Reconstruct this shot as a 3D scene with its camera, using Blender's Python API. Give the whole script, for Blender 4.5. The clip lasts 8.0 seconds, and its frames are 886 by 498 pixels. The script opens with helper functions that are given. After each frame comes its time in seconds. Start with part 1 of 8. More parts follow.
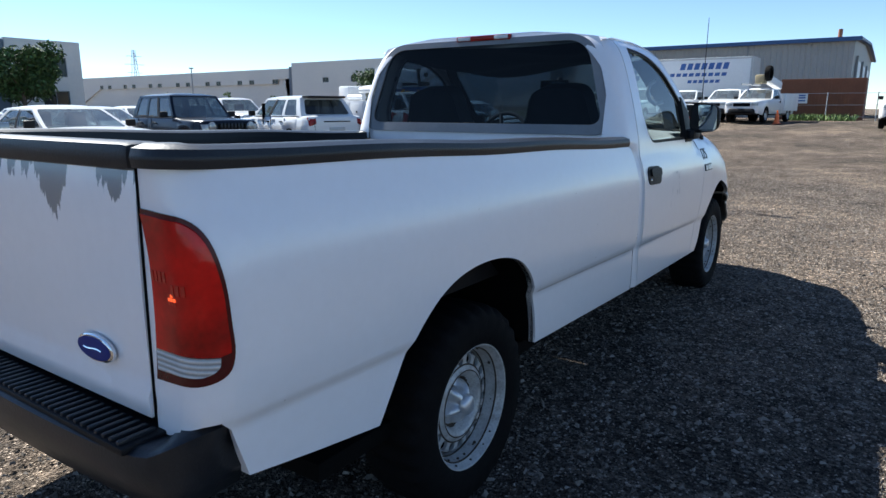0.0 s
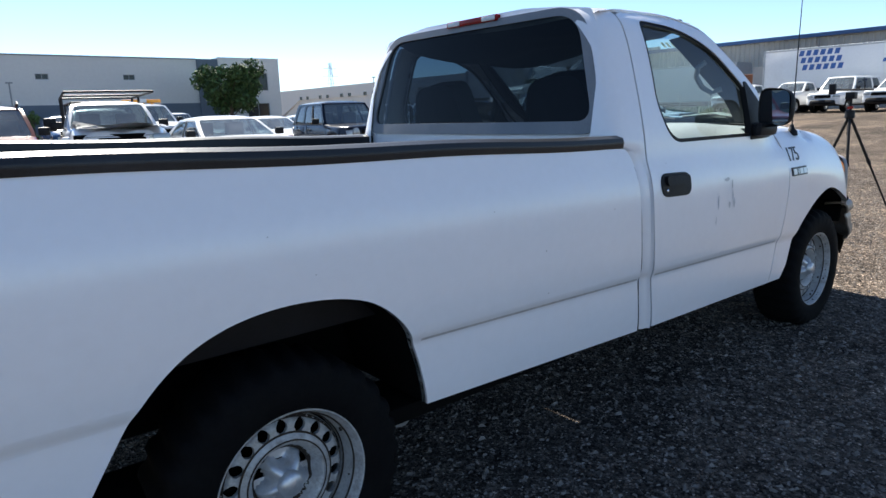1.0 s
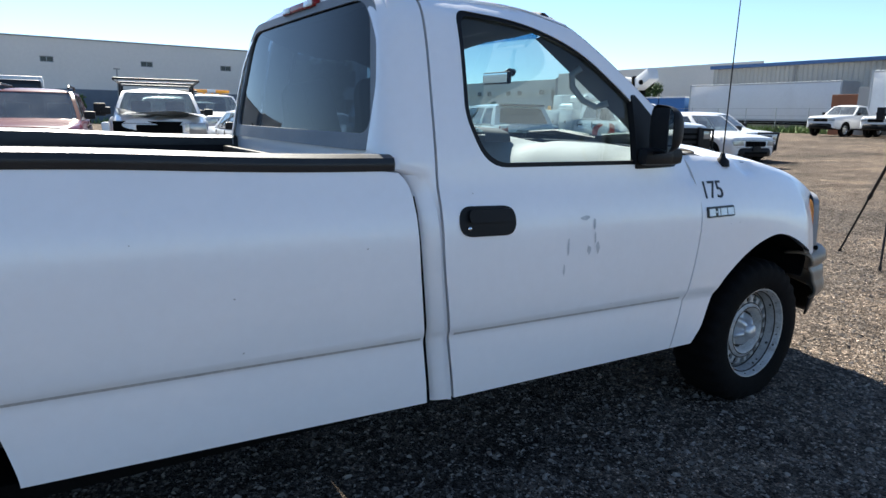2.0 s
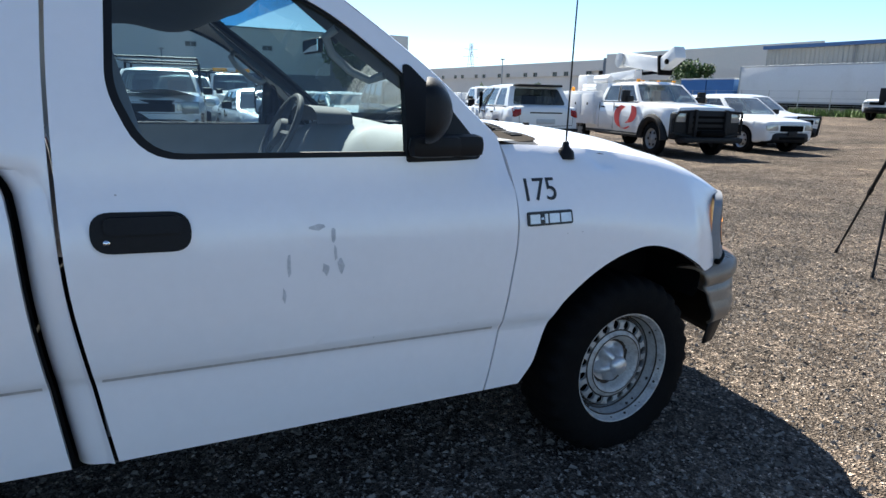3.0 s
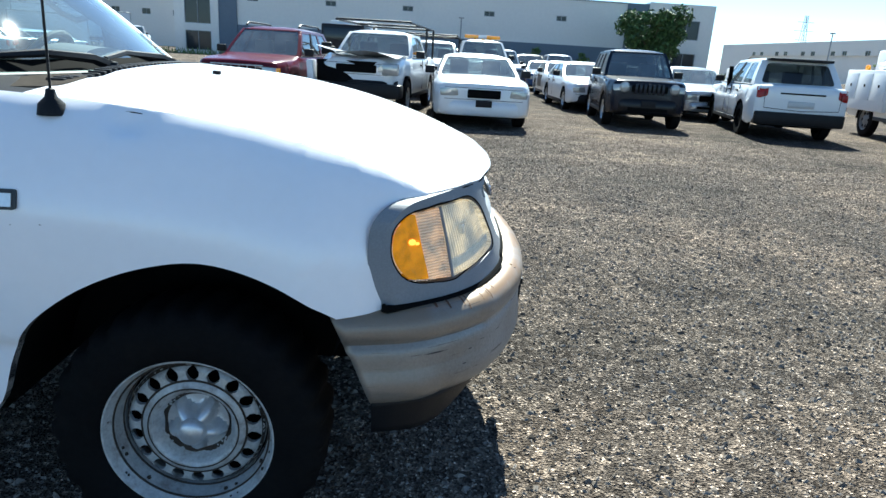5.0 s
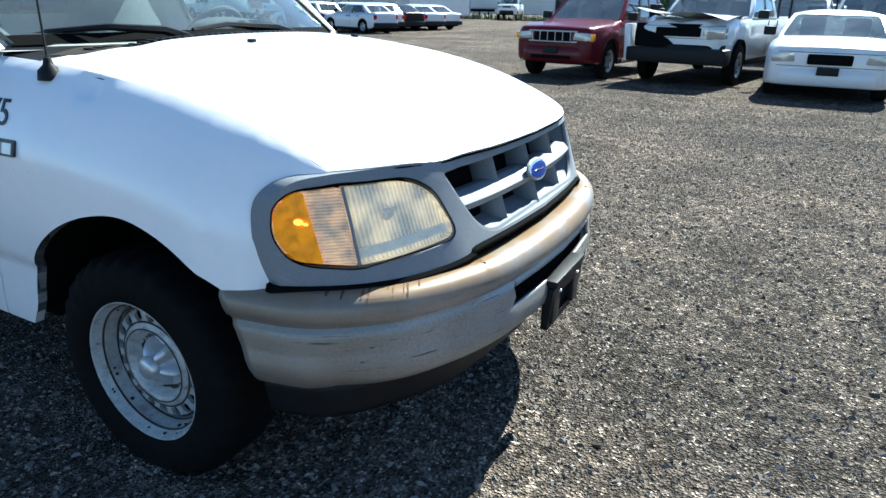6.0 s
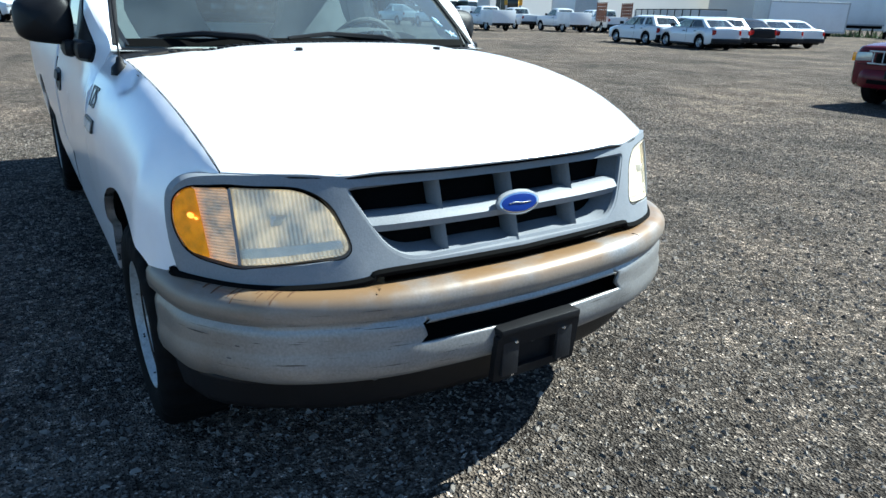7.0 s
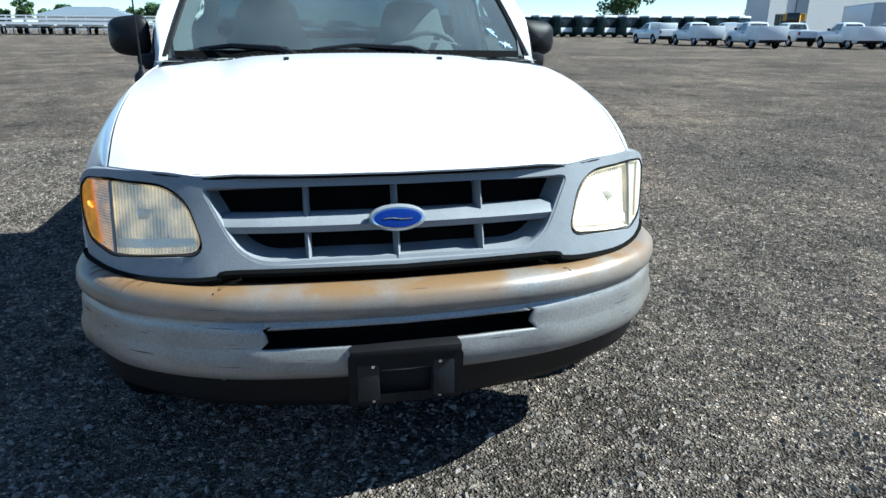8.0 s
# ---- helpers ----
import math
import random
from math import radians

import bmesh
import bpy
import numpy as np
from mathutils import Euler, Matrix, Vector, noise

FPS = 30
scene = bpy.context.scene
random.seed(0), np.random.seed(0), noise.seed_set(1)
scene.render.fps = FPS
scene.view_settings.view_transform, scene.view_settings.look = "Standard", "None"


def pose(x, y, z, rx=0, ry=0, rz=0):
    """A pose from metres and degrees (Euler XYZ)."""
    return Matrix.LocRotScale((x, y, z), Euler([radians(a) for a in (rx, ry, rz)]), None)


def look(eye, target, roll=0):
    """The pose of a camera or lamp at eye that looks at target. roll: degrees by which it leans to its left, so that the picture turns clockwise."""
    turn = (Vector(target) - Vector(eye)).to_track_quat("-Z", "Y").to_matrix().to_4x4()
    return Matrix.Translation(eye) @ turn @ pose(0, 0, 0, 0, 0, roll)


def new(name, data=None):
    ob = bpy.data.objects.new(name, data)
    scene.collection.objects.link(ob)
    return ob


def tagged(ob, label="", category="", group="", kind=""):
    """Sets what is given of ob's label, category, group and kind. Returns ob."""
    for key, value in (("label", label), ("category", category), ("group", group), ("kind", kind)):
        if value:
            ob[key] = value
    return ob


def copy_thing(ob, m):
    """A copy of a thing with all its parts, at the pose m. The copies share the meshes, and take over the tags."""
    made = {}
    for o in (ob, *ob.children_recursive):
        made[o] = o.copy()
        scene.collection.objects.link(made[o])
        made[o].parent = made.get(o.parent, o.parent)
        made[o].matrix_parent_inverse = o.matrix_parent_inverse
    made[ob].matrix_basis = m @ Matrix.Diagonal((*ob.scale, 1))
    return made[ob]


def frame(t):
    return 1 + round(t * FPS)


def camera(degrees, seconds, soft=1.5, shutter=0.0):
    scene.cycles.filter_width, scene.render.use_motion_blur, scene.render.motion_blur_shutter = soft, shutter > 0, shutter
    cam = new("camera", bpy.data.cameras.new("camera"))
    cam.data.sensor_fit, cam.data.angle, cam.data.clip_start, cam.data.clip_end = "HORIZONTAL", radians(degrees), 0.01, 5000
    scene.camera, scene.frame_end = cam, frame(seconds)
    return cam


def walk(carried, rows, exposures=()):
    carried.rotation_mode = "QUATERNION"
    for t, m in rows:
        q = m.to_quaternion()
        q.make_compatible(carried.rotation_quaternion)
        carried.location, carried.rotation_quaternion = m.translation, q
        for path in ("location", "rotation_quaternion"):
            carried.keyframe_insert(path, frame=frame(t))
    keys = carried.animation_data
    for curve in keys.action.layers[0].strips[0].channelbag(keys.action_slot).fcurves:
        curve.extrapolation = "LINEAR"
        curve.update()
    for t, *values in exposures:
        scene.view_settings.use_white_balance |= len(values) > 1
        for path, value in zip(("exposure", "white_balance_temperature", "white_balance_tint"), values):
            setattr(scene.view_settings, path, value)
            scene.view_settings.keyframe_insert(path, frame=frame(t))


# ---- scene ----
cam = camera(68.4, 8.0)
PATH = [
    (0, (-5.356, -2.078, 1.388), (-3.747, -0.968, 0.967), -0.0),
    (0.5, (-4.805, -2.294, 1.37), (-3.363, -0.971, 0.953), -0.7),
    (1, (-4.241, -2.482, 1.356), (-2.991, -0.976, 0.948), -1.9),
    (1.2, (-4.004, -2.566, 1.352), (-2.844, -0.985, 0.959), -1.9),
    (2.3, (-2.616, -2.725, 1.365), (-1.59, -1.059, 0.951), 1.3),
    (2.5, (-2.408, -2.724, 1.346), (-1.412, -1.046, 0.908), 1.1),
    (3, (-1.775, -2.72, 1.37), (-0.848, -1.007, 0.915), 1.5),
    (3.5, (-1.123, -2.732, 1.332), (-0.352, -0.943, 0.879), 1.0),
    (4, (-0.501, -2.658, 1.321), (0.109, -0.818, 0.829), 1.6),
    (4.2, (-0.267, -2.632, 1.334), (0.305, -0.786, 0.82), 2.3),
    (5.3, (0.889, -2.398, 1.355), (0.728, -0.497, 0.754), 2.8),
    (5.5, (1.116, -2.315, 1.355), (0.754, -0.457, 0.709), 1.9),
    (6, (1.587, -2.027, 1.384), (0.718, -0.367, 0.686), 1.2),
    (6.5, (1.961, -1.632, 1.397), (0.721, -0.236, 0.681), 2.1),
    (7, (2.303, -1.213, 1.409), (0.738, -0.173, 0.722), 1.7),
    (7.5, (2.489, -0.731, 1.388), (0.734, -0.041, 0.721), 1.0),
    (8, (2.589, -0.22, 1.382), (0.734, 0.156, 0.736), 0.4),
]
walk(cam, [(t, look(eye, target, roll)) for t, eye, target, roll in PATH], exposures=[(0.0, 1.31, 6350, 6), (0.6, 1.47, 6700, 8), (2.5, 1.58, 6800, 6), (3.5, 1.45, 6500, 5), (4.0, 1.52, 6400, 1), (5.5, 1.70, 5980, -4), (7.0, 1.43, 5750, -5), (8.0, 1.26, 5670, -5)])

# ---- world, sun and exposure ----
SUN_WAY = Vector((0.16, 1.0, 1.0)).normalized()          # towards the sun
world = bpy.data.worlds.new("sky_world")
scene.world = world
world.use_nodes = True
wn = world.node_tree.nodes
sky = wn.new("ShaderNodeTexSky")
sky.sky_type = "NISHITA"
sky.sun_disc = False
sky.sun_elevation = math.asin(SUN_WAY.z)
sky.sun_rotation = math.atan2(SUN_WAY.x, SUN_WAY.y)
sky.altitude = 1600
sky.dust_density = 0.0
sky.ozone_density = 3.6
sky.air_density = 0.85
world.node_tree.links.new(sky.outputs[0], wn["Background"].inputs[0])
wn["Background"].inputs[1].default_value = 0.076
sun = new("sun", bpy.data.lights.new("sun", "SUN"))
sun.data.energy = 5.0
sun.data.angle = radians(0.53)
sun.data.color = (1.0, 0.96, 0.9)
sun.matrix_world = look((0, 0, 0), -SUN_WAY)


# ---- materials ----
def material(name, colour, rough=0.5, metal=0.0, vary=0.0, scale=8.0, fine=120.0, bump=0.0, coat=0.0, dirt=None,
             dirt_amount=0.0, island=0.0, spec=0.5, coat_rough=0.06):
    """Principled material whose colour is varied at two scales, with a fine relief."""
    m = bpy.data.materials.new(name)
    m.use_nodes = True
    nt = m.node_tree
    n, l = nt.nodes, nt.links
    b = n["Principled BSDF"]
    b.inputs["Roughness"].default_value = rough
    b.inputs["Metallic"].default_value = metal
    b.inputs["Coat Weight"].default_value = coat
    b.inputs["Coat Roughness"].default_value = coat_rough
    b.inputs["Specular IOR Level"].default_value = spec
    co = n.new("ShaderNodeTexCoord").outputs["Object"]
    big, small = n.new("ShaderNodeTexNoise"), n.new("ShaderNodeTexNoise")
    for t, s, d in ((big, scale, 5), (small, fine, 3)):
        t.inputs["Scale"].default_value, t.inputs["Detail"].default_value = s, d
        l.new(co, t.inputs["Vector"])
    add = n.new("ShaderNodeMath")
    add.operation = "ADD"
    l.new(big.outputs["Fac"], add.inputs[0])
    l.new(small.outputs["Fac"], add.inputs[1])
    rng = n.new("ShaderNodeMapRange")
    rng.inputs[1].default_value, rng.inputs[2].default_value = 0.6, 1.4
    rng.inputs[3].default_value, rng.inputs[4].default_value = 1 - vary, 1 + vary
    l.new(add.outputs[0], rng.inputs[0])
    scale_node = n.new("ShaderNodeVectorMath")
    scale_node.operation = "SCALE"
    scale_node.inputs[0].default_value = colour
    l.new(rng.outputs[0], scale_node.inputs["Scale"])
    out = scale_node.outputs[0]
    if island:
        geo = n.new("ShaderNodeNewGeometry")
        r2 = n.new("ShaderNodeMapRange")
        r2.inputs[3].default_value, r2.inputs[4].default_value = 1 - island, 1 + island
        l.new(geo.outputs["Random Per Island"], r2.inputs[0])
        s2 = n.new("ShaderNodeVectorMath")
        s2.operation = "SCALE"
        l.new(out, s2.inputs[0])
        l.new(r2.outputs[0], s2.inputs["Scale"])
        out = s2.outputs[0]
    if dirt:
        mask = n.new("ShaderNodeTexNoise")
        mask.inputs["Scale"].default_value, mask.inputs["Detail"].default_value = scale * 0.6, 8
        mask.inputs["Roughness"].default_value = 0.7
        l.new(co, mask.inputs["Vector"])
        mr = n.new("ShaderNodeMapRange")
        mr.inputs[1].default_value, mr.inputs[2].default_value = 0.5, 0.72
        mr.inputs[4].default_value = dirt_amount
        l.new(mask.outputs["Fac"], mr.inputs[0])
        mix = n.new("ShaderNodeMix")
        mix.data_type = "RGBA"
        l.new(mr.outputs[0], mix.inputs[0])
        l.new(out, mix.inputs[6])
        mix.inputs[7].default_value = (*dirt, 1)
        out = mix.outputs[2]
    l.new(out, b.inputs["Base Color"])
    if bump:
        bp = n.new("ShaderNodeBump")
        bp.inputs["Strength"].default_value, bp.inputs["Distance"].default_value = bump, 0.01
        l.new(add.outputs[0], bp.inputs["Height"])
        l.new(bp.outputs[0], b.inputs["Normal"])
    return m


def glass(name, tint, gloss=0.9, dust_sheen=0.0, dust_sheen_colour=(0.6, 0.6, 0.58), face=0.05):
    """Thin pane: clear with a tint, gloss that grows at grazing angles, and a dusty film that also paints in pale
    sheen.
    """
    m = bpy.data.materials.new(name)
    m.use_nodes = True
    n, l = m.node_tree.nodes, m.node_tree.links
    n.remove(n["Principled BSDF"])
    tr, gl, lw, mx = (n.new("ShaderNodeBsdfTransparent"), n.new("ShaderNodeBsdfGlossy"), n.new("ShaderNodeLayerWeight"),
                      n.new("ShaderNodeMixShader"))
    tr.inputs[0].default_value = (*tint, 1)
    gl.inputs[0].default_value = (gloss, gloss, gloss, 1)
    gl.inputs["Roughness"].default_value = 0.02
    lw.inputs[0].default_value = 0.5
    pw, ma = n.new("ShaderNodeMath"), n.new("ShaderNodeMath")
    pw.operation, ma.operation = "POWER", "MULTIPLY_ADD"
    pw.inputs[1].default_value = 4.8
    ma.inputs[1].default_value, ma.inputs[2].default_value = 0.9, face
    l.new(lw.outputs["Facing"], pw.inputs[0])
    l.new(pw.outputs[0], ma.inputs[0])
    l.new(ma.outputs[0], mx.inputs[0])
    l.new(tr.outputs[0], mx.inputs[1])
    l.new(gl.outputs[0], mx.inputs[2])
    out = mx.outputs[0]
    if dust_sheen:
        df, mx2, tex, rg = n.new("ShaderNodeBsdfDiffuse"), n.new("ShaderNodeMixShader"), n.new("ShaderNodeTexNoise"), n.new("ShaderNodeMapRange")
        df.inputs[0].default_value = (*dust_sheen_colour, 1)
        l.new(n.new("ShaderNodeTexCoord").outputs["Object"], tex.inputs["Vector"])
        tex.inputs["Scale"].default_value, tex.inputs["Detail"].default_value = 2.2, 6
        rg.inputs[1].default_value, rg.inputs[2].default_value = 0.3, 0.7
        rg.inputs[3].default_value, rg.inputs[4].default_value = dust_sheen * 0.5, dust_sheen * 1.5
        l.new(tex.outputs["Fac"], rg.inputs[0])
        l.new(rg.outputs[0], mx2.inputs[0])
        l.new(out, mx2.inputs[1])
        l.new(df.outputs[0], mx2.inputs[2])
        out = mx2.outputs[0]
    l.new(out, n["Material Output"].inputs[0])
    return m


WHITE = material("white_paint", (0.89, 0.868, 0.885), 0.30, vary=0.02, scale=1.4, fine=30, coat=0.9, coat_rough=0.2, dirt=(0.62, 0.59, 0.55), dirt_amount=0.10)
GREY_PLASTIC = material("grey_trim_plastic", (0.205, 0.216, 0.236), 0.55, vary=0.16, scale=6, fine=200, bump=0.06, dirt=(0.30, 0.295, 0.29), dirt_amount=0.35, spec=0.35)
BLACK_PLASTIC = material("black_plastic", (0.009, 0.009, 0.0105), 0.5, vary=0.3, scale=9, fine=250, bump=0.12, spec=0.2)
RAIL_PLASTIC = material("rail_plastic", (0.012, 0.0135, 0.017), 0.38, vary=0.3, scale=5, fine=150, bump=0.1, dirt=(0.042, 0.045, 0.050), dirt_amount=0.4, spec=0.4)
RUBBER = material("tyre_rubber", (0.0055, 0.0055, 0.006), 0.8, vary=0.3, scale=12, fine=80, bump=0.15, dirt=(0.011, 0.010, 0.009), dirt_amount=0.5, spec=0.08)
# Near-black; also stands in for deep shade in recesses, gaps and wheel wells.
DARK = material("near_black", (0.005, 0.005, 0.005), 0.9, vary=0.4, scale=4, spec=0.05)
RIM_PAINT = material("rim_paint", (0.44, 0.44, 0.435), 0.42, 0.15, vary=0.22, scale=30, fine=120, dirt=(0.11, 0.065, 0.038), dirt_amount=0.75)
# Brown-black for wheel grime and the painted shadow ring round the cap.
GRIME_SHADE = material("rim_grime", (0.035, 0.025, 0.018), 0.9, vary=0.4, scale=40)
CAP_METAL = material("hub_cap_metal", (0.62, 0.63, 0.65), 0.34, 0.6, vary=0.1, scale=14, dirt=(0.2, 0.18, 0.16), dirt_amount=0.4)
CHROME = material("chrome", (0.75, 0.76, 0.78), 0.15, 1.0, vary=0.04)
MIRROR = material("mirror_glass", (0.85, 0.87, 0.88), 0.02, 1.0)
GLASS = glass("window_glass", (0.62, 0.74, 0.78), face=0.06)
# Pale film: dusty glass plus sky reflection painted in.
WINDSCREEN = glass("windscreen_glass", (0.58, 0.74, 0.73), 1.0, 0.06, (0.66, 0.74, 0.73), face=0.11)
REAR_GLASS = glass("rear_window_glass", (0.06, 0.085, 0.115), 0.8, face=0.014)
SHADE_BAND = glass("windscreen_shade_band", (0.15, 0.45, 0.75))
# Cream film: lens haze plus painted-in light caught by its prisms.
LENS = glass("clear_lens", (0.97, 0.95, 0.91), 1.0, 0.15, (1.0, 0.93, 0.78), face=0.02)
CAR_GLASS = glass("car_glass", (0.26, 0.32, 0.34), 0.95, 0.04, (0.6, 0.62, 0.62), face=0.09)
CAR_PRIVACY = glass("car_privacy_glass", (0.07, 0.08, 0.085), 0.9, 0.03, (0.5, 0.52, 0.52), face=0.05)
# Pale film paints the sky's reflection into parked cars' windscreens.
CAR_SCREEN = glass("car_windscreen", (0.42, 0.50, 0.50), 1.0, 0.09, (0.66, 0.70, 0.70), face=0.14)
LAMP_BACK = material("lamp_reflector", (0.86, 0.80, 0.68), 0.35, 0.0, vary=0.08, scale=30)
AMBER = material("amber_lens", (0.95, 0.36, 0.01), 0.18, vary=0.12, scale=60, fine=300, coat=0.6)
RED_LENS = material("red_lens", (0.27, 0.004, 0.003), 0.22, vary=0.45, scale=14, fine=160, coat=0.12, spec=0.25)
PRISM_RED = material("bright_red_prism", (0.40, 0.014, 0.008), 0.2, vary=0.2, scale=80, coat=0.3)
DARK_RED = material("dark_red_lens_rim", (0.07, 0.005, 0.006), 0.25, vary=0.2, coat=0.1, spec=0.25)
CLEAR_WHITE = material("white_lens", (0.62, 0.62, 0.62), 0.2, vary=0.3, scale=60, fine=220, coat=0.8)
BLUE_BADGE = material("blue_badge", (0.004, 0.022, 0.17), 0.4, vary=0.1, spec=0.2)
LETTER = material("black_lettering", (0.015, 0.015, 0.017), 0.4)
INTERIOR = material("grey_interior", (0.30, 0.31, 0.31), 0.75, vary=0.1, scale=10, fine=300, bump=0.05)
INTERIOR_DARK = material("dark_interior", (0.07, 0.075, 0.08), 0.8, vary=0.15, scale=10, fine=300, bump=0.05)
SEAT_CLOTH = material("grey_seat_cloth", (0.13, 0.14, 0.15), 0.9, vary=0.2, scale=14, fine=400, bump=0.1)


def bumper_material():
    """Faded silver bumper paint with tan rust bleeding over its upper edge and dark scuffs."""
    m = material("worn_silver_bumper", (0.285, 0.277, 0.272), 0.40, 0.45, vary=0.30, scale=4, fine=140, dirt=(0.19, 0.155, 0.12), dirt_amount=0.75)
    n, l = m.node_tree.nodes, m.node_tree.links
    b = n["Principled BSDF"]
    base = b.inputs["Base Color"].links[0].from_socket
    tc = n.new("ShaderNodeTexCoord")
    sep = n.new("ShaderNodeSeparateXYZ")
    l.new(tc.outputs["Object"], sep.inputs[0])
    noise_a = n.new("ShaderNodeTexNoise")
    noise_a.inputs["Scale"].default_value, noise_a.inputs["Detail"].default_value = 4.5, 6
    l.new(tc.outputs["Object"], noise_a.inputs["Vector"])
    up = n.new("ShaderNodeMapRange")                    # rust keeps to the top ledge
    up.inputs[1].default_value, up.inputs[2].default_value = 0.640, 0.712
    l.new(sep.outputs["Z"], up.inputs[0])
    rs = n.new("ShaderNodeMapRange")
    rs.inputs[1].default_value, rs.inputs[2].default_value = 0.30, 0.50
    l.new(noise_a.outputs["Fac"], rs.inputs[0])
    mul = n.new("ShaderNodeMath")
    mul.operation = "MULTIPLY"
    l.new(up.outputs[0], mul.inputs[0])
    l.new(rs.outputs[0], mul.inputs[1])
    mix = n.new("ShaderNodeMix")
    mix.data_type = "RGBA"
    l.new(mul.outputs[0], mix.inputs[0])
    l.new(base, mix.inputs[6])
    mix.inputs[7].default_value = (0.205, 0.122, 0.058, 1)
    scr = n.new("ShaderNodeTexNoise")                   # long dark scuffs
    mp = n.new("ShaderNodeMapping")
    mp.inputs["Scale"].default_value = (4, 4, 170)
    l.new(tc.outputs["Object"], mp.inputs[0])
    l.new(mp.outputs[0], scr.inputs["Vector"])
    scr.inputs["Scale"].default_value, scr.inputs["Detail"].default_value = 1.3, 4
    sr = n.new("ShaderNodeMapRange")
    sr.inputs[1].default_value, sr.inputs[2].default_value = 0.67, 0.70
    l.new(scr.outputs["Fac"], sr.inputs[0])
    mix2 = n.new("ShaderNodeMix")
    mix2.data_type = "RGBA"
    l.new(sr.outputs[0], mix2.inputs[0])
    l.new(mix.outputs[2], mix2.inputs[6])
    mix2.inputs[7].default_value = (0.05, 0.04, 0.035, 1)
    l.new(mix2.outputs[2], b.inputs["Base Color"])
    ab = n.new("ShaderNodeMath")                        # road grime behind the wheels' spray, on the wrapped ends
    ab.operation = "ABSOLUTE"
    l.new(sep.outputs["Y"], ab.inputs[0])
    en = n.new("ShaderNodeMapRange")
    en.inputs[1].default_value, en.inputs[2].default_value, en.inputs[4].default_value = 0.74, 0.95, 0.65
    l.new(ab.outputs[0], en.inputs[0])
    mix3 = n.new("ShaderNodeMix")
    mix3.data_type = "RGBA"
    l.new(en.outputs[0], mix3.inputs[0])
    l.new(mix2.outputs[2], mix3.inputs[6])
    mix3.inputs[7].default_value = (0.20, 0.165, 0.13, 1)
    l.new(mix3.outputs[2], b.inputs["Base Color"])
    inv = n.new("ShaderNodeMapRange")
    inv.inputs[3].default_value, inv.inputs[4].default_value = 0.42, 0.03
    l.new(mul.outputs[0], inv.inputs[0])
    l.new(inv.outputs[0], b.inputs["Metallic"])
    return m


def tailgate_material():
    """White paint that flakes off to grey primer along the tailgate's upper edge."""
    m = material("flaking_white_paint", (0.89, 0.868, 0.885), 0.30, vary=0.025, scale=1.4, fine=30, coat=0.9, coat_rough=0.2)
    n, l = m.node_tree.nodes, m.node_tree.links
    b = n["Principled BSDF"]
    base = b.inputs["Base Color"].links[0].from_socket
    tc = n.new("ShaderNodeTexCoord")
    sep = n.new("ShaderNodeSeparateXYZ")
    l.new(tc.outputs["Object"], sep.inputs[0])
    mp = n.new("ShaderNodeMapping")
    mp.inputs["Scale"].default_value = (1, 3.6, 0.9)
    mp.inputs["Location"].default_value = (0, 0.35, 0.2)
    l.new(tc.outputs["Object"], mp.inputs[0])
    na = n.new("ShaderNodeTexNoise")
    na.inputs["Scale"].default_value, na.inputs["Detail"].default_value, na.inputs["Roughness"].default_value = 1.5, 7, 0.62
    l.new(mp.outputs[0], na.inputs["Vector"])
    up = n.new("ShaderNodeMapRange")
    up.inputs[1].default_value, up.inputs[2].default_value = 1.03, 1.27
    up.inputs[3].default_value, up.inputs[4].default_value = -0.24, 0.075
    l.new(sep.outputs["Z"], up.inputs[0])
    add = n.new("ShaderNodeMath")
    l.new(na.outputs["Fac"], add.inputs[0])
    l.new(up.outputs[0], add.inputs[1])
    th = n.new("ShaderNodeMapRange")
    th.inputs[1].default_value, th.inputs[2].default_value = 0.515, 0.525
    l.new(add.outputs[0], th.inputs[0])
    mix = n.new("ShaderNodeMix")
    mix.data_type = "RGBA"
    l.new(th.outputs[0], mix.inputs[0])
    l.new(base, mix.inputs[6])
    mix.inputs[7].default_value = (0.17, 0.19, 0.22, 1)
    l.new(mix.outputs[2], b.inputs["Base Color"])
    return m


def ribbed(name, colour, axis, freq):
    """Moulded lamp reflector with fine prism ribs."""
    m = material(name, colour, 0.3, 0.0, vary=0.10, scale=18)
    n, l = m.node_tree.nodes, m.node_tree.links
    b = n["Principled BSDF"]
    base = b.inputs["Base Color"].links[0].from_socket
    sep, ml, sn, rg, sc, bp = (n.new("ShaderNodeSeparateXYZ"), n.new("ShaderNodeMath"), n.new("ShaderNodeMath"), n.new("ShaderNodeMapRange"),
                               n.new("ShaderNodeVectorMath"), n.new("ShaderNodeBump"))
    l.new(n.new("ShaderNodeTexCoord").outputs["Object"], sep.inputs[0])
    ml.operation, sn.operation, sc.operation = "MULTIPLY", "SINE", "SCALE"
    ml.inputs[1].default_value = freq
    l.new(sep.outputs[axis], ml.inputs[0])
    l.new(ml.outputs[0], sn.inputs[0])
    rg.inputs[1].default_value, rg.inputs[3].default_value, rg.inputs[4].default_value = -1, 0.50, 1.0
    l.new(sn.outputs[0], rg.inputs[0])
    l.new(base, sc.inputs[0])
    l.new(rg.outputs[0], sc.inputs["Scale"])
    l.new(sc.outputs[0], b.inputs["Base Color"])
    bp.inputs["Strength"].default_value, bp.inputs["Distance"].default_value = 0.5, 0.002
    l.new(sn.outputs[0], bp.inputs["Height"])
    l.new(bp.outputs[0], b.inputs["Normal"])
    return m


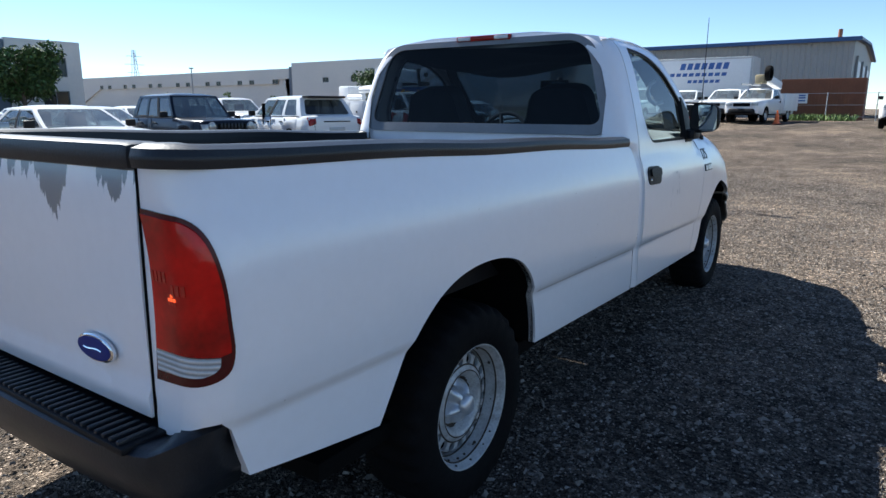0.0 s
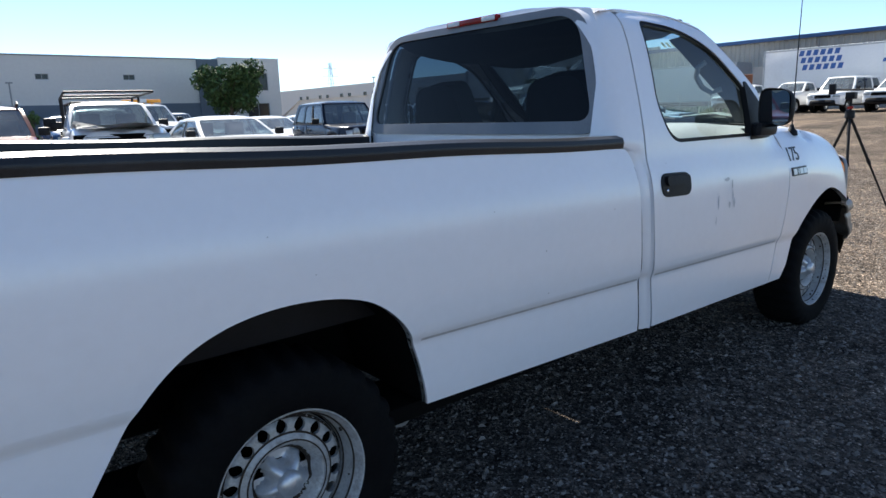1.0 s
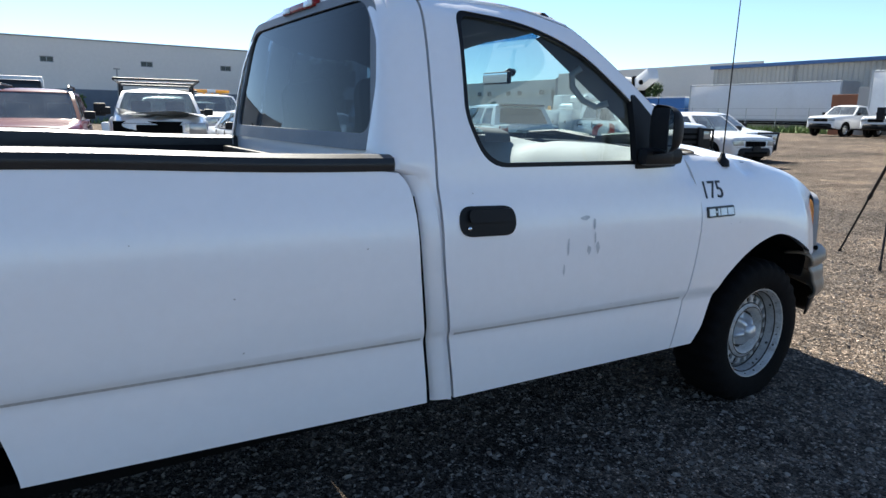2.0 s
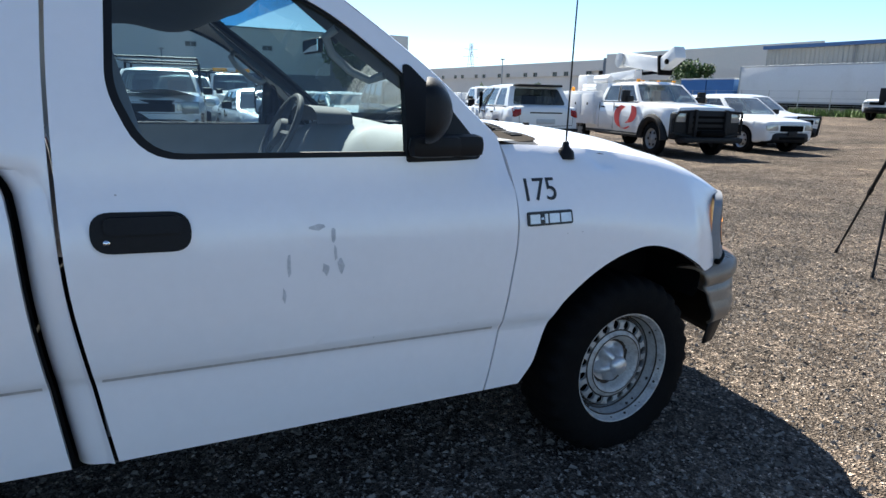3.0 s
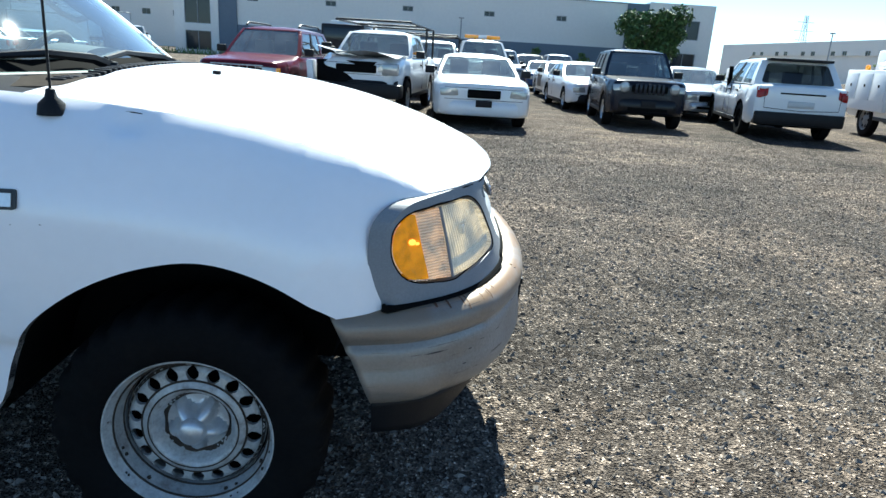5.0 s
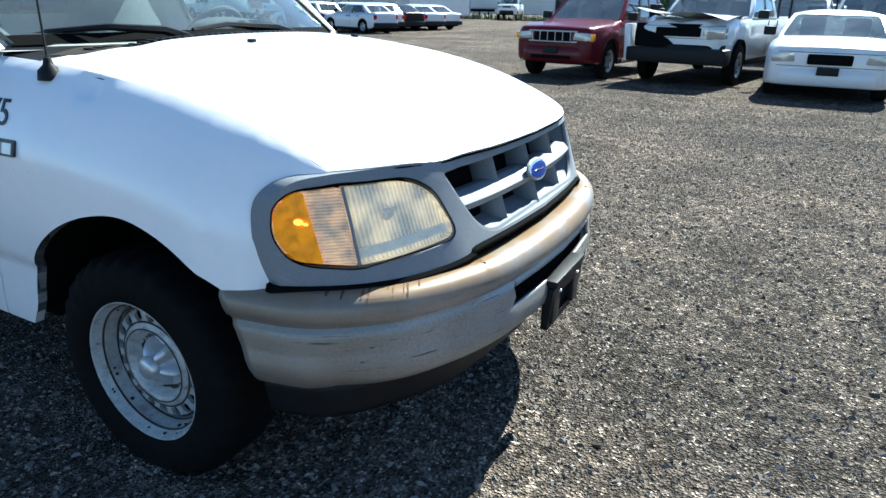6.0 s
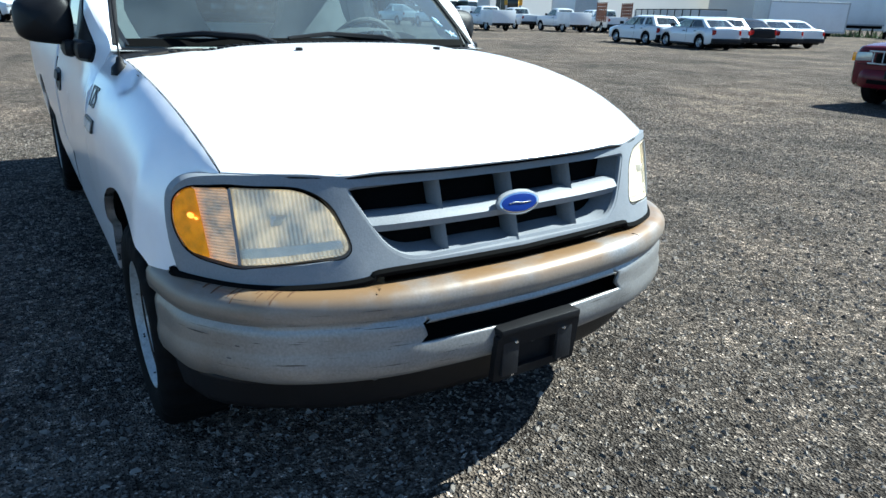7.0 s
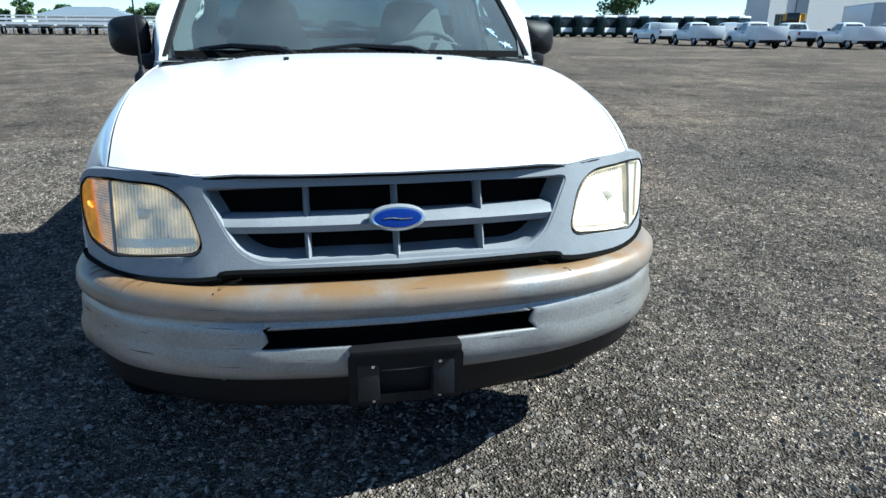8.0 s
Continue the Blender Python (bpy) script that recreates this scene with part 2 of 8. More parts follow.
def emissive(m, colour, strength, patchy=0.0):
    """Adds emission to a lamp material; a patchy scale spreads it unevenly by noise."""
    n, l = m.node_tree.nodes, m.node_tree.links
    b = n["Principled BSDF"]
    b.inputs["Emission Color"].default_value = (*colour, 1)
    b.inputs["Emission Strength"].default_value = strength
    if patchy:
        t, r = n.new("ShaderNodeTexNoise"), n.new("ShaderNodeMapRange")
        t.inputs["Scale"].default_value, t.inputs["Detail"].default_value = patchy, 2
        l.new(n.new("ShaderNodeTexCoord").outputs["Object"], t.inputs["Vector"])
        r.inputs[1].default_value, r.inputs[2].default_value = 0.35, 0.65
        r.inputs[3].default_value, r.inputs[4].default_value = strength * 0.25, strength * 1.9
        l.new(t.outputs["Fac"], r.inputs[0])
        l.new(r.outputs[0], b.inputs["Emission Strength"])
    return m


# Added emission brightens the headlamp's ribbed reflector.
LAMP_RIBBED = emissive(ribbed("ribbed_headlamp_reflector", (0.97, 0.92, 0.80), "Y", 620), (1.0, 0.72, 0.40), 0.10, 16)
SIDE_RIBBED = ribbed("ribbed_marker_reflector", (1.0, 0.88, 0.66), "Z", 800)
AMBER_LIT = emissive(material("lit_amber_lens", (0.95, 0.33, 0.005), 0.2, vary=0.18, scale=50, fine=300, coat=0.3), (1.0, 0.30, 0.0), 0.06, 34)
BULB_AMBER = emissive(material("lit_signal_bulb", (1.0, 0.6, 0.15), 0.4), (1.0, 0.42, 0.03), 0.7)
BULB_RED = emissive(material("lit_tail_bulb", (0.9, 0.1, 0.04), 0.4), (1.0, 0.10, 0.02), 0.55)
TAIL_RED = emissive(material("lit_tail_lens", (0.30, 0.002, 0.002), 0.10, vary=0.35, scale=9, fine=60, coat=0.1, spec=0.3), (1.0, 0.006, 0.004), 0.015, 9)
RIBBED_CLEAR = ribbed("ribbed_reversing_lens", (0.62, 0.62, 0.62), "Z", 520)

SIGNAL_RIBBED = emissive(ribbed("ribbed_signal_reflector", (0.97, 0.80, 0.60), "Z", 800), (1.0, 0.50, 0.20), 0.08, 30)
CLEAR_CREAM = material("cream_lens", (0.88, 0.85, 0.76), 0.2, vary=0.12, scale=40, coat=0.5)
BUMPER = bumper_material()
FLAKED = tailgate_material()


# ---- mesh helpers ----
def part(name, bm, mat, parent, label="", smooth=40, kind=""):
    """Link a bmesh as one mesh object under a thing, a part, or at top level."""
    me = bpy.data.meshes.new(name)
    bmesh.ops.recalc_face_normals(bm, faces=bm.faces)
    bm.to_mesh(me)
    bm.free()
    me.materials.append(mat)
    if smooth:
        me.shade_smooth()
        me.set_sharp_from_angle(angle=radians(smooth))
    ob = new(name, me)
    ob.parent = parent
    return tagged(ob, label, kind=kind)


def root(name, label, category, m=None, group="", kind=""):
    e = new(name)
    if m is not None:
        e.matrix_basis = m
    return tagged(e, label, category, group, kind)


def box(bm, x0, x1, y0, y1, z0, z1, bevel=0.0, m=None):
    r = bmesh.ops.create_cube(bm, size=1, matrix=Matrix.Translation(((x0 + x1) / 2, (y0 + y1) / 2, (z0 + z1) / 2)) @
                              Matrix.Diagonal((abs(x1 - x0), abs(y1 - y0), abs(z1 - z0), 1)))
    if bevel:
        edges = list({e for v in r["verts"] for e in v.link_edges})
        out = bmesh.ops.bevel(bm, geom=edges, offset=bevel, segments=2, affect="EDGES", profile=0.6)
        vs = list({v for f in out["faces"] for v in f.verts} | {v for v in r["verts"] if v.is_valid})
    else:
        vs = r["verts"]
    if m is not None:
        bmesh.ops.transform(bm, matrix=m, verts=vs)
    return bm


def box_bm(*a, **k):
    return box(bmesh.new(), *a, **k)


def tube(bm, points, radius, sides=8, ends=True):
    """A round bar along points; radius may be a list."""
    pts = [Vector(p) for p in points]
    rad = radius if isinstance(radius, (list, tuple)) else [radius] * len(pts)
    rings = []
    for i, p in enumerate(pts):
        d = (pts[min(i + 1, len(pts) - 1)] - pts[max(i - 1, 0)]).normalized()
        a = d.orthogonal().normalized() if i == 0 else (rings_a - d * rings_a.dot(d)).normalized()
        rings_a = a
        b = d.cross(a)
        rings.append([bm.verts.new(p + (a * math.cos(k * math.tau / sides) + b * math.sin(k * math.tau / sides)) * rad[i]) for k in range(sides)])
    for r0, r1 in zip(rings, rings[1:]):
        for k in range(sides):
            bm.faces.new((r0[k], r0[(k + 1) % sides], r1[(k + 1) % sides], r1[k]))
    if ends:
        bm.faces.new(rings[0][::-1])
        bm.faces.new(rings[-1])
    return bm


def grid(bm, nu, nv, f):
    """A sheet of nu x nv cells; f(u, v) gives its points."""
    vs = [[bm.verts.new(f(i / nu, j / nv)) for j in range(nv + 1)] for i in range(nu + 1)]
    for i in range(nu):
        for j in range(nv):
            bm.faces.new((vs[i][j], vs[i + 1][j], vs[i + 1][j + 1], vs[i][j + 1]))
    return bm


def lathe(bm, profile, axis="y", sides=48, centre=(0, 0, 0)):
    """Turn a profile of (radius, along) round an axis."""
    c = Vector(centre)
    rings = []
    for r, a in profile:
        ring = []
        for k in range(sides):
            t = k * math.tau / sides
            v = Vector((r * math.cos(t), a, r * math.sin(t))) if axis == "y" else Vector((r * math.cos(t), r * math.sin(t), a)) if axis == "z" else Vector((a, r * math.cos(t), r * math.sin(t)))
            ring.append(bm.verts.new(c + v))
        rings.append(ring)
    for r0, r1 in zip(rings, rings[1:]):
        for k in range(sides):
            bm.faces.new((r0[k], r0[(k + 1) % sides], r1[(k + 1) % sides], r1[k]))
    return bm


def rounded(points, radius, steps=5):
    """A closed outline with its corners rounded; radius may be a list."""
    n, out = len(points), []
    for i, p in enumerate(points):
        r = radius[i] if isinstance(radius, (list, tuple)) else radius
        p, a, b = Vector(p), Vector(points[i - 1]), Vector(points[(i + 1) % n])
        if r <= 0:
            out.append(tuple(p))
            continue
        da, db = (a - p), (b - p)
        r0 = min(r, da.length * 0.49, db.length * 0.49)
        p0, p1 = p + da.normalized() * r0, p + db.normalized() * r0
        for k in range(steps + 1):
            t = k / steps
            out.append(tuple(p0 * (1 - t) ** 2 + p * 2 * t * (1 - t) + p1 * t * t))
    return out


def smooth_line(points, per=5):
    """Points along a smooth open line through the given points."""
    pts = [Vector(p) for p in points]
    out = []
    for i in range(len(pts) - 1):
        p0, p1, p2, p3 = pts[max(i - 1, 0)], pts[i], pts[i + 1], pts[min(i + 2, len(pts) - 1)]
        for k in range(per):
            t = k / per
            out.append(tuple(0.5 * (2 * p1 + (p2 - p0) * t + (2 * p0 - 5 * p1 + 4 * p2 - p3) * t * t + (3 * p1 - p0 - 3 * p2 + p3) * t ** 3)))
    out.append(tuple(pts[-1]))
    return out


def panel(outline, holes, place, step_u=0.05, step_v=0.05, flange=None, creases=()):
    """A sheet-metal panel: a flat outline with holes, cut fine, bent by place(u, v) and edged by a flange of place(u, v, depth)."""
    bm = bmesh.new()
    edges = []
    for loop in (outline, *holes):
        vs = [bm.verts.new((p[0], p[1], 0)) for p in loop]
        edges += [bm.edges.new((vs[i], vs[(i + 1) % len(vs)])) for i in range(len(vs))]
    bmesh.ops.triangle_fill(bm, use_beauty=True, use_dissolve=False, edges=edges)
    us, vv = [p[0] for p in outline], [p[1] for p in outline]
    for lo, hi, step, no in ((min(us), max(us), step_u, (1, 0, 0)), (min(vv), max(vv), step_v, (0, 1, 0))):
        k = max(1, round((hi - lo) / step))
        for i in range(1, k):
            co = lo + (hi - lo) * i / k + 0.0003
            bmesh.ops.bisect_plane(bm, geom=bm.verts[:] + bm.edges[:] + bm.faces[:], dist=1e-6, plane_co=(co * no[0], co * no[1], 0), plane_no=no)
    for co, no in creases:
        bmesh.ops.bisect_plane(bm, geom=bm.verts[:] + bm.edges[:] + bm.faces[:], dist=1e-6, plane_co=co, plane_no=no)
    flat = {v: (v.co.x, v.co.y) for v in bm.verts}
    if flange:
        border = [e for e in bm.edges if len(e.link_faces) == 1]
        twin = {}
        for e in border:
            for v in e.verts:
                if v not in twin:
                    twin[v] = bm.verts.new(place(*flat[v], flange))
        for e in border:
            a, b = e.verts
            bm.faces.new((a, b, twin[b], twin[a]))
    for v, (a, b) in flat.items():
        v.co = place(a, b)
    return bm


def curve_at(table, x):
    """Smooth (monotone-ish) lookup in a table of (key, value)."""
    ks = [k for k, _ in table]
    if x <= ks[0]:
        return table[0][1]
    if x >= ks[-1]:
        return table[-1][1]
    i = max(j for j in range(len(ks)) if ks[j] <= x)
    k0, v0 = table[i]
    k1, v1 = table[i + 1]
    t = (x - k0) / (k1 - k0)
    m0 = (v1 - table[i - 1][1]) / (k1 - table[i - 1][0]) if i else (v1 - v0) / (k1 - k0)
    m1 = (table[i + 2][1] - v0) / (table[i + 2][0] - k0) if i + 2 < len(ks) else (v1 - v0) / (k1 - k0)
    h = k1 - k0
    return ((2 * t ** 3 - 3 * t * t + 1) * v0 + (t ** 3 - 2 * t * t + t) * h * m0 + (-2 * t ** 3 + 3 * t * t) * v1 + (t ** 3 - t * t) * h * m1)


def ellipse_bm(mapf, ry, rz, depth, n=28):
    """A domed oval plate in (a, b) coordinates, placed by mapf(a, b, out)."""
    bm = bmesh.new()
    rings = []
    for s, d in ((1.0, 0.0), (1.0, depth * 0.7), (0.92, depth), (0.5, depth * 1.05)):
        rings.append([bm.verts.new(mapf(ry * s * math.cos(k * math.tau / n), rz * s * math.sin(k * math.tau / n), d)) for k in range(n)])
    for r0, r1 in zip(rings, rings[1:]):
        for k in range(n):
            bm.faces.new((r0[k], r0[(k + 1) % n], r1[(k + 1) % n], r1[k]))
    bm.faces.new(rings[-1])
    return bm


# ---- the white pickup ----
SIDE = [(0.30, 0.935), (0.40, 0.950), (0.52, 0.956), (0.572, 0.957), (0.590, 0.959), (0.608, 0.968), (0.626, 0.975), (0.75, 0.986), (0.92, 0.986),
        (1.00, 0.976), (1.08, 0.955), (1.14, 0.938), (1.20, 0.925)]
NOSE = [(0.30, 1.0), (0.38, 0.965), (0.46, 0.938), (0.50, 0.915), (0.56, 0.873), (0.62, 0.815), (0.66, 0.765)]
FRONT = [(0.0, 0.872), (0.30, 0.858), (0.50, 0.828), (0.62, 0.780), (0.72, 0.724), (0.80, 0.662), (0.87, 0.580), (0.91, 0.520), (0.935, 0.47)]
UPPER = [(1.16, 0.945), (1.25, 0.932), (1.40, 0.897), (1.55, 0.853), (1.66, 0.812), (1.72, 0.775), (1.765, 0.715), (1.785, 0.66)]
SEAM_Y = [(-0.56, 0.845), (-0.30, 0.842), (0.10, 0.832), (0.40, 0.815), (0.62, 0.793)]
SEAM_Z = [(-0.56, 1.222), (-0.40, 1.214), (-0.15, 1.195), (0.10, 1.163), (0.33, 1.115), (0.50, 1.058), (0.62, 1.003)]


CREASES = [((0, z, 0), (0.025, 1, 0)) for z in (0.572, 0.584, 0.594, 0.602, 0.611, 0.626)]


def rake(x):
    """The body stands a little higher towards its tail."""
    return -0.025 * min(x, 0.0)


def side_y(x, z):
    y = curve_at(SIDE, z - rake(x))
    if x > 0.2:
        y = min(y, curve_at(NOSE, x) - max(0.0, z - 0.98) * 0.2)
    return y


def slim(x, z):
    """The upper fender draws in towards the nose."""
    return 0.035 * max(0.0, min(1.0, (x + 0.3) / 0.6)) * max(0.0, min(1.0, (z - 0.70) / 0.25))


def on_side(s):
    return lambda x, z, d=0.0: Vector((x, s * (side_y(x, z) - d), z))


def on_upper(s):
    def f(x, z, d=0.0):
        y = side_y(x, z) if z < 1.14 else curve_at(UPPER, z)
        if 1.10 < z < 1.20:
            t = (z - 1.10) / 0.10
            y = side_y(x, min(z, 1.2)) * (1 - t) + curve_at(UPPER, max(z, 1.16)) * t
        y -= 0.085 * max(0.0, min(1.0, (x + 0.80) / 0.24)) * max(0.0, min(1.0, (z - 1.08) / 0.16))
        return Vector((x, s * (y - d), z))
    return f


def shoulder(x, t):
    """Section of the fender's rounded shoulder: t runs from the upright side (0) to the hood seam (1)."""
    zs, ys = curve_at(SEAM_Z, x), curve_at(SEAM_Y, x)
    zm = zs - 0.24
    y0 = side_y(x, zm) - slim(x, zm)
    a, b, c, d = (1 - t) ** 3, 3 * t * (1 - t) ** 2, 3 * t * t * (1 - t), t ** 3
    return y0 * a + (y0 - 0.03) * b + (ys + 0.05) * c + ys * d, zm * a + (zm + 0.12) * b + (zs - 0.03) * c + zs * d


def fender_at(x, z):
    """The fender panel's own coordinate for a true height z."""
    zm = curve_at(SEAM_Z, x) - 0.24
    if z <= zm:
        return z
    lo, hi = 0.0, 1.0
    for k in range(24):
        mid = (lo + hi) / 2
        lo, hi = (mid, hi) if shoulder(x, mid)[1] < z else (lo, mid)
    return zm + 0.28 * lo


def on_fender(s):
    def f(x, z, d=0.0):
        zm = curve_at(SEAM_Z, x) - 0.24
        if z <= zm:
            return Vector((x, s * (side_y(x, z) - slim(x, z) - d), z))
        t = min(1.0, (z - zm) / 0.28)
        y, zz = shoulder(x, t)
        if s < 0:                                        # shallow dent ahead of the aerial
            q = 0.020 * math.exp(-((x + 0.12) / 0.055) ** 2 - ((t - 0.78) / 0.15) ** 2) - 0.006 * math.exp(-((x + 0.10) / 0.03) ** 2 - ((t - 0.55) / 0.08) ** 2)
            zz -= q
            y -= q * 0.5
        return Vector((x, s * (y - d * (1 - t)), zz - d * t))
    return f


def on_bed(s):
    """Side of the bed, carried round the rear corner: u runs along the side and then across the back."""
    def f(u, z, d=0.0):
        r = 0.10
        if u >= -4.50:
            return Vector((u, s * (side_y(u, z) - d), z))
        y0, q = side_y(-4.50, z), -4.50 - u
        arc = r * math.pi / 2
        if q < arc:
            a = q / r
            return Vector((-4.50 - (r - d) * math.sin(a), s * (y0 - r + (r - d) * math.cos(a)), z))
        return Vector((-4.60 + d, s * (y0 - r - (q - arc)), z))
    return f


def nose_x(y, z):
    """The front face of the grey header panel."""
    return curve_at(FRONT, abs(y)) + (0.87 - z) * (0.33 - 0.22 * max(0.0, abs(y) - 0.7) / 0.2)


def on_nose(y, z, d=0.0):
    return Vector((nose_x(y, z) - d, y, z))


def hood_point(u, v):
    """u from the rear edge to the front, v across from -1 to 1."""
    a = abs(v)
    zc = curve_at([(0, 1.275), (0.2, 1.264), (0.40, 1.238), (0.6, 1.192), (0.78, 1.129), (0.92, 1.064), (0.975, 1.034), (1.0, 1.010)], u)
    xr, xf = -0.27 - 0.10 * a * a, 0.862
    xs = curve_at([(0, 0.862), (0.35, 0.845), (0.6, 0.80), (0.8, 0.735), (0.92, 0.675), (1.0, 0.622)], a)
    x = xr + (xs - xr) * u
    zs = curve_at(SEAM_Z, -0.37 + 0.99 * u)
    y = v * curve_at(SEAM_Y, -0.37 + 0.99 * u)
    z = zc + (zs - zc) * a ** 2.3
    z -= 0.021 * math.exp(-((a - 0.66) / 0.075) ** 2) * (0.35 + 0.65 * u) * (1.0 - max(0.0, u - 0.93) / 0.07 * 0.6)
    return Vector((x, y, z))


def wheel(truck, x, y, z, s):
    """Steel wheel with round hand holes and a five-lobed centre cap; s is the outward side."""
    w = new("wheel")
    w.parent = truck
    w.matrix_basis = Matrix.Translation((x, y, z))
    R = 0.368
    t = [(0.222, -0.11), (0.235, -0.118), (0.27, -0.125), (0.325, -0.122), (0.352, -0.108), (R - 0.004, -0.085), (R, -0.04), (R, 0.04),
         (R - 0.004, 0.085), (0.352, 0.108), (0.325, 0.122), (0.27, 0.125), (0.235, 0.118), (0.222, 0.11)]
    bm = lathe(bmesh.new(), [(r, a * s) for r, a in t], "y", 120)
    for v in bm.verts:                                   # tread lugs along the shoulders
        r = math.hypot(v.co.x, v.co.z)
        if r > R - 0.02 and 0.03 < abs(v.co.y) < 0.115:
            k = 1 - (0.014 / r if int((math.atan2(v.co.z, v.co.x) + 7) / math.tau * 60 + (0.5 if v.co.y > 0 else 0)) % 2 else 0)
            v.co.x *= k
            v.co.z *= k
    for v in bm.verts:                                   # flattened where it carries the load
        if v.co.z < 0.004 - z:
            v.co.y *= 1.0 + 0.9 * (0.004 - z - v.co.z)
            v.co.z = 0.004 - z
    part("tyre", bm, RUBBER, w, "black tyre with worn tread")
    bm = lathe(bmesh.new(), [(0.213, s * -0.10), (0.196, s * 0.00), (0.196, s * 0.035), (0.204, s * 0.052), (0.206, s * 0.080), (0.214, s * 0.088), (0.217, s * 0.104), (0.222, s * 0.112), (0.230, s * 0.113), (0.231, s * 0.100)], "y", 64)
    part("rim", bm, RIM_PAINT, w, "rust-spotted silver steel rim")
    bm = bmesh.new()
    for r, d in ((0.198, 0.037), (0.2075, 0.081)):
        tube(bm, [(r * math.cos(k * math.tau / 48), s * d, r * math.sin(k * math.tau / 48)) for k in range(49)], 0.0035, 5, False)
    rng = random.Random(int(abs(x) * 10) + (s > 0))
    for k in range(26):
        a, r = rng.uniform(0, math.tau), rng.choice((0.2035, 0.2155))
        c = Vector((r * math.cos(a), s * (0.066 if r < 0.21 else 0.095), r * math.sin(a)))
        bmesh.ops.create_icosphere(bm, subdivisions=1, radius=rng.uniform(0.003, 0.007), matrix=Matrix.Translation(c))
    part("rim_grime", bm, GRIME_SHADE, w, "brown-black grime in the rim's creases", kind="stuff")
    # disc with hand holes
    holes = []
    for k in range(18):
        a = (k + 0.5) * math.tau / 18
        c = Vector((0.160 * math.cos(a), 0.160 * math.sin(a)))
        ex, ey = Vector((math.cos(a), math.sin(a))), Vector((-math.sin(a), math.cos(a)))
        holes.append([tuple(c + ex * 0.0180 * math.cos(b) * (1.15 if abs(math.cos(b)) > .7 else 1) + ey * 0.0155 * math.sin(b) * (1.15 if abs(math.sin(b)) > .7 else 1)) for b in [j * math.tau / 10 for j in range(10)]])
    prof = [(0.0, 0.020), (0.080, 0.020), (0.094, 0.028), (0.104, 0.052), (0.116, 0.066), (0.128, 0.064), (0.140, 0.056), (0.174, 0.050), (0.186, 0.034), (0.200, 0.026)]
    ring = [(0.189 * math.cos(k * math.tau / 64), 0.189 * math.sin(k * math.tau / 64)) for k in range(64)]
    bm = panel(ring, holes, lambda a, b, d=0.0: Vector((a, s * (curve_at(prof, math.hypot(a, b)) - d), b)), 0.011, 0.011, flange=0.012)
    part("wheel_disc", bm, RIM_PAINT, w, "pierced silver steel wheel disc")
    bm = bmesh.new()                                     # grime round cap and bowl foot; the cap's ring paints its shadow gap too
    for r, a, dr in ((0.0895, 0.0275, 0.006), (0.1215, 0.0605, 0.0022), (0.1415, 0.040, 0.003), (0.184, 0.0185, 0.004)):
        lathe(bm, [(r - dr, s * (curve_at(prof, r - dr) + 0.0012)), (r, s * (curve_at(prof, r) + 0.0014)), (r + dr, s * (curve_at(prof, r + dr) + 0.0012))], "y", 48)
    part("disc_grime_shade", bm, GRIME_SHADE, w, "brown-black rings of grime and painted shade on the disc", kind="stuff")
    bm = lathe(bmesh.new(), [(0.206, s * -0.01), (0.02, s * -0.01)], "y", 32)
    part("brake_drum", bm, DARK, w, "dark brake behind the wheel")
    # centre cap: raised lobes round a domed boss
    def cap(u, v):
        a, r = v * math.tau, u * 0.084
        lobe = (0.5 + 0.5 * math.cos(5 * (a + 0.3))) ** 1.3
        h = 0.022 + 0.058 * max(0.0, 1 - (r / (0.050 + 0.036 * lobe)) ** 3.0) ** 0.7
        return Vector((r * math.cos(a), s * h, r * math.sin(a)))
    part("centre_cap", grid(bmesh.new(), 14, 48, cap), CAP_METAL, w, "dull silver five-lobed centre cap")
    bm = lathe(bmesh.new(), [(0.0, s * 0.100), (0.026, s * 0.098), (0.035, s * 0.091), (0.039, s * 0.074)], "y", 24)
    part("cap_boss", bm, CAP_METAL, w)
    return w


def arch_line(points):
    return smooth_line(points, 4)


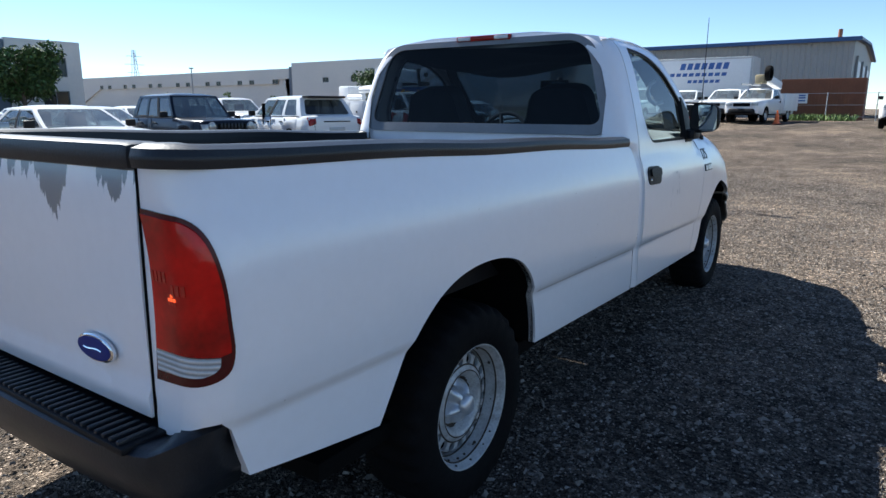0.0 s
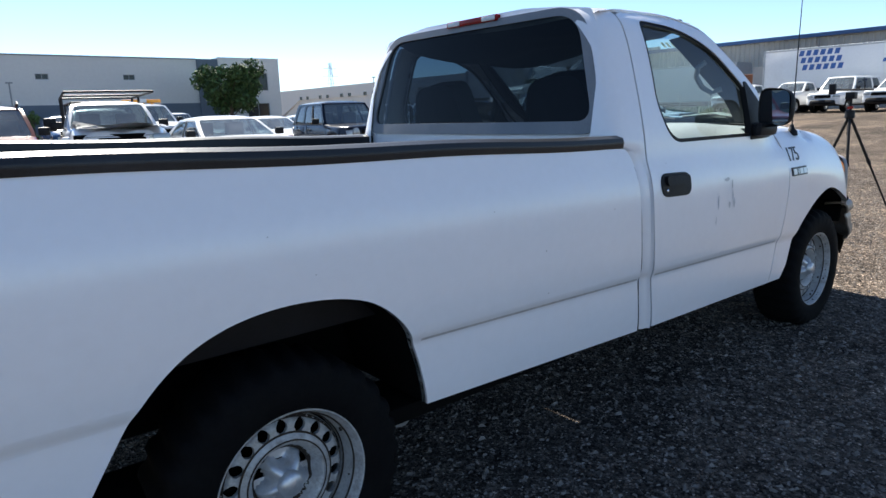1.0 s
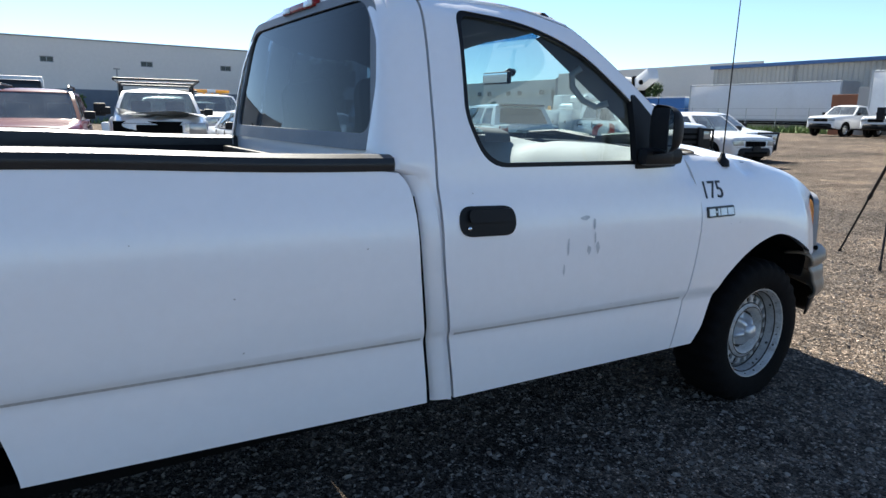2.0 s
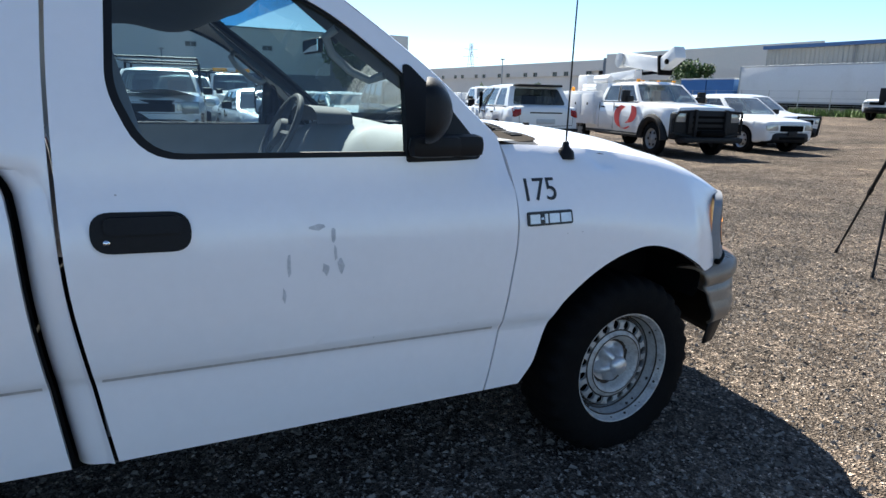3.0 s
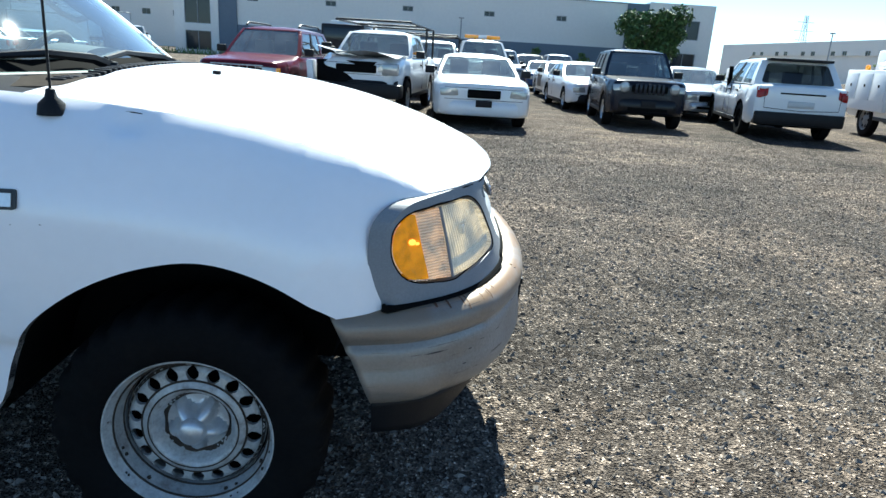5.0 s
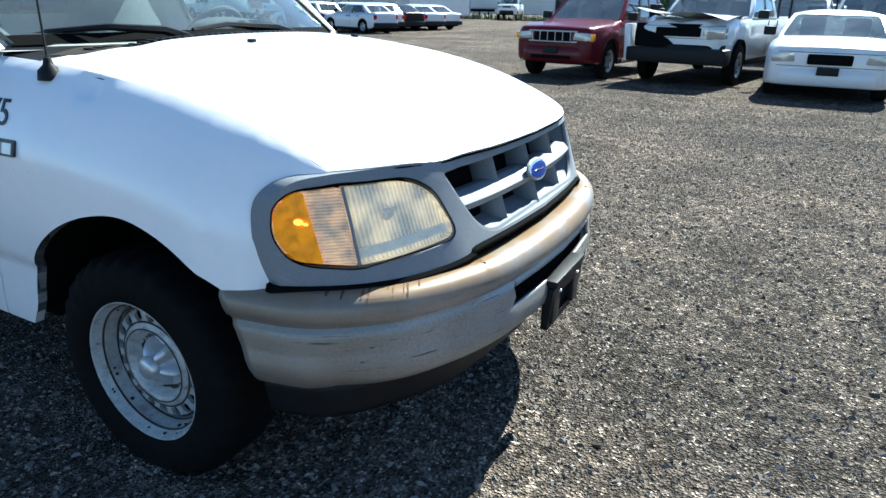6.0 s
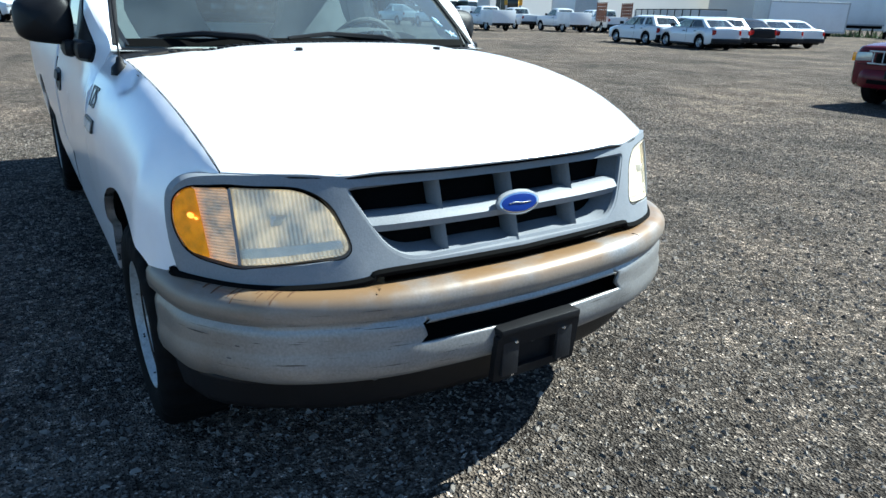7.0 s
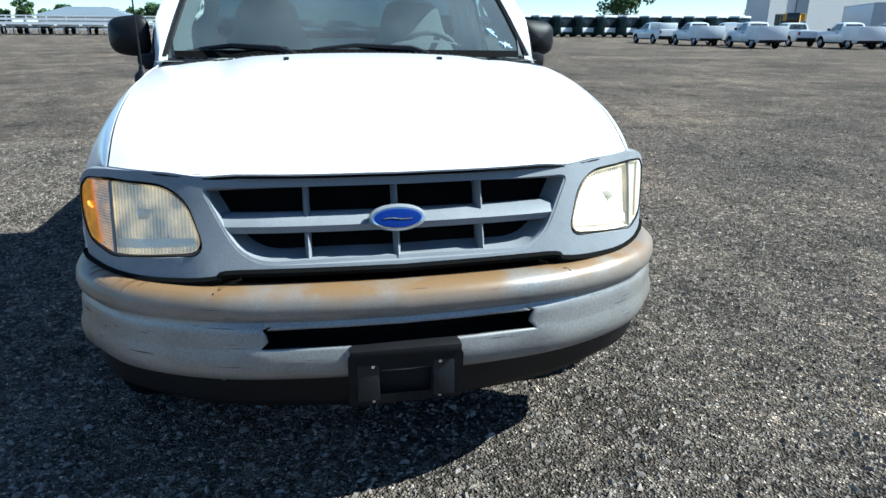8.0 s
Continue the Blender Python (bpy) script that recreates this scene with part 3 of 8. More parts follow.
def build_truck():
    T = root("pickup_truck", "white regular-cab pickup truck with black bed rails and rusty silver bumper", "pickup truck")
    door_gap_f = [(-0.559, 1.114), (-0.553, 1.006), (-0.556, 0.908), (-0.572, 0.791), (-0.599, 0.596), (-0.640, 0.378)]
    door_gap_r = [(-1.785, 0.400), (-1.821, 0.64), (-1.855, 0.88), (-1.864, 1.11), (-1.860, 1.386), (-1.846, 1.616), (-1.838, 1.735)]
    rail_z = lambda x: 1.198 + 0.030 * (-2.0 - x)
    for s in (-1, 1):
        # front fender
        arch = arch_line([(-0.452, 0.425), (-0.430, 0.462), (-0.392, 0.57), (-0.335, 0.658), (-0.235, 0.738), (-0.13, 0.792), (-0.03, 0.822), (0.06, 0.832), (0.15, 0.817), (0.25, 0.779), (0.36, 0.717)])
        arch = [(x - 0.008 * max(0.0, min(1.0, (0.1 - x) / 0.3)), z + 0.010 * max(0.0, min(1.0, (z - 0.45) / 0.2))) for x, z in arch]
        top = [(x, curve_at(SEAM_Z, x) + 0.04) for x in [0.62 - 0.1 * k for k in range(11)]]
        gap = smooth_line([(-0.560, 1.250)] + door_gap_f, 5)
        out = [(-0.495, 0.376)] + arch + [(0.40, 0.703), (0.512, 0.712), (0.503, 0.80)] + [(x, fender_at(x, z)) for x, z in ((0.502, 0.90), (0.512, 0.95), (0.536, 0.982), (0.570, 0.996))] + top + \
              [(-0.50, curve_at(SEAM_Z, -0.5) + 0.035)] + [(x + 0.004, z) for x, z in gap]
        part("front_fender", panel(out, [], on_fender(s), 0.035, 0.03, flange=0.03), WHITE, T, "white front fender")
        lip = [(x, z) for x, z in arch]
        bm = bmesh.new()
        grid(bm, len(lip) - 1, 2, lambda u, v: on_fender(s)(lip[round(u * (len(lip) - 1))][0], lip[round(u * (len(lip) - 1))][1], 0.0) + Vector((0, -s * 0.42 * v, 0)))
        part("wheel_well", bm, DARK, T, "dark inner wheel arch")
        # door with window opening
        win = rounded([(-0.700, 1.192), (-1.665, 1.197), (-1.735, 1.37), (-1.708, 1.722), (-1.42, 1.702), (-1.17, 1.618), (-0.91, 1.420)], [0.02, 0.12, 0.05, 0.05, 0.12, 0.12, 0.1], 6)
        dout = [(x - 0.003, z) for x, z in smooth_line(door_gap_f, 5)] + [(x + 0.006, z) for x, z in smooth_line(door_gap_r, 5)] + \
            [(-1.70, 1.772), (-1.42, 1.758), (-1.18, 1.693), (-0.93, 1.515), (-0.72, 1.350), (-0.600, 1.262), (-0.568, 1.236)]
        part("door", panel(dout, [win], on_upper(s), 0.05, 0.04, flange=0.035, creases=CREASES), WHITE, T, "white cab door with scuff marks")
        part("window_seal", panel([(x * 1.0, z) for x, z in win], [[(-1.215 + (x + 1.215) * 0.962, 1.44 + (z - 1.44) * 0.94) for x, z in win]], lambda x, z, d=0.0: on_upper(s)(x, z, 0.006 + d), 0.06, 0.06, flange=0.02), BLACK_PLASTIC, T, "black rubber window seal")
        g = part("door_glass", panel(win, [], lambda x, z, d=0.0: on_upper(s)(x, z, 0.016 + d), 0.08, 0.08), GLASS, T, "clear door window")
        g.visible_shadow = False
        # handle recess and grip
        hx, hz = -1.681, 1.026
        oval = rounded([(hx - 0.115, hz - 0.048), (hx + 0.115, hz - 0.056), (hx + 0.115, hz + 0.044), (hx - 0.115, hz + 0.052)], 0.05, 6)
        h = part("door_handle", panel(oval, [], lambda x, z, d=0.0: on_side(s)(x, z, -0.006 + d), 0.03, 0.03, flange=0.012), BLACK_PLASTIC, T, "black oval door handle")
        grip = rounded([(hx - 0.085, hz - 0.002), (hx + 0.095, hz - 0.006), (hx + 0.095, hz + 0.036), (hx - 0.085, hz + 0.040)], 0.018, 4)
        part("grip", panel(grip, [], lambda x, z, d=0.0: on_side(s)(x, z, -0.018 + d), 0.03, 0.03, flange=0.015), BLACK_PLASTIC, h)
        bm = lathe(bmesh.new(), [(0.0, s * 0.003), (0.006, s * 0.002), (0.008, s * 0.0)], "y", 16, on_side(s)(hx - 0.08, hz - 0.022, -0.008))
        part("lock", bm, CHROME, h, "small metal lock")
        # cab corner behind the door, turned round to the back wall
        cz = [0.395, 0.5, 0.62, 0.66, 0.85, 1.0, 1.12, 1.2, 1.3, 1.42, 1.55, 1.66, 1.735, 1.765]
        def corner(u, v):
            k = v * (len(cz) - 1)
            z = cz[min(int(k), len(cz) - 2)] * (1 - (k - min(int(k), len(cz) - 2))) + cz[min(int(k), len(cz) - 2) + 1] * (k - min(int(k), len(cz) - 2))
            x0 = curve_at([(b, a) for a, b in door_gap_r], z) - 0.004
            yo = on_upper(1)(x0, z).y
            xb = -2.045 if z < 1.25 else -2.045 + 0.17 * (z - 1.25)
            if z < 1.19:
                xb = max(xb, curve_at([(0.395, -1.874), (0.64, -1.905), (0.846, -1.929), (1.117, -1.949), (1.19, -1.985)], z))
            yi = 0.80 if z >= 1.2 else yo - 0.06
            yi = min(yi, yo - 0.08) - max(0, z - 1.6) * 0.45
            mid = (xb, yo - 0.012)
            if u < 0.35:
                t = u / 0.35
                return Vector((x0 + (xb + 0.07 - x0) * t, s * (yo + (mid[1] - yo) * t), z))
            t = (u - 0.35) / 0.65
            return Vector(((xb + 0.07) * (1 - t) ** 2 + xb * 2 * t * (1 - t) + xb * t * t, s * (mid[1] * (1 - t) ** 2 + (mid[1] - 0.01) * 2 * t * (1 - t) + yi * t * t), z))
        part("cab_corner", grid(bmesh.new(), 16, 52, corner), WHITE, T, "white rounded cab corner")
        # Added near-black sheet darkens the arch and hides the bumper's back.
        part("arch_dark_sheet", grid(bmesh.new(), 4, 4, lambda u, v: Vector((0.385 + 0.03 * math.sin(u * 3.0), s * (0.925 - 0.40 * v), 0.755 - 0.17 * u))), DARK, T, "near-black sheet added to darken the arch ahead of the wheel")
        # bed side with wheel opening and lamp opening
        arch = arch_line([(-3.052, 0.448), (-3.060, 0.50), (-3.088, 0.61), (-3.125, 0.705), (-3.18, 0.775), (-3.26, 0.835), (-3.36, 0.869), (-3.48, 0.884), (-3.60, 0.880), (-3.71, 0.856), (-3.81, 0.805), (-3.90, 0.718), (-3.982, 0.595), (-4.04, 0.497)])
        lamp = smooth_line([(-4.748, 1.184), (-4.68, 1.181), (-4.602, 1.170), (-4.564, 1.128), (-4.546, 1.04), (-4.540, 0.95), (-4.537, 0.885), (-4.552, 0.840), (-4.60, 0.816), (-4.67, 0.808), (-4.748, 0.804)], 4)
        edge_u = lambda z: -4.50 - (0.157 + side_y(-4.50, z) - 0.1 - (0.770 + 0.016 * (z - 0.70) / 0.57))
        lamp = [(max(u, edge_u(z) + 0.003), z) for u, z in lamp]
        front = [(-1.889, 0.406), (-1.917, 0.64), (-1.941, 0.846), (-1.961, 1.117), (-2.0, 1.19)]
        out = [front[0]] + arch + [(-4.28, 0.534), (-4.50, 0.572), (-4.522, 0.64), (-4.540, 0.700), (-4.565, 0.722), (-4.60, 0.715), (-4.66, 0.690), (-4.70, 0.672)] + [(edge_u(z), z) for z in [0.668 + 0.606 * k / 12 for k in range(13)]] + [(edge_u(1.27), rail_z(-4.6) + 0.01)] + \
            [(-4.5 + 0.25 * k, rail_z(-4.5 + 0.25 * k) + 0.01) for k in range(10)] + smooth_line(front[::-1], 4)[:-1]
        part("bed_side", panel(out, [lamp], on_bed(s), 0.05, 0.04, flange=0.03, creases=CREASES), WHITE, T, "white bed side panel")
        bm = bmesh.new()
        grid(bm, len(arch) - 1, 1, lambda u, v: on_side(s)(*arch[round(u * (len(arch) - 1))], 0.01) + Vector((0, -s * 0.42 * v, 0)))
        part("wheel_well", bm, DARK, T, "dark inner wheel arch")
        # Near-black strip along the bed's front edge paints the gap's shadow line.
        part("bed_gap_shade", tube(bmesh.new(), [on_side(s)(x + 0.008, z, 0.007) for x, z in smooth_line(front[:4], 4)], [0.0065 - 0.004 * k / 12 for k in range(len(smooth_line(front[:4], 4)))], 6), DARK, T, "near-black strip painting the shade between cab and bed")
        part("tailgate_gap", tube(bmesh.new(), [on_bed(s)(edge_u(z) - 0.003, z, -0.001) for z in [0.68 + 0.6 * k / 10 for k in range(11)]], 0.0035, 6), DARK, T, "dark gap beside the tailgate")
        # lamp: dark red rim, red lens, clear lower lens
        lm = part("tail_lamp", panel(lamp, [], lambda u, z, d=0.0: on_bed(s)(u, z, -0.004 + d), 0.03, 0.04, flange=0.03), DARK_RED, T, "red tail lamp with clear reversing lens")
        inner = [(-4.650 + (u + 4.650) * 0.92, 0.985 + (z - 0.985) * 0.95) for u, z in lamp]
        up = [p for p in inner if p[1] > 0.882] + [(-4.568, 0.882), (-4.733, 0.882)]
        order = sorted(up, key=lambda p: math.atan2(p[1] - 1.0, p[0] + 4.66))
        part("lens", panel(order, [], lambda u, z, d=0.0: on_bed(s)(u, z, -0.010 + d), 0.02, 0.03, flange=0.008), TAIL_RED, lm, "deep red lit lens")
        for k in range(7):                               # bright prisms moulded in the lens
            u0, z0 = (-4.725 + 0.014 * k, 1.036) if k < 4 else (-4.660 + 0.014 * (k - 4), 1.012)
            part("lens_prism", panel([(u0, z0), (u0 + 0.009, z0), (u0 + 0.009, z0 + 0.022), (u0, z0 + 0.022)], [], lambda u, z, d=0.0: on_bed(s)(u, z, -0.0115 + d), 0.02, 0.03, flange=0.004), PRISM_RED, lm)
        low = smooth_line([(-4.733, 0.882), (-4.566, 0.880)], 4) + smooth_line([(-4.566, 0.878), (-4.570, 0.856), (-4.60, 0.838), (-4.66, 0.834), (-4.733, 0.832)], 3)[1:]
        part("reversing_lens", panel(low, [], lambda u, z, d=0.0: on_bed(s)(u, z, -0.010 + d), 0.02, 0.02, flange=0.008), RIBBED_CLEAR, lm, "clear ribbed reversing lens")
        if s < 0:
            for k in range(9):                           # the lit filament, broken up by the lens prisms
                u0, z0 = -4.672 + 0.0085 * (k % 3), 0.990 + 0.0085 * (k // 3)
                part("bulb", panel([(u0, z0), (u0 + 0.0065, z0), (u0 + 0.0065, z0 + 0.0065), (u0, z0 + 0.0065)], [], lambda u, z, d=0.0: on_bed(s)(u, z, -0.0112 + d), 0.02, 0.02, flange=0.003), BULB_RED if k in (3, 4, 5, 7) else PRISM_RED, lm, "glowing red filament cell")
        # rail cap
        prof = [(0.004, -0.004), (0.008, 0.018), (0.002, 0.036), (-0.03, 0.046), (-0.09, 0.044), (-0.118, 0.034), (-0.122, 0.0), (-0.122, -0.06)]
        bm = bmesh.new()
        yb = side_y(-4.5, rail_z(-4.5))
        def cap(u, v):
            q = 2.505 + 0.157 + 0.026
            q *= u
            a = v * (len(prof) - 1)
            i = min(int(a), len(prof) - 2)
            dy, dz = (prof[i][j] * (1 - a + i) + prof[i + 1][j] * (a - i) for j in (0, 1))
            if q < 2.505:
                x = -2.015 - q
                p, nx, ny = Vector((x, side_y(max(x, -4.5), rail_z(x)), 0)), 0.0, 1.0
            elif q < 2.662:
                b = (q - 2.505) / 0.1
                dy = max(dy, -0.09)
                nx, ny = -math.sin(b), math.cos(b)
                p = Vector((-4.52 + 0.1 * nx, yb - 0.1 + 0.1 * ny, 0))
            else:
                dy = max(dy, -0.09)
                p, nx, ny = Vector((-4.62, yb - 0.1 - (q - 2.662), 0)), -1.0, 0.0
            z = rail_z(max(p.x, -4.60)) + dz + 0.003 * math.sin(p.x * 6)
            return Vector((p.x + nx * dy, s * (p.y + ny * dy), z))
        grid(bm, 84, 21, cap)
        part("bed_rail", bm, RAIL_PLASTIC, T, "scuffed black plastic bed rail cap")
        # mirror on its sail
        mr = part("mirror_housing", mirror_shell(s), BLACK_PLASTIC, T, "black plastic door mirror")
        bm = bmesh.new()
        loop = rounded([(-0.088, -0.082), (0.088, -0.082), (0.084, 0.080), (-0.088, 0.084)], 0.045, 6)
        bm.faces.new([bm.verts.new(mirror_turn(s) @ Vector((-0.032, s * a * 1.15, b))) for a, b in loop])
        part("mirror_pane", bm, MIRROR, mr, "mirror glass")
        sail = rounded([(-0.668, 1.178), (-0.945, 1.176), (-0.935, 1.462), (-0.915, 1.462), (-0.672, 1.228)], [0.03, 0.01, 0.01, 0.01, 0.03], 4)
        part("mirror_sail", panel(sail, [], lambda x, z, d=0.0: on_upper(s)(x, z, -0.006 + d), 0.05, 0.05, flange=0.03), BLACK_PLASTIC, mr)
        # lamps of the nose
        head = rounded([(s * 0.520, 0.804), (s * 0.778, 0.771), (s * 0.778, 0.966), (s * 0.624, 0.962), (s * 0.566, 0.925)], [0.045, 0.006, 0.006, 0.05, 0.06], 6)
        sig = rounded([(s * 0.784, 0.771), (s * 0.880, 0.787), (s * 0.902, 0.855), (s * 0.894, 0.926), (s * 0.865, 0.958), (s * 0.784, 0.966)], [0.006, 0.035, 0.03, 0.03, 0.03, 0.006], 6)
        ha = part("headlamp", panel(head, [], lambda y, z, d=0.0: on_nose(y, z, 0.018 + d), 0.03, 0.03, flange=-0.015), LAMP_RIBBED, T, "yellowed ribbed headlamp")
        part("lens", panel(head, [], lambda y, z, d=0.0: on_nose(y, z, 0.004 + 0.0015 * math.sin(y * 700) + d), 0.003, 0.04), LENS, ha, "hazy ribbed lens")
        shelf = [(s * 0.540, 0.816), (s * 0.776, 0.785), (s * 0.776, 0.810), (s * 0.546, 0.836)]
        part("reflector_shelf", panel(shelf, [], lambda y, z, d=0.0: on_nose(y, z, 0.012 + d), 0.03, 0.02, flange=0.006), CLEAR_CREAM, ha, "pale lower reflector strip")
        part("bulb_shield", box_bm(*(lambda c: (c.x - 0.01, c.x + 0.008, c.y - 0.022, c.y + 0.022, c.z - 0.014, c.z + 0.014))(on_nose(s * 0.68, 0.886, 0.020)), 0.004), LAMP_BACK, ha)
        sg = part("turn_signal", panel(sig, [], lambda y, z, d=0.0: on_nose(y, z, 0.016 + d), 0.02, 0.03, flange=-0.013), SIGNAL_RIBBED if s < 0 else SIDE_RIBBED, T, "amber and clear turn signal" if s < 0 else "clear turn signal")
        amb = rounded([(s * 0.838, 0.781), (s * 0.878, 0.787), (s * 0.902, 0.855), (s * 0.894, 0.926), (s * 0.865, 0.958), (s * 0.850, 0.959)], [0.004, 0.035, 0.03, 0.03, 0.02, 0.004], 6)
        part("amber_lens", panel(amb, [], lambda y, z, d=0.0: on_nose(y, z, 0.003 + d), 0.012, 0.03, flange=0.02), AMBER_LIT if s < 0 else CLEAR_CREAM, sg, "lit amber lens" if s < 0 else "clear lens")
        if s < 0:
            for y, z, ry, rz in ((-0.866, 0.888, 0.007, 0.008), (-0.856, 0.882, 0.004, 0.004)):
                part("bulb", ellipse_bm(lambda a, b, o: on_nose(y + a, z + b, -0.0005 - o * 0.4), ry, rz, 0.004, 14), BULB_AMBER, sg, "glowing amber bulb")
        clr = [(s * 0.784, 0.773), (s * 0.837, 0.781), (s * 0.849, 0.961), (s * 0.784, 0.964)]
        part("clear_lens", panel(clr, [], lambda y, z, d=0.0: on_nose(y, z, 0.004 + 0.0012 * math.sin(z * 700) + d), 0.02, 0.003), LENS, sg, "clear ribbed lens")
        part("lamp_divider", tube(bmesh.new(), [on_nose(s * 0.781, 0.771, 0.002), on_nose(s * 0.781, 0.87, 0.0), on_nose(s * 0.781, 0.966, 0.002)], 0.0045, 6), GREY_PLASTIC, T)
        # wheels
        wheel(T, 0.012, s * 0.835, 0.341, s)
        wheel(T, -3.526, s * 0.838, 0.352, s)
        # front mud flap and sill
        part("sill", box_bm(-4.2, -0.50, s * 0.62, s * 0.86, 0.36, 0.42, 0.01), DARK, T, "dark sill under the doors")
    # hood
    bm = grid(bmesh.new(), 44, 56, lambda u, v: hood_point(u, v * 2 - 1))
    front = [v for v in bm.verts if v.is_boundary]
    twin = {v: bm.verts.new(v.co + Vector((-0.010, 0, -0.012))) for v in front}
    for e in [e for e in bm.edges if e.is_boundary and e.verts[0] in twin and e.verts[1] in twin]:
        bm.faces.new((e.verts[0], e.verts[1], twin[e.verts[1]], twin[e.verts[0]]))
    for v in bm.verts:                                   # open seams beside the hood
        v.co.y *= 0.992
    part("hood", bm, WHITE, T, "white hood with rounded leading edge")
    for s in (-1, 1):
        p = Vector((-0.062, s * 0.297, 1.2585))
        part("washer_jet", box_bm(p.x - 0.012, p.x + 0.012, p.y - 0.010, p.y + 0.010, p.z - 0.006, p.z + 0.010, 0.003), BLACK_PLASTIC, T)
    for s in (-1, 1):
        part("seam_gutter", tube(bmesh.new(), [(x, s * (curve_at(SEAM_Y, x) - 0.003), curve_at(SEAM_Z, x) - 0.014) for x in [-0.36 + 0.07 * k for k in range(15)]], 0.009, 6), DARK, T)
    part("hood_gap", tube(bmesh.new(), [hood_point(1.0, -1 + k / 15) + Vector((-0.006, 0, -0.010)) for k in range(31)], 0.0036, 6), DARK, T, "dark gap under the hood edge")
    low_edge = smooth_line([(0.912, 0.726), (0.904, 0.716), (0.78, 0.714), (0.60, 0.722), (0.49, 0.734), (0.43, 0.750), (0.0, 0.750)], 5)
    low_edge = low_edge + [(-y, z) for y, z in low_edge[::-1][1:]]
    # Near-black tube paints the shadow between header panel and bumper.
    part("bumper_gap", tube(bmesh.new(), [on_nose(y, z, 0.004) for y, z in low_edge], 0.012, 6), DARK, T, "near-black strip painting the shade above the bumper")
    # near-black block, put in place of shade, closes the front end from inside
    part("engine_bay", box_bm(-0.55, 0.58, -0.62, 0.62, 0.42, 0.96, 0.05), DARK, T, "near-black block filling the engine bay")
    # grey header panel with lamp and grille openings
    def header_outline():
        top = [(y, 1.006 - 0.006 * (abs(y) / 0.79) ** 2) for y in [0.79 - 1.58 * k / 24 for k in range(25)]]
        right = smooth_line([(-0.79, 1.0), (-0.85, 0.990), (-0.886, 0.964), (-0.906, 0.912), (-0.910, 0.80), (-0.902, 0.720)], 4)[1:]
        low = smooth_line([(-0.902, 0.720), (-0.78, 0.722), (-0.60, 0.731), (-0.49, 0.742), (-0.43, 0.760)], 4)[1:]
        left = [(-y, z) for y, z in (right + low)[::-1]]
        return top + right + low + [(y, 0.760) for y in (-0.3, -0.15, 0.0, 0.15, 0.3)] + left
    holes = []
    for s in (-1, 1):
        holes.append(rounded([(s * 0.513, 0.796), (s * 0.79, 0.761), (s * 0.884, 0.778), (s * 0.9055, 0.855), (s * 0.898, 0.930), (s * 0.868, 0.965), (s * 0.79, 0.976), (s * 0.620, 0.971), (s * 0.559, 0.932)], [0.05, 0.02, 0.04, 0.03, 0.03, 0.03, 0.02, 0.05, 0.06], 5))
    grille_hole = rounded([(-0.524, 0.970), (-0.420, 0.770), (0.420, 0.770), (0.524, 0.970)], [0.03, 0.09, 0.09, 0.03], 7)
    part("header_panel", panel(header_outline(), holes + [grille_hole], on_nose, 0.045, 0.03, flange=0.05), GREY_PLASTIC, T, "grey plastic headlamp and grille surround")
    for k, hole in enumerate(holes):
        line = [on_nose(y, z, 0.001) for y, z in hole]
        part("lamp_gasket", tube(bmesh.new(), line + line[:1], 0.0022, 5, False), DARK, T, "black lamp gasket")
    # Near-black sheet stands in for the shade behind the grille.
    part("grille_recess", panel([(y * 1.12, 0.87 + (z - 0.87) * 1.2) for y, z in grille_hole], [], lambda y, z, d=0.0: on_nose(y, z, 0.105 + d), 0.1, 0.1, flange=-0.09), DARK, T, "near-black sheet painting the shade behind the grille")
    shroud = grille_hole + grille_hole[:1]
    bm = grid(bmesh.new(), len(shroud) - 1, 3, lambda u, v: on_nose(shroud[round(u * (len(shroud) - 1))][0] * (1 - 0.055 * v), 0.87 + (shroud[round(u * (len(shroud) - 1))][1] - 0.87) * (1 - 0.15 * v), 0.006 + 0.09 * v))
    part("grille_shroud", bm, GREY_PLASTIC, T, "grey sloped grille opening")
    gr = part("grille_bar", grid(bmesh.new(), 40, 8, lambda u, v: on_nose((u - 0.5) * 0.94, 0.868 + 0.025 * math.copysign(abs(math.cos(v * math.tau)) ** 0.6, math.cos(v * math.tau)), 0.050 + 0.046 * math.sin(v * math.tau))), GREY_PLASTIC, T, "grey horizontal grille bar")
    for y in (-0.245, 0.0, 0.245):
        bm = bmesh.new()
        grid(bm, 10, 8, lambda u, v: on_nose(y + 0.0095 * math.cos(v * math.tau), 0.765 + 0.21 * u, 0.062 + 0.046 * math.sin(v * math.tau)))
        part("grille_rib", bm, GREY_PLASTIC, T, "grey upright grille rib")
    rimline = [on_nose(y, z, 0.012) for y, z in grille_hole]
    part("grille_frame", tube(bmesh.new(), rimline + rimline[:1], 0.011, 6, False), GREY_PLASTIC, T, "grey raised grille frame")
    part("badge_mount", ellipse_bm(lambda a, b, o: on_nose(a, 0.884 + b, -o - 0.002), 0.080, 0.035, 0.010), GREY_PLASTIC, T, "grey badge mount")
    bd = part("oval_badge", ellipse_bm(lambda a, b, o: on_nose(a, 0.884 + b, -o - 0.009), 0.073, 0.0295, 0.004), CHROME, T, "blue oval badge with silver rim")
    part("badge_field", ellipse_bm(lambda a, b, o: on_nose(a, 0.884 + b, -o - 0.0132), 0.066, 0.0245, 0.0015), BLUE_BADGE, bd)
    script = [(-0.040 + 0.004 * k, 0.002 * math.sin(k * 0.3)) for k in range(21)]
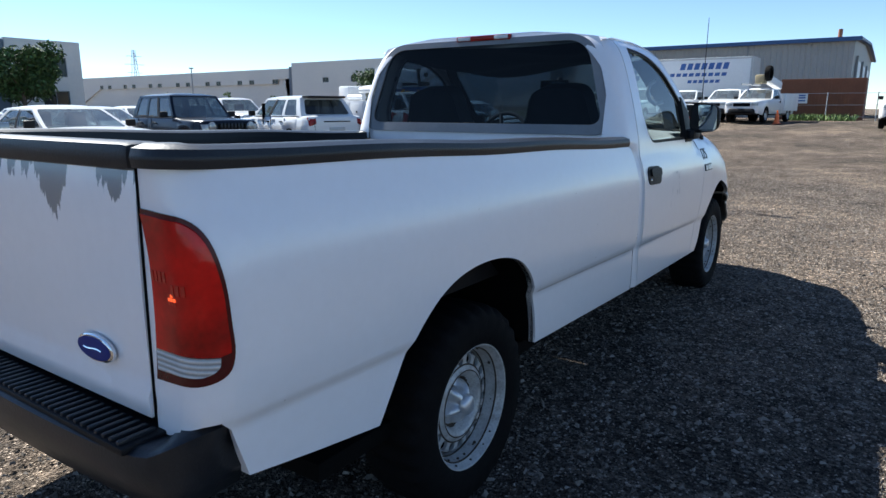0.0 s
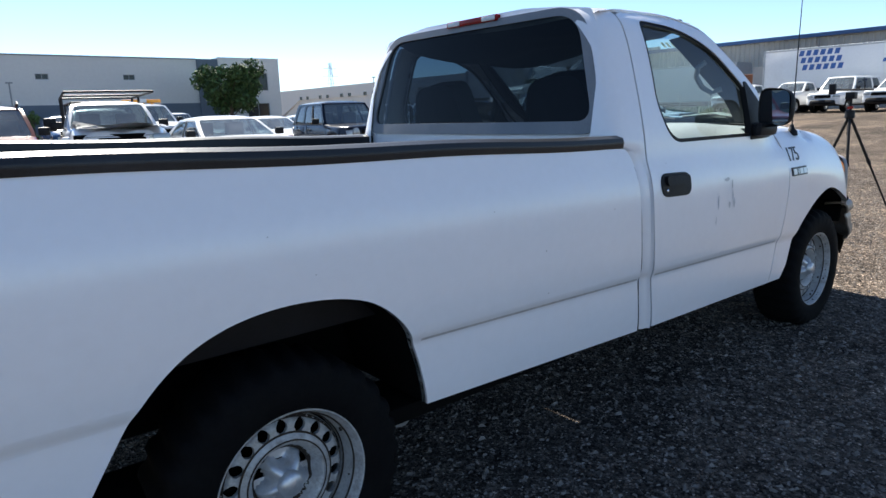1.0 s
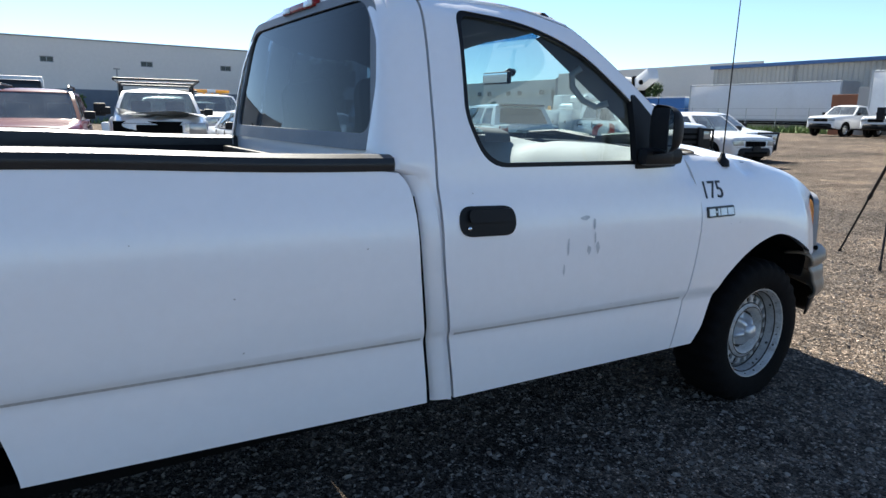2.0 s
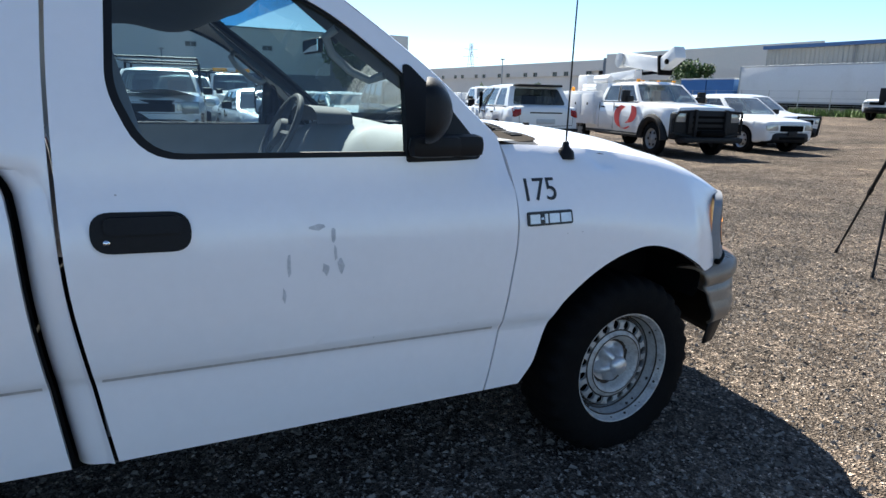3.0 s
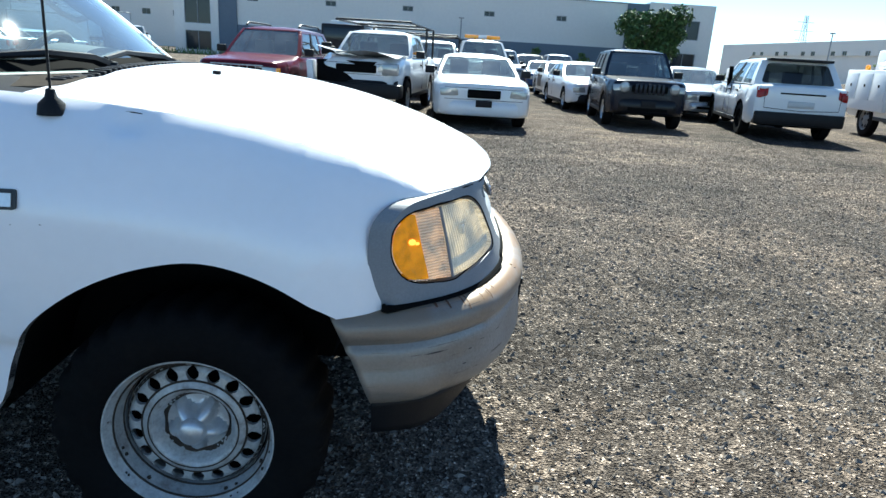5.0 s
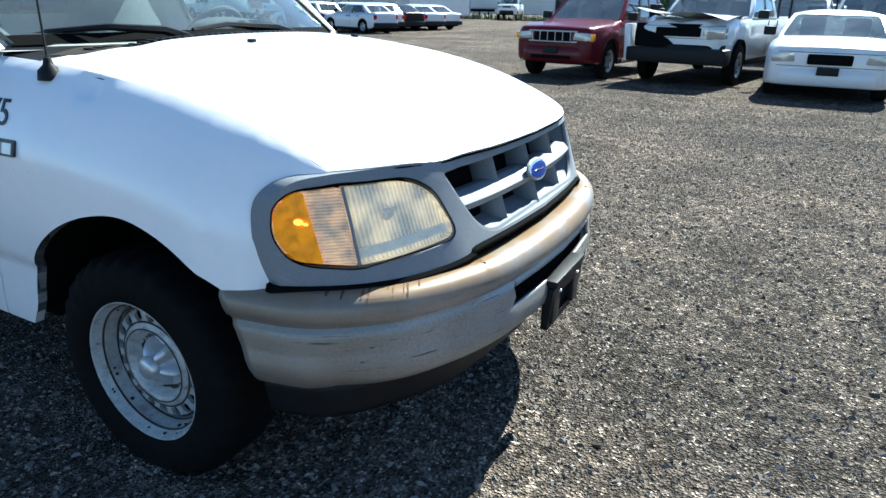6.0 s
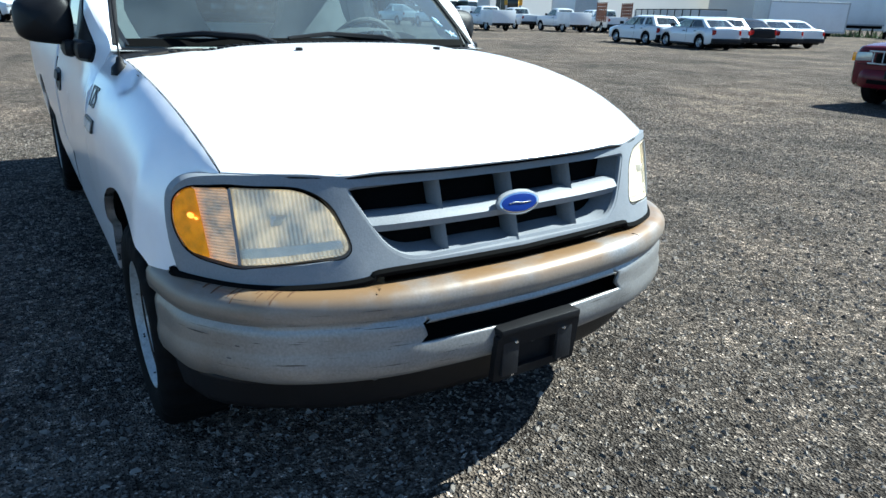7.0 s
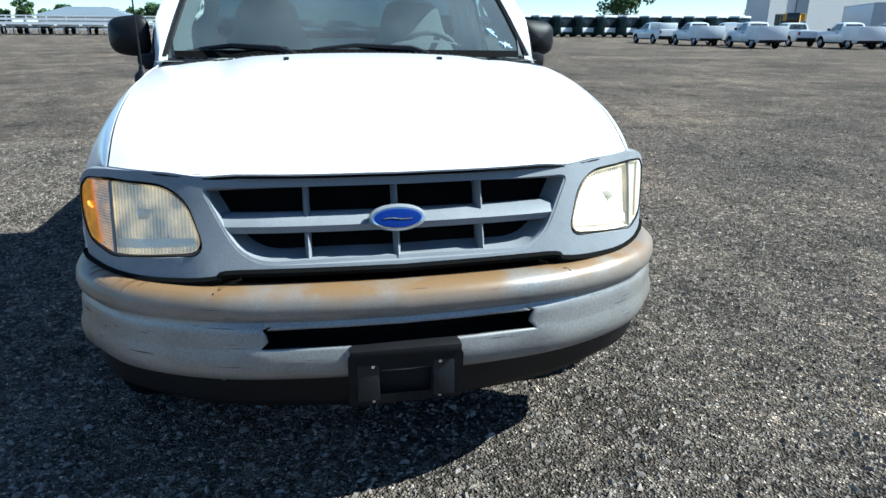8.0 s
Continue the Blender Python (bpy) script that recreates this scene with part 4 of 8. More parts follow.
    part("badge_stroke", tube(bmesh.new(), [on_nose(a, 0.884 + b, -0.0150) for a, b in script], 0.0026, 5), CHROME, bd, "plain silver stroke")
    # front bumper
    def bump(u, v):
        y = (u - 0.5) * 2
        yy = math.copysign(abs(y) ** 0.9, y)
        t = abs(yy)
        # plan: shallow bow, then wrapped round the corner
        by = math.copysign(curve_at([(0, 0), (0.5, 0.50), (0.72, 0.735), (0.84, 0.858), (0.92, 0.925), (1.0, 0.957)], t), y)
        bx = curve_at([(0, 0.988), (0.25, 0.975), (0.5, 0.932), (0.72, 0.828), (0.84, 0.710), (0.92, 0.575), (1.0, 0.385)], t)
        z, dx = BUMP[round(v * (len(BUMP) - 1))]
        sink = max(0.0, t - 0.86) / 0.14
        n = Vector((1, 0, 0)) if t < 0.5 else Vector((1 - t * 0.8, math.copysign(t * 0.9, y), 0)).normalized()
        zz = z - (0.008 * t * t if z > 0.6 else 0.0)
        p = Vector((bx, by, zz)) + n * dx
        p.x += max(0.0, 0.72 - z) * 0.42 * sink
        return p
    bm = grid(bmesh.new(), 192, len(BUMP) - 1, bump)
    cut = [f for f in bm.faces if abs(f.calc_center_median().y) < 0.362 and 0.556 < f.calc_center_median().z < 0.620]
    bmesh.ops.delete(bm, geom=cut, context="FACES")
    for v in bm.verts:                                   # slanted ends of the slot
        if 0.545 < v.co.z < 0.622 and 0.26 < abs(v.co.y) < 0.48:
            v.co.y += math.copysign((0.9 * (v.co.z - 0.585) - 9.0 * (v.co.z - 0.585) ** 2) * (1 - abs(abs(v.co.y) - 0.365) / 0.115), v.co.y)
    b = part("front_bumper", bm, BUMPER, T, "faded silver front bumper with rust stains and scuffs", smooth=50)
    so = b.modifiers.new("thickness", "SOLIDIFY")
    so.thickness, so.offset = 0.012, -1
    drips = random.Random(9)
    for k in range(30):
        rust = k < 9
        u0 = 0.5 + (drips.uniform(-0.46, -0.20) if k % 3 else drips.uniform(-0.2, 0.44)) if not rust else 0.5 + drips.uniform(-0.43, -0.30)
        v0 = drips.uniform(0.06, 0.12) if rust else drips.choice((0.26, 0.34, 0.40, 0.47, 0.62, 0.75)) + drips.uniform(-0.03, 0.03)
        du, dv = (drips.uniform(0.002, 0.006), drips.uniform(0.08, 0.20)) if rust else (drips.uniform(0.004, 0.022), drips.uniform(0.004, 0.012))
        def mark(a, b):
            y = u0 + du * (a - 0.5) * (1 - 0.7 * b if rust else 1) + (0 if rust else 0.0)
            w = min(1.0, max(0.0, v0 + dv * (b - 0.5) * (1 if rust else math.sin(math.pi * min(0.95, max(0.05, a)))))) * (len(BUMP) - 1)
            i = min(int(w), len(BUMP) - 2)
            p = bump(y, i / (len(BUMP) - 1)).lerp(bump(y, (i + 1) / (len(BUMP) - 1)), w - i)
            return p + Vector((0.0012, math.copysign(0.0012, p.y) * max(0.0, abs(p.y) - 0.6) * 2, 0.0008))
        part("rust_run" if rust else "scuff", grid(bmesh.new(), 2 if rust else 8, 6 if rust else 2, mark), RUST_RUN if rust else SCUFF, b, "dark brown rust run" if rust else "dark scraped scuff")
    # Near-black sheet stands in for the shade inside the bumper slot.
    part("bumper_recess", grid(bmesh.new(), 16, 4, lambda u, v: Vector((0.985 - 0.085 * math.sin(v * math.pi) ** 0.5 - 0.30 * (u - 0.5) ** 2, (u - 0.5) * 0.94, 0.535 + 0.115 * v))), DARK, T, "near-black sheet painting the shade in the bumper slot")
    def val(u, v):
        y = (u - 0.5) * 2
        t = abs(y)
        by = math.copysign(curve_at([(0, 0), (0.5, 0.49), (0.75, 0.74), (0.9, 0.88), (1.0, 0.935)], t), y)
        bx = curve_at([(0, 0.965), (0.5, 0.915), (0.75, 0.800), (0.9, 0.675), (1.0, 0.515)], t)
        return Vector((bx - 0.02 - 0.10 * v * (1 - t ** 4), by * (1 - 0.02 * v), 0.456 - (0.17 - 0.07 * t * t) * v))
    vl = part("front_valance", grid(bmesh.new(), 48, 6, val), BLACK_PLASTIC, T, "black plastic air dam under the bumper")
    so = vl.modifiers.new("thickness", "SOLIDIFY")
    so.thickness = 0.008
    # licence plate bracket
    P = part("plate_bracket", panel(rounded([(-0.158, 0.382), (0.160, 0.382), (0.160, 0.535), (-0.158, 0.535)], 0.012, 3), [rounded([(-0.072, 0.412), (0.070, 0.412), (0.070, 0.492), (-0.072, 0.492)], 0.004, 2)], lambda y, z, d=0.0: Vector((1.006 - d + (z - 0.45) * 0.10, y, z)), 0.05, 0.05, flange=0.022), BLACK_PLASTIC, T, "empty black licence plate bracket")
    part("bracket_back", box_bm(0.975, 0.985, -0.15, 0.15, 0.385, 0.55, 0.003), BLACK_PLASTIC, P)
    part("bracket_top", box_bm(0.972, 1.022, -0.152, 0.154, 0.535, 0.560, 0.006), BLACK_PLASTIC, P)
    for y in (-0.105, 0.105):
        part("bracket_rib", box_bm(1.000, 1.012, y - 0.03, y + 0.03, 0.40, 0.52, 0.003), RAIL_PLASTIC, P)
    for y in (-0.092, 0.093):
        for z in (0.388 + 0.010, 0.510):
            part("screw", lathe(bmesh.new(), [(0.0, 0.010), (0.005, 0.009), (0.007, 0.004), (0.007, 0.0)], "x", 12, (1.006 + (z - 0.45) * 0.10, y, z)), CHROME, P, "bright screw head")
    # roof, back wall and rear window
    def roof(u, v):
        y = (v - 0.5) * 2
        a = abs(y)
        x0, x1 = -1.935 + 0.0 * a, -1.19 - 0.02 * a
        x = x0 + (x1 - x0) * u
        z = 1.820 - 0.060 * a ** 3 - 0.07 * max(0.0, u - 0.55) ** 2 * 2.2 - 0.02 * max(0.0, 0.15 - u) * 4
        return Vector((x - 0.0, y * (0.725 + 0.0 * u), z - 0.008 * a))
    part("roof", grid(bmesh.new(), 22, 30, roof), WHITE, T, "white cab roof")
    def drip(u, v, s):
        x = -1.935 + 0.735 * u
        top = roof(u, 0.5 + 0.5 * s)
        z1 = curve_at([(-1.935, 1.740), (-1.70, 1.772), (-1.42, 1.758), (-1.20, 1.702)], x)
        low = on_upper(s)(x, z1)
        return top.lerp(low, v) + Vector((0, s * 0.012, 0.006)) * math.sin(v * math.pi)
    for s in (-1, 1):
        part("roof_side", grid(bmesh.new(), 18, 5, lambda u, v: drip(u, v, s)), WHITE, T, "white roof edge over the door")
    back = lambda y, z, d=0.0: Vector((-2.045 + max(0.0, z - 1.25) * 0.17 + 0.05 * abs(y) ** 3 + d, y, z))
    sur = rounded([(-0.850, 1.250), (0.850, 1.250), (0.705, 1.782), (-0.705, 1.782)], [0.11, 0.11, 0.17, 0.17], 8)
    gls = rounded([(-0.792, 1.304), (0.792, 1.304), (0.662, 1.748), (-0.662, 1.748)], [0.08, 0.08, 0.12, 0.12], 8)
    part("back_wall", panel(rounded([(-0.86, 0.60), (0.86, 0.60), (0.85, 1.24), (0.752, 1.70), (0.715, 1.762), (0.56, 1.786), (0.35, 1.806), (-0.35, 1.806), (-0.56, 1.786), (-0.715, 1.762), (-0.752, 1.70), (-0.85, 1.24)], 0.01, 2), [gls], back, 0.08, 0.08), WHITE, T, "white rear wall of the cab")
    part("rear_window_frame", panel(sur, [gls], lambda y, z, d=0.0: back(y, z, -0.014 + d), 0.08, 0.08, flange=0.02), GREY_PLASTIC, T, "grey rear window surround")
    rg = part("rear_window", panel(gls, [], lambda y, z, d=0.0: back(y, z, -0.004), 0.1, 0.1), REAR_GLASS, T, "dark tinted rear window")
    rg.visible_shadow = False
    bl = part("brake_light", box_bm(-1.982, -1.950, -0.205, 0.155, 1.772, 1.802, 0.008), RED_LENS, T, "red high brake light with clear ends")
    for y in (-0.150, 0.100):
        part("cargo_lens", box_bm(-1.985, -1.955, y - 0.045, y + 0.045, 1.776, 1.798, 0.005), CLEAR_WHITE, bl, "clear cargo light lens")
    # windscreen, pillars and cowl
    def ws(u, v, lift=0.0):
        y = (v - 0.5) * 2
        a = abs(y)
        b0 = Vector((-0.415 - 0.175 * a ** 2.2, y * 0.836, 1.250 - 0.008 * a))
        b1 = Vector((-1.165 - 0.10 * a ** 2.2, y * 0.716, 1.792 - 0.05 * a ** 3))
        p = b0.lerp(b1, u)
        return p + Vector((0.5, 0, 0.8)) * ((0.018 + 0.024 * (1 - a * a)) * math.sin(u * math.pi) + lift)
    w = part("windscreen", grid(bmesh.new(), 16, 24, ws), WINDSCREEN, T, "clear windscreen with blue shade band")
    w.visible_shadow = False
    sb = part("shade_band", grid(bmesh.new(), 4, 24, lambda u, v: ws(0.82 + 0.16 * u, v, 0.003)), SHADE_BAND, w, "blue tinted sun band")
    sb.visible_shadow = False
    for line in ([(0.215, 0.900), (0.185, 0.908), (0.150, 0.925)], [(0.215, 0.900), (0.208, 0.915), (0.188, 0.920), (0.182, 0.909)],
                 [(0.120, 0.925), (0.095, 0.942), (0.070, 0.962)], [(0.112, 0.946), (0.075, 0.938)], [(0.100, 0.932), (0.094, 0.958)]):
        part("chalk_mark", tube(bmesh.new(), [ws(a, b, 0.004) for a, b in line], 0.0045, 5), CHALK_BLUE, w, "pale blue chalk stroke")
    for k in range(3):
        part("chalk_mark", grid(bmesh.new(), 3, 3, lambda a, b: ws(0.735 + 0.05 * a, 0.125 + 0.022 * k + 0.012 * b, 0.004)), CHALK_YELLOW, w, "pale yellow chalk bar")
    part("windscreen_seal", tube(bmesh.new(), [ws(k / 16, 0, 0.002) for k in range(17)] + [ws(1, k / 24, 0.002) for k in range(25)] + [ws(1 - k / 16, 1, 0.002) for k in range(17)], 0.015, 6), BLACK_PLASTIC, T, "black windscreen seal")
    for s in (-1, 1):
        a_out = smooth_line([(-0.568, 1.236), (-0.72, 1.350), (-0.93, 1.515), (-1.18, 1.693), (-1.26, 1.722)], 4)
        n = len(a_out) - 1
        def pillar(u, v):
            x, z = a_out[round(u * n)]
            return on_upper(s)(x, z, -0.001).lerp(ws(min(1, u * 0.99), 0.5 + 0.5 * s), v) + Vector((0.3, s * 0.4, 0.4)) * 0.02 * math.sin(v * math.pi)
        part("a_pillar", grid(bmesh.new(), n, 5, pillar), WHITE, T, "white windscreen pillar")
    def cowl(u, v):
        y = (v - 0.5) * 2
        p = hood_point(0, y * 0.99)
        q = ws(0, 0.5 + y * 0.5)
        r = p.lerp(q, u)
        r.z -= 0.006 * math.sin(u * math.pi) + 0.004
        return r
    part("cowl", grid(bmesh.new(), 6, 30, cowl), BLACK_PLASTIC, T, "black plastic cowl below the windscreen")
    for k in range(48):
        p = hood_point(0, -0.80 + 1.60 * k / 47)
        part("cowl_louvre", box_bm(p.x - 0.062, p.x - 0.014, p.y - 0.008, p.y + 0.008, p.z - 0.012, p.z + 0.004, 0.003), BLACK_PLASTIC, T)
    part("windscreen_border", grid(bmesh.new(), 3, 30, lambda u, v: ws(0.050 * u, 0.02 + 0.96 * v, 0.003)), DARK, T, "black band along the foot of the windscreen")
    for y0, y1, x1 in ((-0.28, -0.74, -0.60), (0.30, -0.25, -0.475)):
        bm = bmesh.new()
        tube(bm, [(-0.40, y0, 1.262), (-0.43, y0 - 0.06, 1.285), (-0.47, (y0 * 0.45 + y1 * 0.55), 1.298), (x1 + 0.02, y1 + 0.06, 1.282)], [0.020, 0.016, 0.012, 0.008], 6)
        wi = part("wiper", bm, BLACK_PLASTIC, T, "black wiper arm and blade")
        part("wiper_blade", tube(bmesh.new(), [(-0.475, y0 - 0.02, 1.285), (-0.50, (y0 + y1) / 2, 1.300), (x1, y1, 1.270)], 0.008, 6), BLACK_PLASTIC, wi)
        part("wiper_pivot", lathe(bmesh.new(), [(0.0, 0.035), (0.02, 0.03), (0.024, 0.0)], "z", 14, (-0.40, y0, 1.245)), BLACK_PLASTIC, wi)
    for s in (-1, 1):                                    # oval intake mesh at each end of the cowl
        oval = rounded([(-0.50, s * 0.64), (-0.40, s * 0.54), (-0.315, s * 0.60), (-0.325, s * 0.765), (-0.50, s * 0.785)], 0.06, 5)
        part("intake_mesh", panel(oval, [], lambda x, y, d=0.0: Vector((x, y, 1.270 - 0.052 * abs(y / 0.8) ** 2.2 + 0.03 * (x + 0.42) - d)), 0.03, 0.03, flange=0.02), MESH_DUSTY, T, "dusty black intake mesh")
    # aerial
    an = part("aerial_base", lathe(bmesh.new(), [(0.0, 0.045), (0.010, 0.040), (0.014, 0.022), (0.030, 0.006), (0.034, -0.02)], "z", 20, (-0.289, -0.868, 1.186)), BLACK_PLASTIC, T, "black aerial base")
    part("aerial_rod", tube(bmesh.new(), [(-0.289, -0.868, 1.21), (-0.283, -0.868, 1.60), (-0.272, -0.868, 2.02)], [0.0035, 0.003, 0.002], 6), BLACK_PLASTIC, an, "thin black aerial rod")
    # tailgate
    gate = rounded([(-0.764, 0.700), (0.764, 0.700), (0.780, rail_z(-4.6) - 0.002), (-0.780, rail_z(-4.6) - 0.002)], [0.012] * 4, 3)
    tg_x = [(0.66, -4.598), (0.70, -4.604), (0.735, -4.614), (0.75, -4.613), (0.762, -4.604), (1.0, -4.607), (1.22, -4.602), (1.29, -4.590)]
    tg = part("tailgate", panel(gate, [], lambda y, z, d=0.0: Vector((curve_at(tg_x, z) + d - 0.004 * (1 - y * y), y, z)), 0.06, 0.025, flange=0.05), FLAKED, T, "white tailgate with paint flaking off its top")
    part("tailgate_cap", box_bm(-4.622, -4.53, -0.785, 0.785, rail_z(-4.6) - 0.014, rail_z(-4.6) + 0.044, 0.018), RAIL_PLASTIC, tg, "scuffed black plastic top cap")
    part("tailgate_inner", box_bm(-4.545, -4.53, -0.77, 0.77, 0.72, rail_z(-4.6) - 0.01, 0.004), DARK, tg)
    tb = part("oval_badge", ellipse_bm(lambda a, b, o: Vector((-4.612 - o, -0.565 + a, 0.832 + b)), 0.080, 0.034, 0.010), CHROME, tg, "blue oval badge with silver rim")
    part("badge_field", ellipse_bm(lambda a, b, o: Vector((-4.6225 - o, -0.565 + a, 0.832 + b)), 0.072, 0.028, 0.002), BLUE_BADGE, tb)
    part("badge_stroke", tube(bmesh.new(), [Vector((-4.6255, -0.565 - 0.040 + 0.004 * k, 0.832 + 0.002 * math.sin(k * 0.3))) for k in range(21)], 0.0026, 5), CHROME, tb, "plain silver stroke")
    for s in (-1, 1):
        part("gate_gap", box_bm(-4.588, -4.57, min(s * 0.73, s * 0.81), max(s * 0.73, s * 0.81), 0.69, 1.26), DARK, T, "dark gap beside the tailgate", smooth=0)
    # bed interior
    # Added near-black block that closes the gap between cab and bed.
    part("gap_filler", box_bm(-2.085, -2.035, -0.90, 0.90, 0.46, 1.185), DARK, T, "near-black block added to fill the gap between cab and bed", smooth=0)
    part("bed_floor", box_bm(-4.54, -2.05, -0.80, 0.80, 0.74, 0.76), DARK, T, "dark bed floor")
    part("bed_front_wall", box_bm(-2.10, -2.07, -0.86, 0.86, 0.74, 1.195, 0.006), BLACK_PLASTIC, T, "black bed liner front wall")
    for s in (-1, 1):
        part("bed_liner_side", box_bm(-4.54, -2.07, s * 0.80, s * 0.825, 0.74, 1.20, 0.005), BLACK_PLASTIC, T, "black bed liner side")
        part("wheel_box", box_bm(-3.95, -3.1, s * 0.58, s * 0.80, 0.74, 0.98, 0.05), BLACK_PLASTIC, T)
    # rear bumper with ribbed step
    def rb(u, v):
        y = (u - 0.5) * 2
        t = abs(y)
        by = math.copysign(curve_at([(0, 0), (0.6, 0.60), (0.85, 0.84), (0.95, 0.915), (1.0, 0.93)], t), y)
        bx = curve_at([(0, -4.712), (0.6, -4.706), (0.85, -4.68), (0.95, -4.62), (1.0, -4.50)], t)
        z, dx = [(0.660, 0.21), (0.674, 0.02), (0.664, -0.006), (0.63, -0.010), (0.58, 0.0), (0.53, 0.02), (0.50, 0.06)][round(v * 6)]
        turn = max(0.0, (t - 0.8) / 0.2) * 1.35
        lift = 0.034 * max(0.0, min(1.0, (t - 0.86) / 0.10))
        return Vector((bx + dx * math.cos(turn), by - math.copysign(dx * math.sin(turn), y), z + (lift if z > 0.6 else 0.012 * t)))
    R = part("rear_bumper", grid(bmesh.new(), 60, 6, rb), RAIL_PLASTIC, T, "dark scuffed rear step bumper", smooth=50)
    so = R.modifiers.new("thickness", "SOLIDIFY")
    so.thickness = 0.01
    part("step_pad", box_bm(-4.706, -4.56, -0.80, 0.80, 0.662, 0.680, 0.006), BLACK_PLASTIC, R, "black ribbed step pad")
    for k in range(52):
        y = -0.775 + k * 0.0302
        part("step_rib", box_bm(-4.700, -4.612, y - 0.0065, y + 0.0065, 0.677, 0.689, 0.004), RAIL_PLASTIC, R)
    # chassis, axle, tailpipe, spare
    for y in (-0.42, 0.42):
        part("frame_rail", box_bm(-4.5, 0.6, y - 0.04, y + 0.04, 0.42, 0.58, 0.01), DARK, T)
    part("underbody_cross", box_bm(-4.35, -2.7, -0.50, 0.50, 0.46, 0.72, 0.02), DARK, T, "dark underbody above the rear axle")
    part("rear_axle", tube(bmesh.new(), [(-3.526, -0.72, 0.366), (-3.526, 0.72, 0.366)], 0.05, 10), DARK, T)
    part("front_axle", tube(bmesh.new(), [(0.0, -0.72, 0.353), (0.0, 0.72, 0.353)], 0.045, 10), DARK, T)
    part("tailpipe", tube(bmesh.new(), [(-2.6, -0.55, 0.38), (-2.95, -0.62, 0.37), (-3.06, -0.80, 0.345)], 0.032, 12), RIM_PAINT, T, "rusty tailpipe")
    part("fuel_tank", box_bm(-3.0, -1.4, 0.30, 0.75, 0.36, 0.60, 0.05), DARK, T)
    part("cab_floor", box_bm(-2.02, -0.45, -0.88, 0.88, 0.40, 0.50, 0.02), DARK, T)
    cabin(T)
    # number and model badge on the fenders
    for s in (-1, 1):
        mb = part("model_badge", model_badge(s), LETTER, T, "black and silver model badge")
        silver = bmesh.new()
        for x0, x1 in ((-0.512, -0.472), (-0.452, -0.440), (-0.433, -0.391), (-0.384, -0.341)):
            box(silver, x0, x1, -0.0015, 0.0015, 0.966, 0.996)
        box(silver, -0.467, -0.457, -0.0015, 0.0015, 0.978, 0.985)
        for v in silver.verts:
            v.co.y = s * (abs(on_fender(s)(v.co.x, fender_at(v.co.x, v.co.z)).y) + 0.0085 + v.co.y)
        part("badge_figure", silver, CAP_METAL, mb, "silver raised bars", smooth=0)
    num = text_mesh("175", 0.105, 0.0015, 0.95)
    bm = bmesh.new()
    bm.from_mesh(num)
    lo, hi = [min(v.co[k] for v in bm.verts) for k in (0, 1)], [max(v.co[k] for v in bm.verts) for k in (0, 1)]
    for v in bm.verts:
        x = -0.512 + 0.126 * (v.co.x - lo[0]) / (hi[0] - lo[0])
        z = 1.039 + 0.072 * (v.co.y - lo[1]) / (hi[1] - lo[1])
        v.co = on_fender(-1)(x, fender_at(x, z)) + Vector((0, -0.002 - v.co.z, 0))
    part("fleet_number", bm, LETTER, T, "black painted number 175", smooth=0)
    # shade painted along the body crease, and stone chips in the paint
    for s in (-1, 1):
        for x0, x1 in ((-1.80, -0.63), (-3.08, -1.93)):
            n = round((x1 - x0) / 0.06)
            bm = grid(bmesh.new(), n, 1, lambda u, v: on_side(s)(x0 + (x1 - x0) * u, 0.594 + 0.009 * v + rake(x0 + (x1 - x0) * u), -0.0018))
            part("crease_shade", bm, CREASE_SHADE_CHIP, T, "grey strip painting the shade along the body crease")
    chips = random.Random(11)
    for k in range(18):
        x, z, r = chips.uniform(-4.45, -0.2), chips.uniform(0.55, 1.12), chips.uniform(0.0010, 0.0024)
        if abs(x) < 0.55 and z < 0.9 or -4.1 < x < -3.0 and z < 0.92 or abs(x + 1.9) < 0.12:
            continue
        f = on_fender(-1) if x > -0.56 else on_side(-1)
        if x > -0.56 and z > 0.95:
            continue
        loop = [(x + r * (1 + chips.random()) * math.cos(a), z + r * (0.5 + chips.random()) * math.sin(a)) for a in [j * math.tau / 7 for j in range(7)]]
        chip = bmesh.new()
        chip.faces.new([chip.verts.new(f(a, b, -0.0015)) for a, b in loop])
        part("paint_chip", chip, CREASE_SHADE_CHIP, T)
    # ghost of an old door sticker
    rng = random.Random(5)
    for x, z, w, h in ((-1.235, 1.005, 0.05, 0.02), (-1.190, 0.985, 0.018, 0.05), (-1.320, 0.905, 0.014, 0.085), (-1.215, 0.885, 0.028, 0.04), (-1.170, 0.890, 0.022, 0.05), (-1.335, 0.82, 0.012, 0.05), (-1.185, 0.93, 0.012, 0.05)):
        loop = [(x + w * 0.5 * math.cos(a) * rng.uniform(0.6, 1.1), z + h * 0.5 * math.sin(a) * rng.uniform(0.6, 1.1)) for a in [k * math.tau / 9 for k in range(9)]]
        ghost = bmesh.new()
        ghost.faces.new([ghost.verts.new(on_side(-1)(a, b, -0.0015)) for a, b in loop])
        part("sticker_residue", ghost, GHOST, T, "faint grey residue of a removed sticker")
    return T


BUMP = [(0.712, -0.12), (0.720, -0.07), (0.722, -0.034), (0.714, -0.008), (0.697, 0.009), (0.672, 0.012), (0.652, 0.008), (0.642, -0.004), (0.634, -0.008), (0.624, -0.003),
        (0.618, 0.0), (0.600, 0.002), (0.580, 0.003), (0.560, 0.003), (0.552, 0.004), (0.530, 0.010), (0.505, 0.010), (0.480, 0.002), (0.462, -0.012), (0.450, -0.03)]
